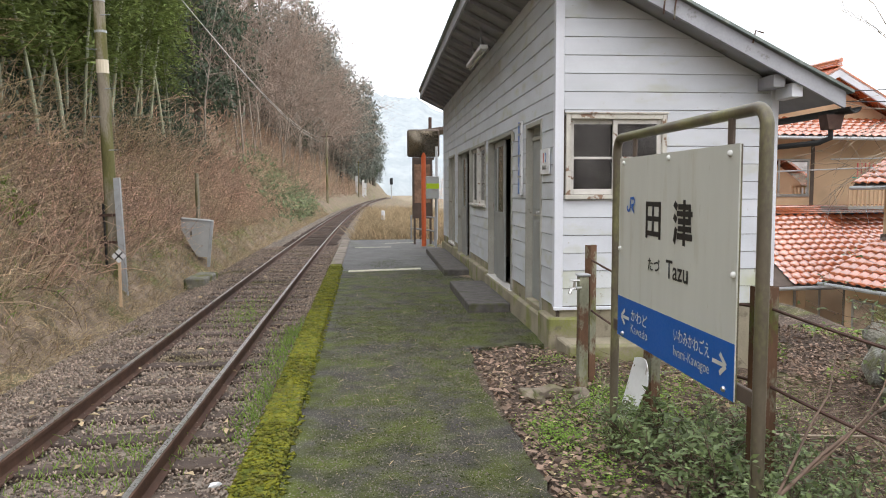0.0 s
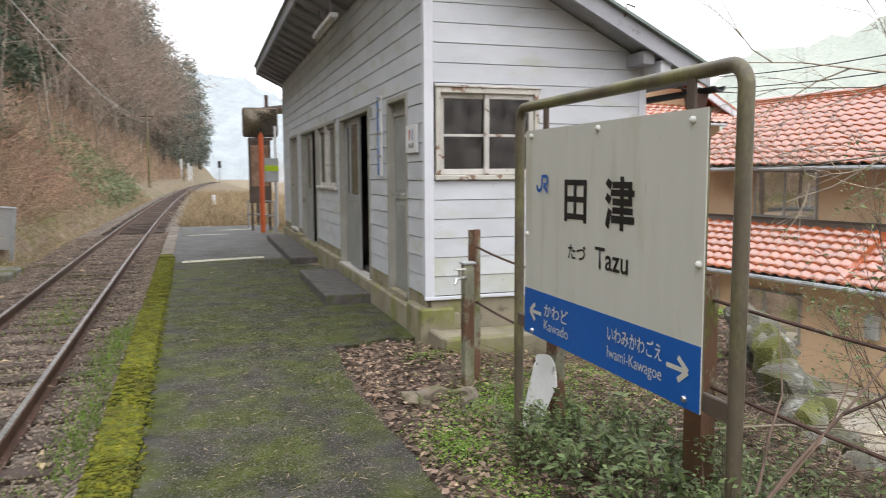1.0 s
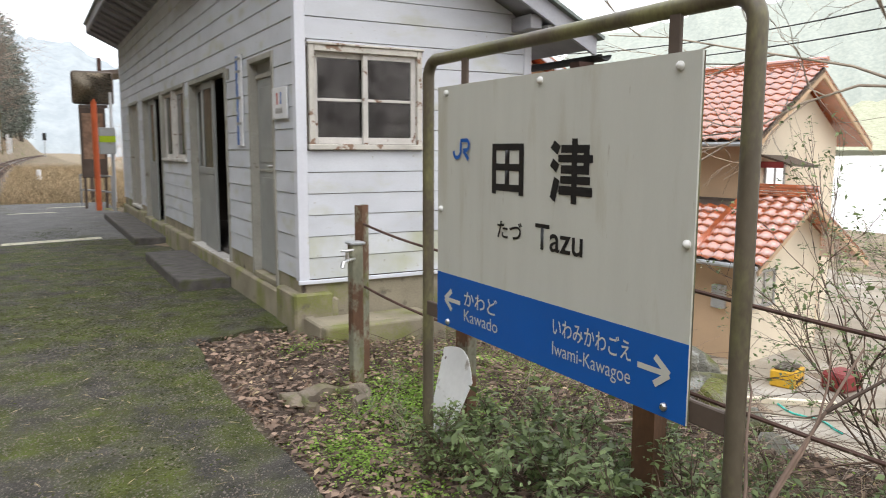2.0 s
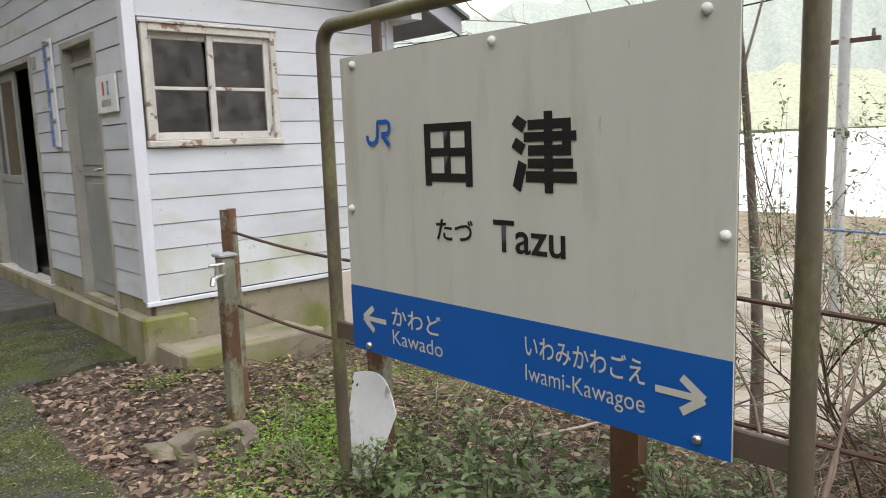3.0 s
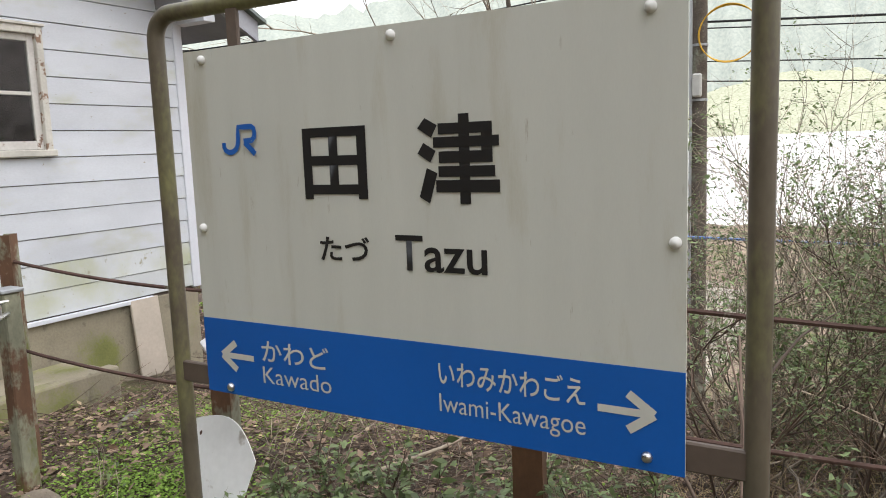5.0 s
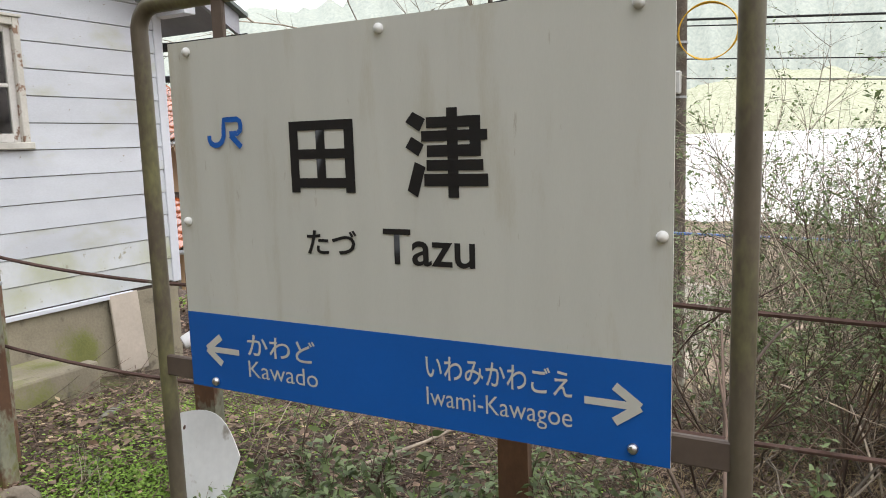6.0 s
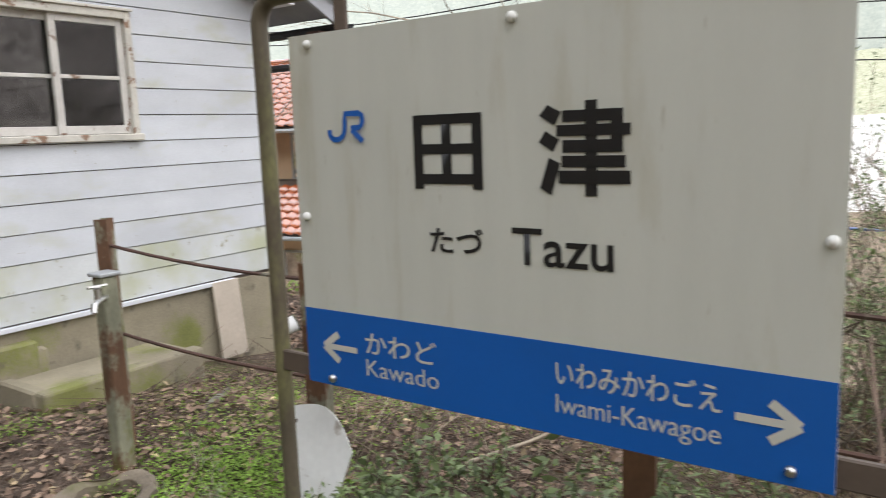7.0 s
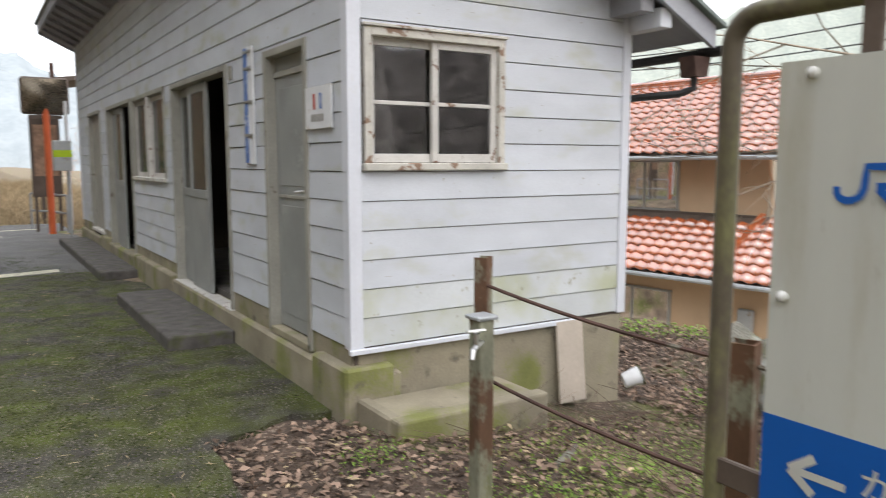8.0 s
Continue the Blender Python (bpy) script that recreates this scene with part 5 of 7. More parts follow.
chunk("broken_slab", 1.12, 5.62, 0.01, (0.17, 0.12, 0.045), 4, BASIN_STONE, "flat broken concrete lump among dead leaves", "rubble")
chunk("fallen_branch", 2.35, 6.1, 0.0, (0.42, 0.035, 0.03), 6, BARK, "short fallen grey branch on the leaf litter", "branch")
rs = random.Random(21)
for i in range(64):
    f, row = (i // 4) / 15, i % 4
    x = 5.02 - 1.62 * f + 0.17 * row + rs.uniform(-0.06, 0.06)
    y = 6.98 - 2.95 * f - 0.09 * row + rs.uniform(-0.08, 0.08)
    s = rs.uniform(0.24, 0.35) * (1 - 0.3 * f)
    z = 0.01 - 0.34 * f - 0.36 * row + rs.uniform(-0.05, 0.05)
    chunk("boulder", x, y, z, (s, s * rs.uniform(0.75, 1.0), s * rs.uniform(0.75, 1.0)), 100 + i, STONE, "lichen-grey boulder with moss in an old retaining wall", "boulder", group="boulders of the retaining wall")

# white enamel plate leaning in the shrub: a cut of a disc with straight sides
top, side, low, near = Vector((1.677, 4.755, 0.446)), Vector((1.648, 4.437, 0.350)), Vector((1.545, 4.505, 0.045)), Vector((1.552, 4.690, 0.085))
top, side, low, near = [p + Vector((-0.062, -0.06, 0.03)) for p in (top, side, low, near)]
across = (side - top).normalized()
out = across.cross(low - top).normalized()
bulge = across.cross(out)
if bulge.dot(low - top) > 0:
    bulge = -bulge
rim = [top.lerp(side, i / 12) + bulge * 0.075 * math.sin(math.pi * i / 12) for i in range(13)]
bm = bmesh.new()
faces = [[bm.verts.new(p + out * d) for p in (*rim, low, near)] for d in (0.0, 0.004)]
bm.faces.new(faces[0])
bm.faces.new(faces[1][::-1])
for i in range(15):
    bm.faces.new((faces[0][i], faces[0][i - 1], faces[1][i - 1], faces[1][i]))
ws = part("white_plate", bm, ENAMEL)
tagged(ws, "cut white enamel disc with dark chips standing in the shrub", "plate")
for f, d in ((0.06, 0.035), (0.16, 0.03), (0.30, 0.20), (0.42, 0.16)):
    c = top.lerp(side, f) - bulge * d
    tip = [c + across * 0.006 * math.cos(a) + bulge * 0.009 * math.sin(a) for a in np.linspace(0, 2 * math.pi, 8)[:-1]]
    bm = bmesh.new()
    lo_ring, hi_ring = [[bm.verts.new(p + out * e) for p in tip] for e in (-0.0015, 0.0055)]
    bm.faces.new(lo_ring)
    bm.faces.new(hi_ring[::-1])
    for a in range(7):
        bm.faces.new((lo_ring[a], lo_ring[a - 1], hi_ring[a - 1], hi_ring[a]))
    part("chip", bm, RUST, ws, "dark rusty chip")

lb = part("leaning_board", box((-0.15, -0.012, 0.0), (0.09, 0.012, 0.58), 0.004), BOARD)
lb.matrix_basis = pose(3.42, 7.20, -0.18, -6, 0, 0)
tagged(lb, "beige board leaning against the station plinth", "board")
bk = thing("paint_bucket", "tipped white bucket with a grey rim beside the plinth", "bucket", at=pose(3.66, 6.98, -0.02, 70, 0, 60) @ Matrix.Scale(0.58, 4))
part("shell", tube([(0, 0, 0), (0, 0, 0.02), (0, 0, 0.22)], [0.085, 0.095, 0.115], 18), WHITE_PAINT, bk, soft=True)
part("rim", tube([(0, 0, 0.21), (0, 0, 0.235)], 0.122, 18), STONE, bk)

# ---- on the station front ----
gauge = thing("height_gauge", "blue and white painted gauge board on the wall", "gauge")
part("board", box((WX - 0.042, 8.90, 1.49), (WX - 0.022, 9.10, 2.37), 0.003), WHITE_PAINT, gauge)
part("blue_edge", box((WX - 0.048, 9.01, 1.50), (WX - 0.043, 9.09, 2.36)), BLUE_PAINT, gauge)
for z in (1.70, 1.95, 2.2, 2.32):
    part("clip", box((WX - 0.052, 8.91, z), (WX - 0.043, 9.09, z + 0.02)), ALU, gauge)
wc = thing("toilet_sign", "white notice plate with faded red and blue figures", "sign")
part("plate", box((WX - 0.04, 7.47, 1.71), (WX - 0.026, 7.87, 1.97), 0.003), WHITE_PAINT, wc)
for y, mt in ((7.62, BLUE_PAINT), (7.72, RED_PAINT)):
    part("faded_bar", box((WX - 0.043, y - 0.016, 1.83), (WX - 0.041, y + 0.016, 1.925)), mt, wc)
for i in range(4):
    part("faded_bar", box((WX - 0.043, 7.585 + i * 0.05, 1.755), (WX - 0.041, 7.615 + i * 0.05, 1.80)), ALU, wc)
rb = part("plate", box((WX - 0.034, 9.45, 2.17), (WX - 0.024, 9.54, 2.28), 0.003), DOOR_FRAME)
tagged(rb, "small faded brown plate on the station wall", "plate")
lamp = thing("eave_light", "fluorescent strip light under the station eaves", "lamp")
part("housing", box((WX - 0.33, 10.4, 3.47), (WX - 0.22, 12.0, 3.53), 0.008), WHITE_PAINT, lamp)
part("tube", tube([(WX - 0.275, 10.45, 3.44), (WX - 0.275, 11.95, 3.44)], 0.018, 10), FRAME_WHITE, lamp)
for y in (10.7, 11.7):
    part("bracket", box((WX - 0.29, y - 0.02, 3.52), (WX - 0.26, y + 0.02, roof_under(WX - 0.28) + 0.01)), SOFFIT, lamp)
br = thing("wire_bracket", "rusty wire bracket on the barge board", "bracket")
for x in (2.62, 2.72):
    part("hook", tube([(x, RY0 - 0.012, up(x) - 0.08), (x, RY0 - 0.03, up(x) + 0.02), (x + 0.02, RY0 - 0.03, up(x) + 0.22), (x + 0.07, RY0 - 0.03, up(x) + 0.24)], 0.008, 6), RUST, br)
part("hook", tube([(3.48, RY0 - 0.012, up(3.48) + 0.1), (3.5, RY0 - 0.02, up(3.5) + 0.22), (3.58, RY0 - 0.02, up(3.58) + 0.24)], 0.008, 6), RUST, br)

# ---- far end of the platform ----
mir = thing("platform_mirror", "rectangular convex mirror on an orange post", "mirror", at=pose(1.28, 21.0, 0))
part("post", tube([(0.0, 0, -0.1), (0, 0, 2.6)], 0.065, 12), ORANGE, mir)
bm = box((-0.45, -0.03, 2.48), (0.45, 0.16, 3.24), 0.07, segments=3)
part("housing", bm, HOUSE_TRIM, mir, soft=True)
bm = bmesh.new()
N = 12
grid = [[bm.verts.new((-0.41 + 0.82 * i / N, -0.035 - 0.07 * (1 - (2 * i / N - 1) ** 2) * (1 - (2 * j / N - 1) ** 2), 2.52 + 0.68 * j / N)) for i in range(N + 1)] for j in range(N + 1)]
for j in range(N):
    for i in range(N):
        bm.faces.new((grid[j][i], grid[j][i + 1], grid[j + 1][i + 1], grid[j + 1][i]))
# The brown tint paints in the dark hillside that the mirror should reflect.
MIRROR = material("mirror_steel_tinted_as_hillside", (0.17, 0.145, 0.11), 0.28, 0.85, 1.05, 4, 30, 0.0, metal=1.0)
part("mirror_face", bm, MIRROR, mir, "convex mirror surface", True)
part("brace", box((-0.3, 0.0, 2.4), (0.3, 0.1, 2.47)), HOUSE_TRIM, mir)
cab = thing("ticket_box", "grey metal box with a lime green band", "box", at=pose(1.47, 20.3, 0))
part("pole", tube([(0.1, 0.05, -0.05), (0.1, 0.05, 1.4)], 0.03, 10), GALV, cab)
part("body", box((-0.17, -0.12, 1.33), (0.17, 0.12, 1.93), 0.015), GREY_BOX, cab)
part("band", box((-0.172, -0.125, 1.60), (0.172, -0.118, 1.74)), LIME, cab)
pipe = part("conduit", tube([(1.62, 20.75, 0.2), (1.62, 20.75, 2.75)], 0.035, 10), WHITE_PAINT)
tagged(pipe, "white conduit pipe beside the station corner", "pipe")
dk = thing("notice_case", "dark brown notice case on posts", "notice board", at=pose(1.28, 21.7, 0))
part("case", box((-0.28, 0.0, 0.75), (0.30, 0.12, 2.5), 0.01), HOUSE_TRIM, dk)
part("panel", box((-0.22, -0.01, 1.2), (0.24, -0.002, 2.3)), POSTER, dk)
for x in (-0.22, 0.24):
    part("leg", box((x - 0.03, 0.03, -0.2), (x + 0.03, 0.09, 0.75)), HOUSE_TRIM, dk)
roofb = thing("bicycle_shelter", "low dark shelter roof beyond the station", "shelter", at=pose(2.0, 23.2, 0))
part("roof", slab((-0.8, -0.6, 3.35), (2.2, -0.6, 3.75), (2.2, 1.6, 3.75), (-0.8, 1.6, 3.35), 0.1), HOUSE_TRIM, roofb)
for x, y in ((-0.6, -0.4), (2.0, -0.4), (-0.6, 1.4), (2.0, 1.4)):
    part("post", box((x - 0.05, y - 0.05, -0.6), (x + 0.05, y + 0.05, 3.3)), HOUSE_TRIM, roofb)
part("finial", tube([(-0.4, -0.3, 3.4), (-0.4, -0.3, 3.75)], 0.05, 8), RUST, roofb)
hr = thing("handrail", "galvanised tube handrail at the platform end", "handrail")
for p in ((1.0, 22.6), (1.35, 21.9), (1.58, 20.95)):
    part("post", tube([(*p, -0.3), (*p, 0.80)], 0.024, 10), GALV, hr)
for z in (0.80, 0.42):
    part("rail", tube([(1.0, 22.6, z), (1.35, 21.9, z), (1.58, 20.95, z)], 0.022, 10), GALV, hr, soft=True)

# ---- beside the track ----
up1 = thing("utility_pole", "mossy timber utility pole with a white band", "utility pole", at=pose(-4.85, 14.35, 0, 0, -1.3, 0))
part("shaft", tube([(0, 0, -0.5), (0, 0, 3), (0, 0, 9.5)], [0.115, 0.105, 0.085], 14), POLE_WOOD, up1, soft=True)
part("white_band", tube([(0, 0, 3.68), (0, 0, 3.92)], 0.107, 14), STUCCO_PALE, up1, "peeling white band")
for z in (4.4, 4.95, 5.05, 5.5):
    part("strap", tube([(0, 0, z), (0, 0, z + 0.04)], 0.108, 14), GALV, up1)
for i, z in enumerate((2.3, 2.9, 3.4, 4.1, 4.7)):
    part("step_bolt", tube([(-0.02, -0.08, z), ((-1) ** i * 0.22, -0.1, z)], 0.008, 6), GALV, up1)
part("guard", tube([(-0.12, -0.03, 0.0), (-0.12, -0.03, 1.35)], 0.03, 8), BLACK_RUBBER, up1)
for z in (0.6, 1.1):
    part("clamp", box((-0.2, -0.13, z), (0.2, -0.09, z + 0.05)), RUST, up1)
st = thing("steel_strut", "bare steel channel post beside the utility pole", "post", at=pose(-4.62, 14.1, 0, 0, -2, 0))
part("web", box((-0.055, -0.02, -0.4), (0.055, 0.0, 1.80)), GALV, st)
part("flange", box((-0.055, 0.0, -0.4), (-0.045, 0.05, 1.80)), GALV, st)
part("flange", box((0.045, 0.0, -0.4), (0.055, 0.05, 1.80)), GALV, st)
mk = thing("track_marker", "small post with a black and white diamond plate", "marker", at=pose(-4.35, 13.1, 0))
part("stake", box((-0.022, -0.022, -0.4), (0.022, 0.022, 0.42), 0.004), STUCCO, mk)
dia = part("plate", box((-0.085, -0.03, -0.085), (0.085, -0.024, 0.085), 0, None, pose(0, 0, 0.47, 0, 45, 0)), WHITE_PAINT, mk)
for a in (0, 90):
    part("cross", box((-0.085, -0.034, -0.012), (0.085, -0.031, 0.012), 0, None, pose(0, 0, 0.47, 0, 45 + a, 0)), BLACK_RUBBER, dia)
gb = thing("relay_cabinet", "grey metal track cabinet half sunk in the bank", "cabinet", at=pose(-4.75, 20.4, 0.1, 0, 6, 8))
part("body", prism([(-0.45, 0.7), (-0.45, 0.45), (0.0, -0.25), (0.30, -0.25), (0.30, 0.7)], -0.25, 0.25, "y"), GREY_BOX, gb)
part("lid", box((-0.48, -0.28, 0.68), (0.33, 0.28, 0.72), 0.008), GALV, gb)
part("side_post", box((0.28, -0.28, -0.5), (0.36, -0.2, 0.7), 0.005), GALV, gb)
part("hinge", box((-0.2, -0.26, 0.25), (-0.16, -0.25, 0.40)), HOUSE_TRIM, gb)
sk = part("stake", tube([(-4.95, 21.4, 0.0), (-4.97, 21.4, 2.05)], [0.06, 0.055], 9), POLE_WOOD)
tagged(sk, "short grey timber stake on the bank", "post")
dr = part("drain_hole", box((-4.2, 16.6, -0.6), (-3.75, 18.0, -0.33), 0.03), STONE)
tagged(dr, "dark stone culvert edge beside the ballast", "culvert")
for d, h in ((82, 7.8), (147, 7.5)):
    p = thing("utility_pole", "distant grey timber utility pole beside the line", "utility pole", "far utility poles", at=pose(track_x(-4.9, d), d, 0))
    part("shaft", tube([(0, 0, -1), (0, 0, h)], [0.13, 0.09], 10), POLE_WOOD, p)
    part("arm", box((-0.6, -0.05, h - 0.5), (0.6, 0.05, h - 0.4)), RUST, p)
for dx, za, zb in ((0.0, 6.9, 7.2), (0.25, 6.6, 6.8)):
    w = part("overhead_wire", tube(sag((-5.0 + dx, 14.35, za), (track_x(-4.9, 82) + dx, 82, zb), 1.2, 24), 0.012, 4), CABLE_GREY)
    tagged(w, "sagging grey overhead wire along the line", "wire", "overhead wires")
    w = part("overhead_wire", tube(sag((-5.0 + dx, 14.35, za), (-9 + dx, -8, za + 1.5), 0.6, 8), 0.012, 4), CABLE_GREY)
    tagged(w, "grey overhead wire running back from the pole", "wire", "overhead wires")
wm = thing("distance_post", "low white kilometre post with a dark foot", "marker", at=pose(track_x(0.9, 42), 42, -0.3))
part("shaft", box((-0.1, -0.1, 0.25), (0.1, 0.1, 0.75), 0.02), WHITE_PAINT, wm)
part("foot", box((-0.1, -0.1, -0.3), (0.1, 0.1, 0.25)), BLACK_RUBBER, wm)
sg = thing("signal_post", "distant railway signal post beside the line", "signal", at=pose(track_x(0.6, 175), 175, -0.3))
part("mast", tube([(0, 0, -1), (0, 0, 4.6)], 0.09, 8), GALV, sg)
part("head", box((-0.35, -0.1, 3.3), (0.35, 0.1, 4.8), 0.05), BLACK_RUBBER, sg)
for d, x in ((150, -5.5), (162, -5.0), (172, -5.2)):
    g = part("white_post", box((track_x(x, d) - 0.25, d, -1), (track_x(x, d) + 0.25, d + 0.3, 4.5 - (d - 150) * 0.05), 0.02), WHITE_PAINT)
    tagged(g, "distant white post beside the line", "post", "far white posts")

# ---- below the platform ----
yp = thing("village_pole", "concrete village pole with a yellow cable coil", "utility pole", at=pose(10.17, 4.70, -3.0))
part("shaft", tube([(0, 0, -0.3), (0, 0, 6.9)], [0.13, 0.095], 14), BARK, yp, soft=True)
bm = bmesh.new()
for k in range(3):
    tube([(-0.12 + 0.012 * k, -0.38 + (0.36 + 0.008 * k) * math.cos(a), 5.72 + (0.36 - 0.008 * k) * math.sin(a)) for a in np.linspace(0, 2 * math.pi, 40)], 0.007, 6, bm)
part("cable_coil", bm, YELLOW, yp, "yellow coiled cable")
part("junction", box((-0.16, -0.06, 4.95), (-0.09, 0.06, 5.25), 0.02), CABLE_GREY, yp)
part("conduit", tube([(-0.12, 0.08, 2.0), (-0.12, 0.08, 6.6)], 0.02, 6), GALV, yp)
for z in (4.9, 5.6, 6.3):
    part("strap", tube([(0, 0, z), (0, 0, z + 0.03)], 0.114, 14), GALV, yp)
for i, (z, y1, z1) in enumerate(((3.72, -30, 4.4), (3.55, -30, 4.1), (3.42, -30, 4.0), (2.9, -30, 3.2), (2.82, -30, 3.05), (2.4, -30, 2.6), (2.15, -30, 2.2))):
    w = part("village_cable", tube(sag((10.17, 4.6, z), (14 + i, y1, z1), 0.5, 14), 0.016 if i in (1, 3) else 0.009, 5), BLACK_RUBBER)
    tagged(w, "dark cable strung from the village pole", "wire", "village cables")
for i, z in enumerate((3.6, 3.3)):
    w = part("village_cable", tube(sag((10.17, 4.8, z), (14.5, 26, z + 1.6), 0.6, 14), 0.012, 5), BLACK_RUBBER)
    tagged(w, "dark cable strung towards the houses", "wire", "village cables")
fp = thing("village_pole", "pale concrete pole with a small crossarm below the village", "utility pole", at=pose(18.7, 9.15, -3.0))
part("shaft", tube([(0, 0, -0.3), (0, 0, 9.0)], [0.15, 0.12], 14), GREY_BOX, fp, soft=True)
part("crossarm", box((-0.05, -0.75, 6.35), (0.05, 0.75, 6.45), 0.005), RUST, fp)
for y in (-0.6, 0.6):
    part("insulator", tube([(0, y, 6.45), (0, y, 6.62)], [0.05, 0.035], 8), HOUSE_TRIM, fp)
part("bracket", box((-0.08, -0.16, 4.2), (0.08, 0.16, 4.36), 0.01), BLACK_RUBBER, fp)
tub = thing("yellow_crate", "yellow plastic crate holding a potted plant", "crate", at=pose(12.3, 10.45, -2.96, 0, 0, 20) @ Matrix.Scale(0.75, 4))
bm = box((-0.42, -0.3, 0), (0.42, 0.3, 0.42), 0.03)
part("shell", bm, YELLOW, tub)
part("slot", box((-0.3, -0.31, 0.12), (0.3, -0.298, 0.2)), BLACK_RUBBER, tub)
part("soil", box((-0.36, -0.25, 0.42), (0.36, 0.25, 0.5), 0.05), BARK, tub)
mt = part("maroon_tub", box((12.6, 9.5, -2.96), (13.2, 10.0, -2.6), 0.06), MAROON)
tagged(mt, "dark red plastic tub on the yard", "tub")
pl = part("timber_beam", box((-0.9, -0.06, 0), (0.9, 0.06, 0.1), 0.01), STUCCO_PALE)
pl.matrix_basis = pose(11.2, 9.75, -2.96, 0, 0, -40)
tagged(pl, "pale timber beam lying in the yard", "timber")
ho = part("garden_hose", tube([(11.1 - 0.02 * i + 0.08 * math.sin(i), 10.1 - 0.16 * i, -2.94) for i in range(12)], 0.018, 6), HOSE)
tagged(ho, "turquoise garden hose on the yard", "hose")
rp = part("blue_rope", tube(sag((6.2, 4.6, 0.62), (6.6, -3.0, 0.60), 0.05), 0.012, 5), BLUE_PAINT)
tagged(rp, "thin blue and white rope strung behind the shrubs", "rope")


# ---- plants ----
def limb_lines(base, way, length, levels, kids, rng, spread=0.6, lift=0.15, wob=0.08, radius=0.02, k=6):
    """Branches grown from one stem: a list of (line, radius)."""
    out = []

    def grow(p, d, l, r, level):
        pts = [p]
        for _ in range(k - 1):
            d = d + rng.normal(0, wob, 3) + np.array([0, 0, lift / k])
            d = d / np.linalg.norm(d)
            pts.append(pts[-1] + d * l / (k - 1))
        pts = np.array(pts)
        out.append((pts, r))
        if level > 0:
            for _ in range(kids):
                f = rng.uniform(0.25, 1.0)
                i = min(int(f * (k - 1)), k - 2)
                q = pts[i] + (pts[i + 1] - pts[i]) * (f * (k - 1) - i)
                nd = d + rng.normal(0, spread, 3)
                grow(q, nd / np.linalg.norm(nd), l * rng.uniform(0.4, 0.68), r * 0.55, level - 1)

    grow(np.array(base, float), np.array(way, float) / np.linalg.norm(way), length, radius, levels)
    return out


def twigs(name, lines, mat, parent=None, sides=3):
    ob = new(name, strands(name, [l for l, _ in lines], [r for _, r in lines], mat, sides))
    if parent:
        ob.parent = parent
    return ob


def leaves_on(name, lines, per, size, mat, rng, parent=None, from_f=0.5, jitter=0.03, tilt=0.7):
    pts = []
    for l, r in lines:
        f = rng.uniform(from_f, 1.0, per) * (len(l) - 1)
        i = np.minimum(f.astype(int), len(l) - 2)
        pts.append(l[i] + (l[i + 1] - l[i]) * (f - i)[:, None])
    p = np.concatenate(pts) + rng.normal(0, jitter, (per * len(lines), 3))
    ob = new(name, scatter(name, p, rng.uniform(0.6, 1.25, len(p)) * size, LEAF_SHAPE, LEAF_FACES, mat, rng, tilt))
    if parent:
        ob.parent = parent
    return ob


def leafy_tree(name, label, category, height, radius, base, clumps, leaves, size, mat, seed, bark=BARK):
    rng = np.random.default_rng(seed)
    tree = thing(name, label, category)
    lines = []
    trunk = np.array([[0.25 * math.sin(f * 2 + seed), 0.2 * math.sin(f * 3), f * height * 0.92] for f in np.linspace(0, 1, 8)])
    bm = tube(trunk, list(np.linspace(0.22, 0.04, 8) * height / 10), 8)
    for _ in range(14):
        f = rng.uniform(0.3, 0.95)
        a = rng.uniform(0, 6.28)
        p = trunk[int(f * 7)]
        tube([p, p + np.array([math.cos(a), math.sin(a), 0.5]) * radius * 0.5, p + np.array([math.cos(a), math.sin(a), 0.75]) * radius * 0.85], [0.06, 0.04, 0.015], 5, bm)
    part("trunk", bm, bark, tree)
    u = rng.normal(0, 1, (clumps, 3))
    u /= np.linalg.norm(u, axis=1, keepdims=True)
    c = u * rng.uniform(0.45, 1.0, (clumps, 1)) ** 0.6
    c = c * [radius, radius, (height - base) / 2] + [0, 0, (height + base) / 2]
    who = rng.integers(0, clumps, leaves)
    p = c[who] + rng.normal(0, 1, (leaves, 3)) * radius * 0.17 * rng.uniform(0.5, 1.5, (clumps, 1))[who]
    cr = new("crown", scatter("crown", p, rng.uniform(0.6, 1.3, leaves) * size, LEAF_SHAPE, LEAF_FACES, mat, rng))
    cr.parent = tree
    return tree


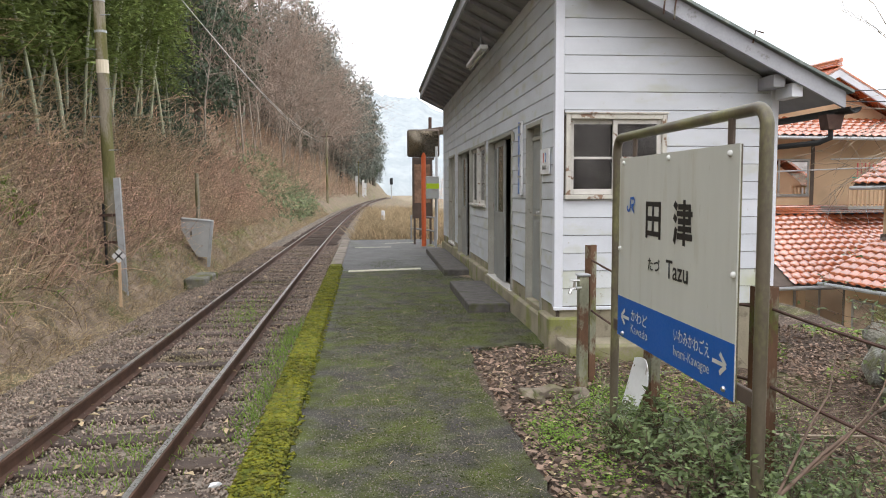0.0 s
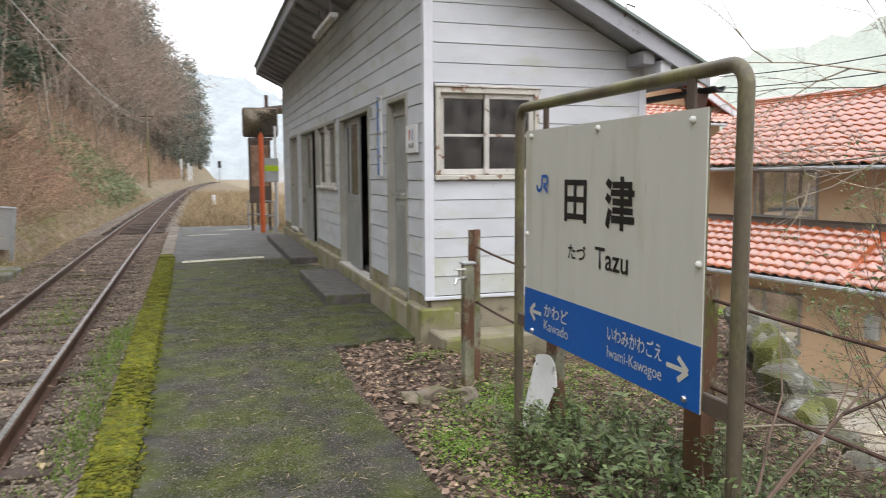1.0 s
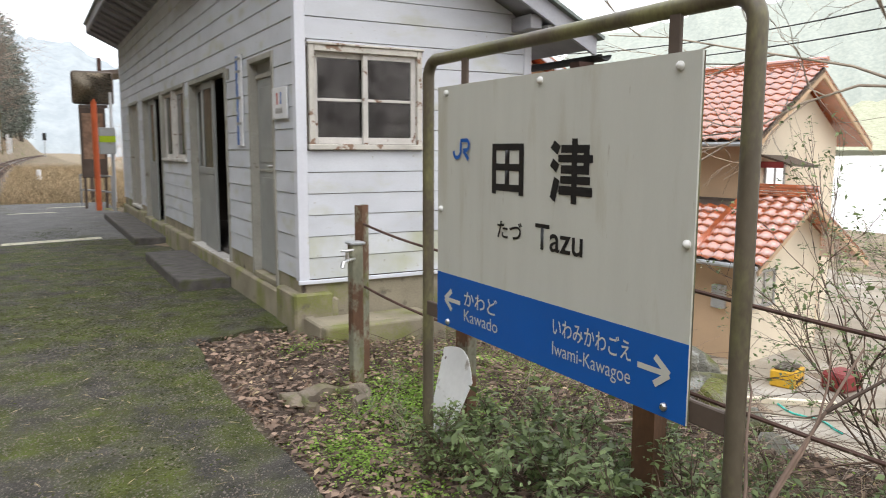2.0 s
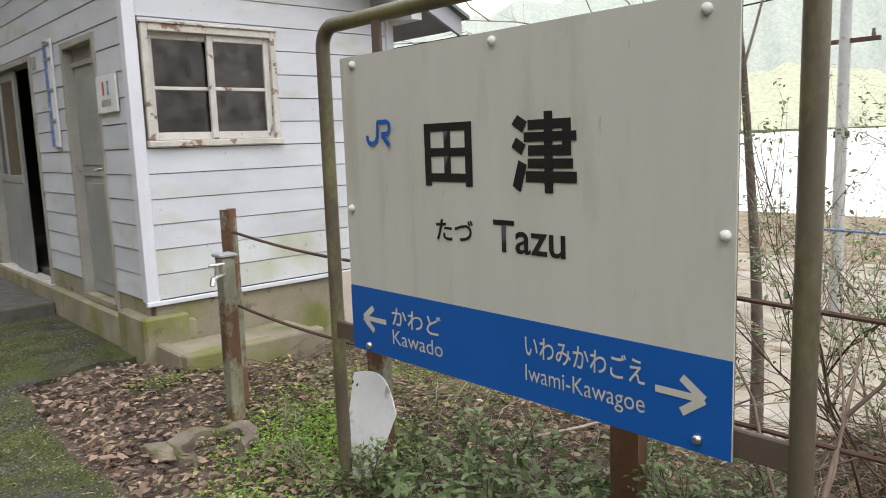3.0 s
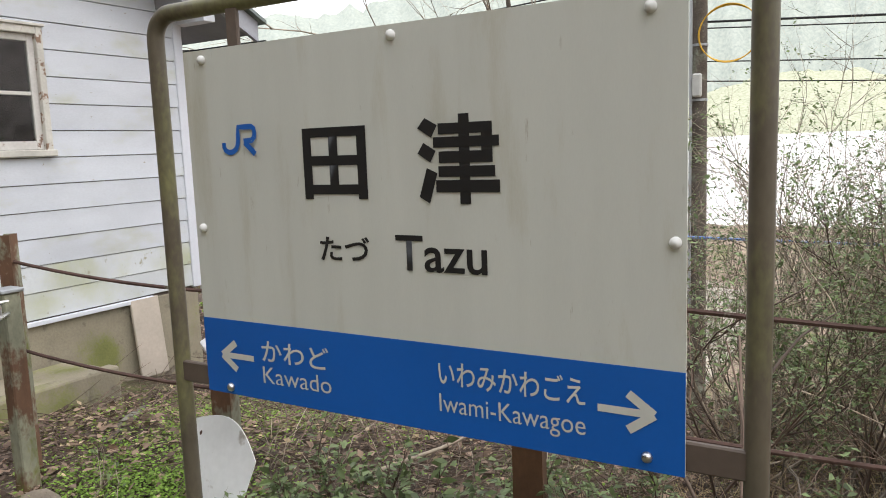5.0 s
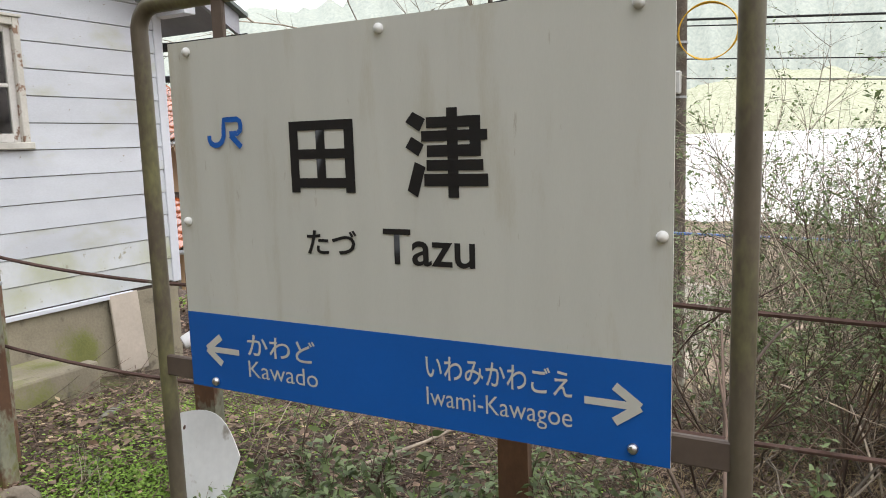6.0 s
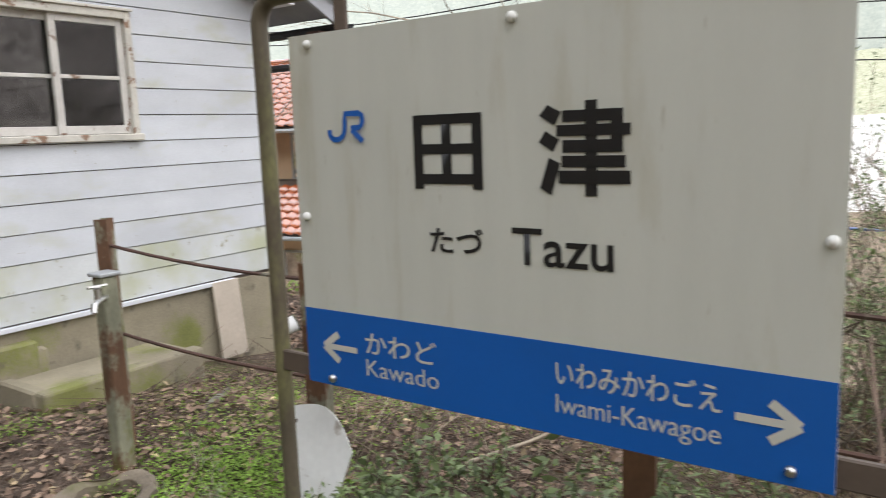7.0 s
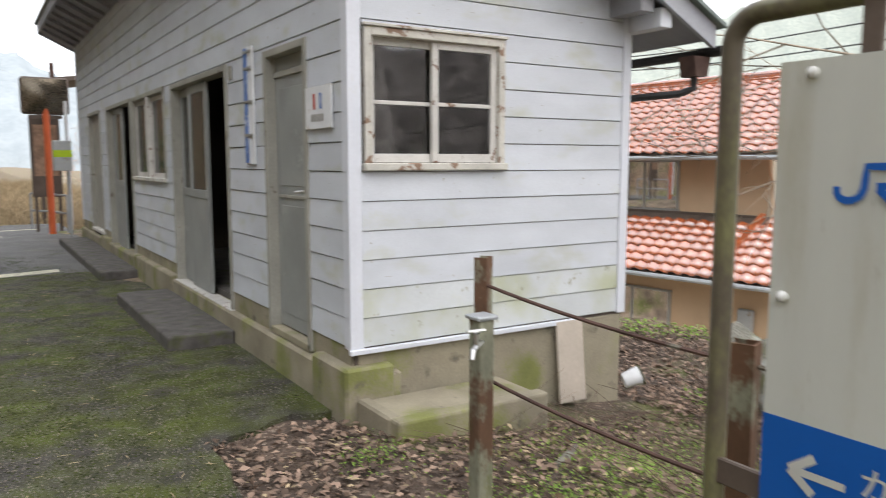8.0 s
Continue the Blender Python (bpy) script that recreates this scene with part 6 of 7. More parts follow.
def bamboo(seed, height):
    rng = np.random.default_rng(seed)
    plant = thing("bamboo", "tall bamboo stem with feathery yellow-green leaves", "bamboo", "bamboo on the hillside")
    lean = rng.uniform(-0.14, 0.14, 2)
    f = np.linspace(0, 1, 12)
    droop = f**2.5
    line = np.stack([lean[0] * height * f + 1.6 * droop * np.sign(lean[0] + 0.01), lean[1] * height * f - 0.6 * droop, height * (f - 0.10 * droop)], 1)
    part("culm", tube(line, list(np.linspace(0.055, 0.012, 12)), 7), CULM, plant)
    spr, per = 80, 30
    i = rng.uniform(0.36, 1.0, spr) * 10.9
    b = i.astype(int)
    at = line[b] + (line[np.minimum(b + 1, 11)] - line[b]) * (i - b)[:, None]
    way = rng.normal(0, 1, (spr, 3)) * [1, 1, 0.35]
    way /= np.linalg.norm(way, axis=1, keepdims=True)
    ln = rng.uniform(0.6, 1.5, spr)
    g = rng.uniform(0.1, 1, (spr, per))
    p = at[:, None] + way[:, None] * (g * ln[:, None])[..., None] + rng.normal(0, 0.16, (spr, per, 3))
    p[..., 2] -= 0.45 * g**2
    cr = new("foliage", scatter("foliage", p.reshape(-1, 3), rng.uniform(0.16, 0.30, spr * per), np.array(LEAF_SHAPE) * [1, 0.55, 1], LEAF_FACES, LEAF_BAMBOO, rng, 0.6))
    cr.parent = plant
    return plant


def bare_tree(seed, height, mat, label, group, levels=3, kids=6):
    rng = np.random.default_rng(seed)
    tree = thing("bare_tree", label, "tree", group)
    lines = limb_lines((0, 0, -0.3), (rng.uniform(-0.3, 0.3), rng.uniform(-0.3, 0.3), 1), height, levels, kids, rng, 0.7, 0.2, 0.10, 0.0052 * height)
    big = [l for l in lines if l[1] > 0.018]
    small = [(l, max(r, 0.007)) for l, r in lines if r <= 0.018]
    twigs("trunk", big, STEM_FAR, tree, 6)
    twigs("branching", small, mat, tree, 3)
    return tree


def place(thing_made, spots, rng, lo=0.8, hi=1.2, sink=0.2):
    """Copies of a plant at spots on the ground; the plant itself takes the first spot."""
    for n, (x, y) in enumerate(spots):
        s = rng.uniform(lo, hi)
        m = pose(x, y, float(ground_z(x, y)) - sink, 0, 0, rng.uniform(0, 360)) @ Matrix.Scale(s, 4)
        if n == 0:
            thing_made.matrix_basis = m
        else:
            c = copy_thing(thing_made, m)
            c.matrix_basis = m


rng = np.random.default_rng(5)


def slope_spots(n, y0, y1, u0, u1):
    """n spots on the bank: u metres up from its toe."""
    y = rng.uniform(y0, y1, n)
    return [(float(track_x(-4.2 - u, yy)), float(yy)) for yy, u in zip(y, rng.uniform(u0, u1, n))]


for s, h in ((1, 10.0), (2, 11.5), (3, 9.0), (4, 7.0), (5, 5.6), (6, 6.4)):
    place(bamboo(s, h), slope_spots(14, 7, 32, 3.4, 13) + slope_spots(14, 8, 27, 3.0, 7), rng, 0.85, 1.15)
ev = [leafy_tree("evergreen_tree", "dark broadleaf evergreen tree on the bank", "tree", 9.5, 2.6, 2.0, 46, 4200, 0.30, LEAF_DARK, 31),
      leafy_tree("evergreen_tree", "dark glossy evergreen tree among the bamboo", "tree", 7.5, 2.3, 1.0, 40, 3600, 0.26, LEAF_DARK, 32),
      leafy_tree("cedar_tree", "tall conifer high on the hillside, paled by painted haze", "tree", 14, 2.6, 0.3, 60, 4600, 0.42, LEAF_FAR, 33)]
place(ev[0], slope_spots(12, 9, 24, 8, 16) + [(float(track_x(-8.6, 40)), 40.0), (float(track_x(-10.5, 42)), 42.0)] + slope_spots(14, 75, 200, 6, 26) + slope_spots(12, 44, 80, 6, 15), rng, 0.8, 1.3)
place(ev[1], slope_spots(22, 8, 30, 7.5, 15) + slope_spots(16, 90, 240, 4, 14), rng, 0.8, 1.3)
place(ev[2], slope_spots(14, 50, 100, 18, 34) + slope_spots(20, 110, 230, 2, 9) + slope_spots(22, 100, 260, 8, 32), rng, 0.95, 1.35)
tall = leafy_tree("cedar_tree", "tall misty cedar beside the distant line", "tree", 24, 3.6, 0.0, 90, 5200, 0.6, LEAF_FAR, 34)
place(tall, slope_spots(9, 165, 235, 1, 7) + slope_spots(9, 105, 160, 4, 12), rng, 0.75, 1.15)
for s, h in ((51, 7.0), (52, 8.5), (53, 6.0)):
    place(bare_tree(s, h, TWIG_FAR, "leafless red-brown tree on the hillside", "bare trees on the hillside"), slope_spots(32, 34, 130, 3, 24) + slope_spots(26, 42, 150, 2, 9), rng, 1.1, 1.9)

# brush, straw and weeds over the bank
def brush(name, label, n, y0, y1, u0, u1, lo, hi, mat, radius, power=1.0, wob=0.25):
    y = y0 + (y1 - y0) * rng.random(n) ** power
    u = rng.uniform(u0, u1, n)
    x = track_x(-4.2 - u, y)
    foot = np.stack([x, y, ground_z(x, y) - 0.05], 1)
    l = rng.uniform(lo, hi, n)
    d = np.stack([rng.normal(0.25, 0.45, n), rng.normal(0, 0.45, n), np.ones(n)], 1)
    pts = [foot]
    for i in range(4):
        d = d + rng.normal(0, wob, (n, 3)) + np.array([0.05, 0, -0.12 * i])
        d /= np.linalg.norm(d, axis=1, keepdims=True)
        pts.append(pts[-1] + d * (l / 4)[:, None])
    return tagged(new(name, strands(name, np.stack(pts, 1), radius * l, mat)), label, "brush", kind="stuff")


brush("dead_brush", "tangled red-brown dead brush over the bank", 15000, 5, 60, 0.5, 3.3, 0.4, 1.5, TWIG_RED, 0.0066, 1.7, 0.42)
brush("dead_brush", "red-brown dead brush further up the bank", 7000, 27, 160, 1.0, 9, 1.0, 2.6, TWIG_RED, 0.008)
brush("dry_grass", "pale dry grass along the foot of the bank", 34000, 3, 70, -0.45, 2.4, 0.12, 0.42, DRY_GRASS, 0.018, 1.6, 0.4)
n = 42000
y = 4 + 34 * rng.random(n)
u = 2.7 + 8.5 * rng.random(n)
x = track_x(-4.2 - u, y)
h = rng.random(n) ** 1.4 * (0.5 + 2.3 * (0.5 + 0.5 * np.sin(y * 0.9 + 1.3 * u)) * ramp(u, 2.7, 4.6))
tagged(new("forest_understory", scatter("forest_understory", np.stack([x, y, ground_z(x, y) + h], 1), rng.uniform(0.12, 0.3, n), LEAF_SHAPE, LEAF_FACES, LEAF_DARK, rng)), "dark evergreen undergrowth beneath the bamboo", "undergrowth", kind="stuff")
brush("bleached_canes", "pale bleached canes arching out of the brush", 900, 7, 26, 1.6, 4.8, 1.0, 2.6, DRY_GRASS, 0.0055, 1.0, 0.3)
brush("bank_weeds", "green weeds scattered along the bank", 2500, 4, 30, 0.3, 3.5, 0.12, 0.3, WEED, 0.03, 1.3)


def leaf_cover(name, label, spots, size, mat, tilt=0.6, category="leaves", lift=0.02, wide=1.0):
    x, y = spots
    p = np.stack([x, y, ground_z(x, y) + lift * rng.random(len(x))], 1)
    return tagged(new(name, scatter(name, p, rng.uniform(0.6, 1.3, len(p)) * size, np.array(LEAF_SHAPE) * [1, wide, 1], LEAF_FACES, mat, rng, tilt)), label, category, kind="stuff")


n = 26000
y = rng.uniform(5, 40, n)
u = np.abs(rng.normal(0, 1.5, n)) + 0.8
x = track_x(-4.2 - u, y)
p = np.stack([x, y, ground_z(x, y) + rng.random(n) ** 2 * 1.2], 1)
tagged(new("bank_foliage", scatter("bank_foliage", p, rng.uniform(0.03, 0.08, n), LEAF_SHAPE, LEAF_FACES, TWIG_RED, rng)), "withered leaves caught in the brush", "leaves", kind="stuff")
# fern and bamboo grass patches
for cy, cu, mat, num, label in ((13.2, 2.0, WEED, 900, "bright green fern tuft on the bank"), (52, 1.2, LEAF_PALE, 3400, "pale green bamboo grass along the line"), (22, 6.5, LEAF_BAMBOO, 1500, "green shrub patch under the bamboo"), (30, 6.5, LEAF, 1300, "green shrub patch on the brown bank")):
    wide = 0.3 if num < 1000 else (6.0 if cy > 40 else 1.4)
    y = rng.normal(cy, wide, num)
    u = np.abs(rng.normal(cu, 0.25 if num < 1000 else 1.0, num))
    x = track_x(-4.2 - u, y)
    p = np.stack([x, y, ground_z(x, y) + rng.random(num) * (0.35 if num < 1000 else 1.3)], 1)
    tagged(new("green_patch", scatter("green_patch", p, rng.uniform(0.10, 0.2, num) * (1 if cy < 40 else 2.0), LEAF_SHAPE, LEAF_FACES, mat, rng)), label, "undergrowth", kind="stuff")

# ground by the name board
n = 15000
x = 0.86 + 3.6 * rng.random(n) ** 1.2
y = -1.0 + 8.3 * rng.random(n)
ok = ~((x > 1.7) & (y > 6.85))
leaf_cover("dead_leaves", "brown dead leaves strewn behind the platform", (x[ok], y[ok]), 0.054, LITTER, 0.5, lift=0.05, wide=1.3)
n = 8000
x, y = 0.9 + 4.3 * rng.random(n) ** 0.8, rng.uniform(-1.5, 7.0, n)
a = rng.uniform(0, 6.28, n)
foot = np.stack([x, y, ground_z(x, y) + 0.01], 1)
l = rng.uniform(0.08, 0.55, n) * (0.35 + 0.65 * ramp(x, 1.3, 2.6))
d = np.stack([np.cos(a), np.sin(a), rng.uniform(0.0, 0.35, n) * ramp(x, 1.2, 2.4)], 1)
pts = [foot]
for i in range(3):
    d = d + rng.normal(0, 0.18, (n, 3)) * [1, 1, 0.25]
    pts.append(pts[-1] + d * (l / 3)[:, None])
pts = np.stack(pts, 1)
pts[..., 2] = np.maximum(pts[..., 2], ground_z(pts[..., 0], pts[..., 1]) + 0.004)
tagged(new("fallen_twigs", strands("fallen_twigs", pts, 0.0015 + 0.005 * l, TWIG_DARK)), "grey fallen twigs on the bank", "twigs", kind="stuff")

n = 1600
x, y = 0.9 + 2.6 * rng.random(n) ** 1.3, rng.uniform(-0.5, 7.0, n)
ok = ~((x > 1.7) & (y > 6.85))
leaf_cover("pale_leaves", "pale curled leaves among the litter", (x[ok], y[ok]), 0.042, DRY_GRASS, 0.5, lift=0.06, wide=1.2)
n = 26000
y = 3 + 30 * rng.random(n) ** 1.3
x = track_x(-3.7 - 3.2 * rng.random(n) ** 1.2, y)
leaf_cover("bank_straw", "straw and pale litter along the foot of the bank", (x, y), 0.11, DRY_GRASS, 0.45, lift=0.06, wide=0.25)


n = 5200
x, y = rng.uniform(4.0, 6.8, n), rng.uniform(6.7, 9.6, n)
leaf_cover("dead_leaves", "brown dead leaves beside the station corner", (x, y), 0.06, LITTER, 0.5, lift=0.05, wide=1.3)
n = 3000
x, y = rng.uniform(4.0, 6.8, n), rng.uniform(6.7, 9.6, n)
ok = np.sin(x * 2.9 + y) + np.sin(y * 2.3) > 0.3
leaf_cover("bank_weeds", "small green weeds beside the station corner", (x[ok], y[ok]), 0.05, WEED, 0.5, "weeds", lift=0.08, wide=1.3)


def weed_patch(cx, cy, rx, ry, num, size, label, mat=WEED):
    x, y = cx + rng.normal(0, rx, num), cy + rng.normal(0, ry, num)
    ok = (x > 0.84) & ~((x > 1.66) & (y > 6.85))
    x, y = x[ok], y[ok]
    p = np.stack([x, y, ground_z(x, y) + 0.01 + 0.06 * rng.random(len(x)) ** 2], 1)
    tagged(new("weed_patch", scatter("weed_patch", p, rng.uniform(0.6, 1.3, len(p)) * size, np.array(LEAF_SHAPE) * [1, 1.5, 1], LEAF_FACES, mat, rng, 0.5)), label, "weeds", kind="stuff")


for cx, cy, rx, ry, num in ((1.15, 4.75, 0.13, 0.2, 900), (1.22, 4.05, 0.12, 0.22, 450), (1.78, 5.2, 0.2, 0.32, 3600), (1.45, 5.35, 0.12, 0.12, 300), (1.1, 3.1, 0.1, 0.2, 240), (2.6, 5.6, 0.4, 0.5, 1500), (3.3, 6.2, 0.4, 0.3, 1100), (1.5, 6.6, 0.1, 0.1, 160), (3.4, 5.0, 0.6, 0.8, 1200), (2.4, 3.2, 0.3, 0.6, 900)):
    weed_patch(cx, cy, rx, ry, int(num * 1.8), 0.019, "low fresh green chickweed")


def bank_brush(name, label, n, x0, x1, y0, y1, lo, hi, mat, radius, up=1.0):
    """Thin dead stems standing and lying on the bank behind the name board."""
    x, y = rng.uniform(x0, x1, n), rng.uniform(y0, y1, n)
    ok = ~((x > 1.6) & (y > 6.8))
    x, y = x[ok], y[ok]
    l = rng.uniform(lo, hi, len(x))
    foot = np.stack([x, y, ground_z(x, y) - 0.02], 1)
    d = np.stack([rng.normal(0, 0.6, len(x)), rng.normal(0, 0.6, len(x)), up * np.ones(len(x))], 1)
    pts = [foot]
    for i in range(4):
        d = d + rng.normal(0, 0.3, d.shape) + [0, 0, -0.12 * i]
        d /= np.linalg.norm(d, axis=1, keepdims=True)
        pts.append(pts[-1] + d * (l / 4)[:, None])
    return tagged(new(name, strands(name, np.stack(pts, 1), radius * np.ones(len(x)), mat)), label, "brush", kind="stuff")


bank_brush("dry_weeds", "thin dead weed stems on the bank", 1500, 1.9, 5.2, 0.5, 5.2, 0.12, 0.45, TWIG, 0.0028)
bank_brush("dry_weeds", "pale dry grass on the bank", 6500, 2.0, 5.4, 0.5, 3.3, 0.08, 0.42, DRY_GRASS, 0.0022, 0.6)
n = 16000
x, y = rng.uniform(1.9, 5.6, n), rng.uniform(0.0, 6.8, n)
ok = np.sin(x * 2.3 + 1.5 * np.sin(y * 1.3)) + np.sin(y * 1.9 + x) + rng.normal(0, 0.5, n) > 0.1
leaf_cover("bank_moss", "olive moss and tiny leaves over the bank", (x[ok], y[ok]), 0.032, MOSS_BANK, 0.35, "moss", lift=0.03, wide=1.5)


def shrub(name, label, spots, height, levels, kids, leaf, per, size, seed, lean=(0, 0), from_f=0.5, stem=0.008, spread=0.55, jitter=0.02, twig=TWIG):
    rng2 = np.random.default_rng(seed)
    made = thing(name, label, "shrub")
    lines = []
    for x, y in spots:
        lines += limb_lines((x, y, float(ground_z(x, y)) - 0.05), (rng2.normal(lean[0], 0.35), rng2.normal(lean[1], 0.35), 1), height * rng2.uniform(0.7, 1.2), levels, kids, rng2, spread, 0.2, 0.14, stem)
    twigs("stem", lines, twig, made)
    small = [l for l in lines if l[1] < stem * 0.6]
    if per:
        leaves_on("foliage", small, per, size, leaf, rng2, made, from_f, jitter)
    return made


r2 = np.random.default_rng(8)
for k in range(7):
    sp = [(1.62 + 0.10 * r2.normal() + 0.03 * k, 4.35 - 0.27 * k + 0.08 * r2.normal()) for _ in range(4)]
    shrub("low_shrub", "low azalea shrub with small green leaves", sp, 0.34, 2, 6, LEAF, 4 if k in (1, 2, 3) else 6, 0.056 if k in (1, 2, 3) else 0.036, 200 + k, twig=TWIG_DARK)
for k in range(3):
    sp = [(1.95 + 0.12 * r2.normal(), 4.2 - 0.55 * k + 0.1 * r2.normal()) for _ in range(3)]
    shrub("low_shrub", "low azalea shrub with small green leaves", sp, 0.32, 2, 6, LEAF, 5, 0.036, 230 + k, twig=TWIG_DARK)
for k in range(-1, 3):
    sp = [(1.5 + 0.10 * r2.normal(), 4.7 + 0.25 * k + 0.06 * r2.normal()) for _ in range(3)]
    shrub("twiggy_shrub", "thin twiggy shrub almost without leaves", sp, 0.24, 2, 5, LEAF, 1, 0.03, 260 + k, stem=0.005)
shrub("twiggy_shrub", "bare twiggy shrub before the white plate", [(1.50, 4.36), (1.53, 4.48), (1.47, 4.42)], 0.36, 2, 6, LEAF, 2, 0.022, 290, stem=0.004, twig=TWIG_DARK)
for k in range(20):
    cx, cy = 3.12 + 0.40 * (k % 4), 3.10 - 0.38 * (k // 4) + 0.04 * (k % 4) + 0.05 * r2.normal()
    sp = [(cx + 0.12 * r2.normal(), cy + 0.12 * r2.normal()) for _ in range(4)]
    shrub("tall_shrub", "tall open shrub with leaf tufts at the twig ends", sp, 1.04 + 0.08 * (k % 3), 3, 4, LEAF, 5, 0.028, 300 + k, lean=(0.08, -0.18), from_f=0.88, stem=0.009, spread=0.34, jitter=0.016, twig=TWIG_DARK if k % 4 == 0 else TWIG)
for k in range(10):
    cx, cy = 3.75 + 0.5 * (k % 4) + 0.2 * r2.random(), 3.05 - 0.5 * (k // 4) + 0.05 * (k % 4)
    sp = [(cx + 0.2 * r2.normal(), cy + 0.2 * r2.normal()) for _ in range(4)]
    shrub("bare_shrub", "grey bare shrub on the bank", sp, 1.0 + 0.15 * (k % 4), 3, 4, LEAF, 2, 0.024, 330 + k, lean=(0.05, -0.1), stem=0.008, twig=TWIG)
for foot, way, l, kids, r in (((1.0, 2.83, -0.02), (0.9, 0.03, 0.42), 1.5, 3, 0.013), ((1.7, 3.0, 0.05), (0.8, -0.5, 0.02), 1.6, 4, 0.012), ((2.3, 4.4, 0.05), (0.9, -0.6, 0.0), 1.6, 4, 0.010)):
    fb = thing("fallen_branch", "bare grey branch fallen against the fence", "branch", "fallen branches")
    twigs("limb", limb_lines(foot, way, l, 1, kids, np.random.default_rng(int(l * 10)), 0.4, 0.0, 0.10, r), TWIG_DARK if l < 1.55 else TWIG, fb, 5)


tree = thing("bare_tree", "leafless tree leaning over the yard", "tree")
r3 = np.random.default_rng(77)
lines = limb_lines((10.0, 6.9, -3.0), (-0.02, 0.02, 1), 6.6, 0, 0, r3, wob=0.03, radius=0.11)
for way, l in (((-0.92, 0.36, 0.14), 3.7), ((-0.85, 0.45, 0.36), 3.9), ((-0.6, 0.2, 0.7), 3.2), ((0.4, -0.2, 0.9), 3.0)):
    lines += limb_lines(lines[0][0][-2], way, l, 3, 5, r3, 0.45, -0.1, 0.16, 0.024)
twigs("trunk", [l for l in lines if l[1] > 0.03], BARK, tree, 6)
twigs("branching", [l for l in lines if l[1] <= 0.03], TWIG, tree, 3)

# beyond the platform's end
n = 9000
y = 24.2 + 45 * rng.random(n) ** 1.5
x = track_off(y) + rng.uniform(-0.4, 6.5, n)
foot = np.stack([x, y, ground_z(x, y) - 0.02], 1)
l = rng.uniform(0.25, 0.75, n)
d = np.stack([rng.normal(0, 0.4, n), rng.normal(0, 0.4, n), np.ones(n)], 1)
pts = np.stack([foot, foot + d * (l / 2)[:, None], foot + d * l[:, None] + np.stack([rng.normal(0, 0.15, n), rng.normal(0, 0.15, n), -0.1 * np.ones(n)], 1)], 1)
tagged(new("straw_field", strands("straw_field", pts, 0.012 * np.ones(n), DRY_GRASS)), "pale dry reeds beyond the platform end", "grass", kind="stuff")
place(bare_tree(61, 5.0, TWIG_RED, "small leafless tree beyond the platform", "bare trees by the line"), [(float(track_x(8.0 + 5 * rng.random(), d)), float(d)) for d in (70, 90, 105, 120, 135, 150, 165)], rng)

# small growth and scraps on the track
n = 2500
y = np.concatenate([rng.normal(c, w, n // 5) for c, w in ((5.6, 0.5), (6.8, 0.6), (8.6, 0.7), (10.2, 0.6), (12.5, 1.2))])
x = np.concatenate([rng.normal(c, w, n // 5) for c, w in ((-1.9, 0.3), (-0.95, 0.12), (-1.0, 0.14), (-0.98, 0.12), (-1.9, 0.25))])
p0 = np.stack([track_x(x, y), y, -0.44 + 0.08 * ramp(x, -1.15, -0.85)], 1)
d = np.stack([rng.normal(0, 0.5, len(x)), rng.normal(0, 0.5, len(x)), np.ones(len(x))], 1)
l = rng.uniform(0.03, 0.08, len(x))[:, None]
tagged(new("track_weeds", strands("track_weeds", np.stack([p0, p0 + d * l * 0.6, p0 + d * l + [0, 0, -0.01]], 1), 0.004 * np.ones(len(x)), WEED)), "thin green weeds between the sleepers", "weeds", kind="stuff")
n = 24000
y = -1 + 16 * rng.random(n) ** 1.3
x = np.where(y > 7.6, rng.uniform(-0.5, 1.6, n), rng.uniform(-0.45, 0.84, n))
gp = np.stack([x, y, np.full(n, 0.004)], 1)
tagged(new("grit", scatter("grit", gp, rng.uniform(0.005, 0.014, n), STONE_SHAPE, STONE_FACES, EDGE_STONE, rng)), "pale grit scattered over the mossy asphalt", "gravel", kind="stuff")
n = 500
x, y = rng.uniform(-0.4, 0.8, n), -0.5 + 14 * rng.random(n) ** 1.3
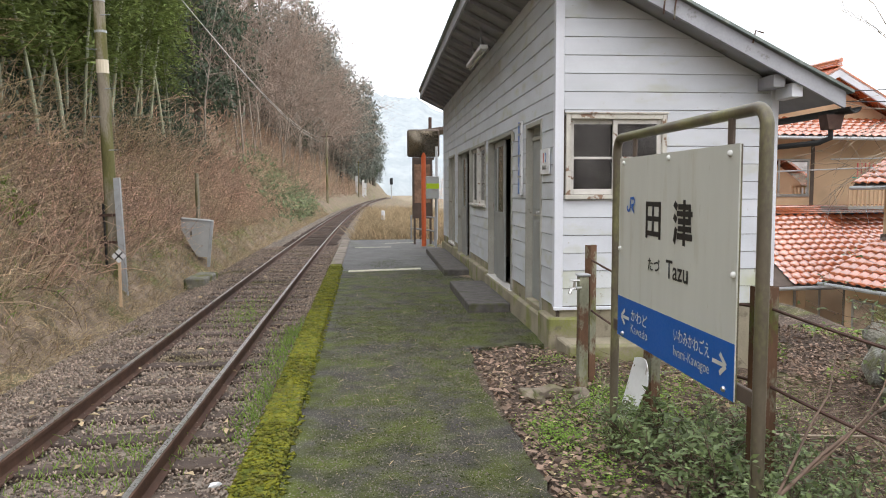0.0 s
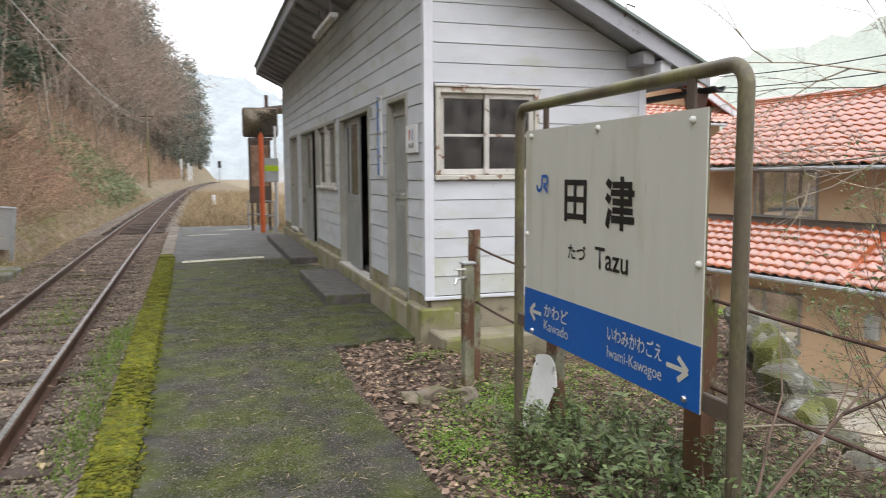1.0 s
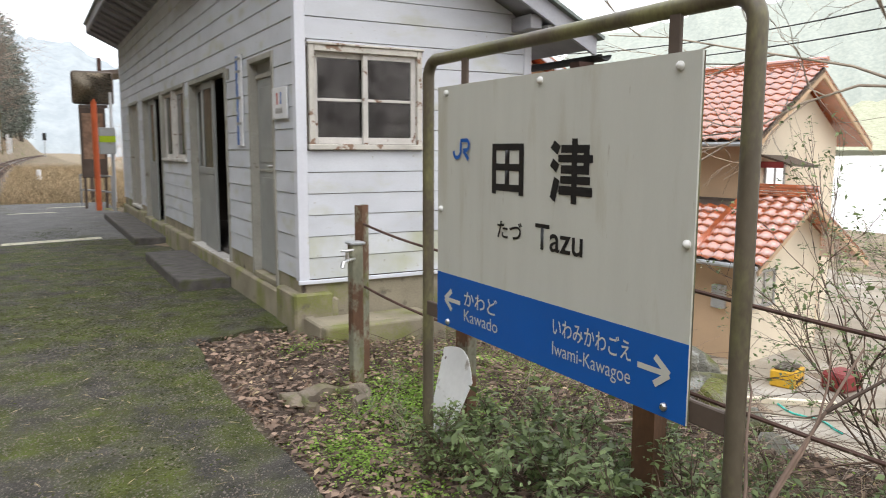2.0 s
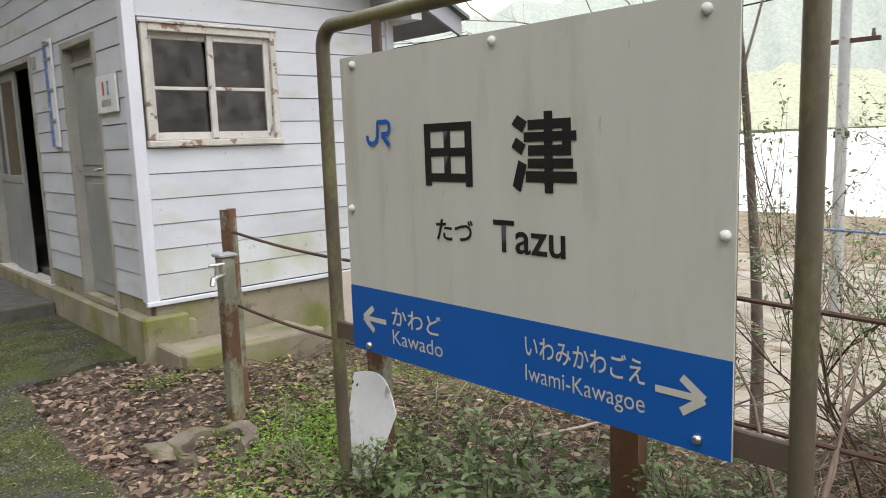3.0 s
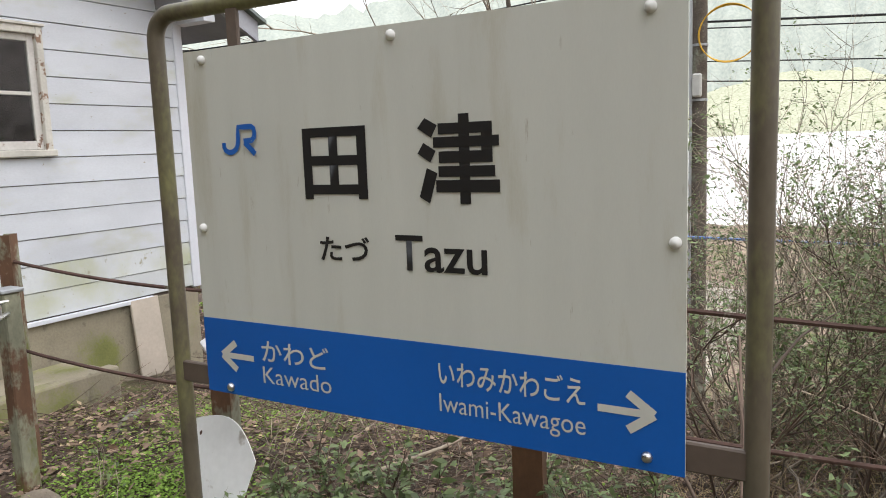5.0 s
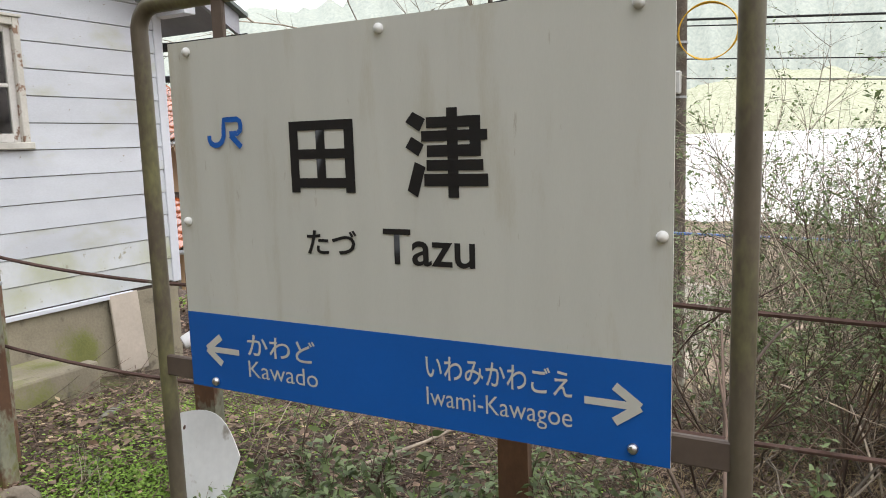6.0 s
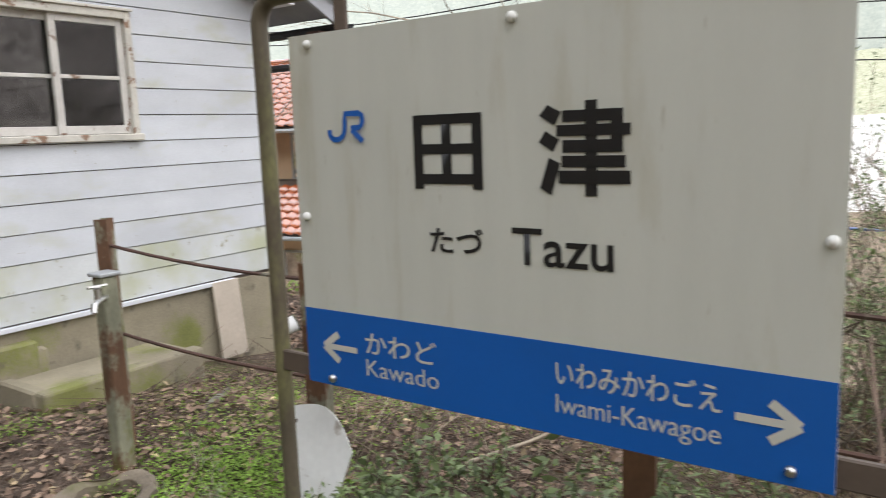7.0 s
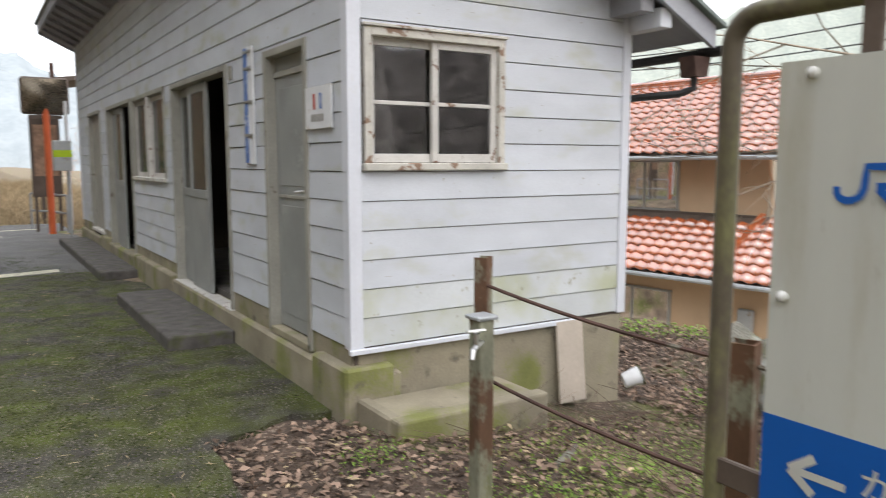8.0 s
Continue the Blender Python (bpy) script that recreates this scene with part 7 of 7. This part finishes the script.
tagged(new("straw_bits", scatter("straw_bits", np.stack([x, y, np.full(n, 0.008)], 1), rng.uniform(0.03, 0.09, n), np.array(LEAF_SHAPE) * [1, 0.2, 0.3], LEAF_FACES, DRY_GRASS, rng, 0.1)), "straw bits and dead leaves on the platform", "leaves", kind="stuff")
n = 260
x, y = rng.uniform(-3.6, -0.9, n), 3 + 18 * rng.random(n) ** 1.2
lp = np.stack([track_x(x, y), y, np.full(n, -0.42)], 1)
tagged(new("track_leaves", scatter("track_leaves", lp, rng.uniform(0.05, 0.11, n), np.array(LEAF_SHAPE) * [1, 1.3, 1.5], LEAF_FACES, DRY_GRASS, rng, 0.3)), "pale dead leaves on the ballast", "leaves", kind="stuff")
for x, y, s in ((-1.02, 4.35, 0.07), (-1.0, 4.95, 0.07), (-0.98, 4.6, 0.05)):
    w = chunk("paper_scrap", track_x(x, y), y, -0.36, (s, s * 0.6, s * 0.25), int(y * 10), WHITE_PAINT, "crumpled white paper scrap on the ballast", "litter")
n = 34000
y = -1 + 19 * rng.random(n) ** 1.2
x = track_off(y) - 0.36 + 2.1 * rng.random(n)
keep = np.sin(x * 3.1 + 1.3 * np.sin(y * 1.7)) + np.sin(y * 0.9 + x) + rng.normal(0, 0.7, n) > -0.2 + 1.6 * ramp(y, 9, 17)
mp = np.stack([x, y, np.full(n, 0.002)], 1)[keep & ((x < 0.82) | ((y > 7.6) & (x < 1.6)))]
tagged(new("moss_tufts", scatter("moss_tufts", mp, np.stack([rng.uniform(0.008, 0.026, len(mp))] * 2 + [rng.uniform(0.006, 0.012, len(mp))], 1), STONE_SHAPE, STONE_FACES, MOSS_TUFT, rng, 0.1)), "small dark green moss tufts on the platform", "moss", kind="stuff")
n = 5000
y = -2 + 17.5 * rng.random(n) ** 1.2
x = track_off(y) - 0.59 + rng.uniform(-0.13, 0.155, n)
kp = np.stack([x, y, np.where(x - track_off(y) > -0.465, 0.004, 0.02)], 1)
tagged(new("kerb_moss", scatter("kerb_moss", kp, np.stack([rng.uniform(0.02, 0.06, n)] * 2 + [rng.uniform(0.012, 0.035, n)], 1), STONE_SHAPE, STONE_FACES, MOSS_EDGE, rng, 0.15)), "cushions of yellow-green moss along the platform edge", "moss", kind="stuff")
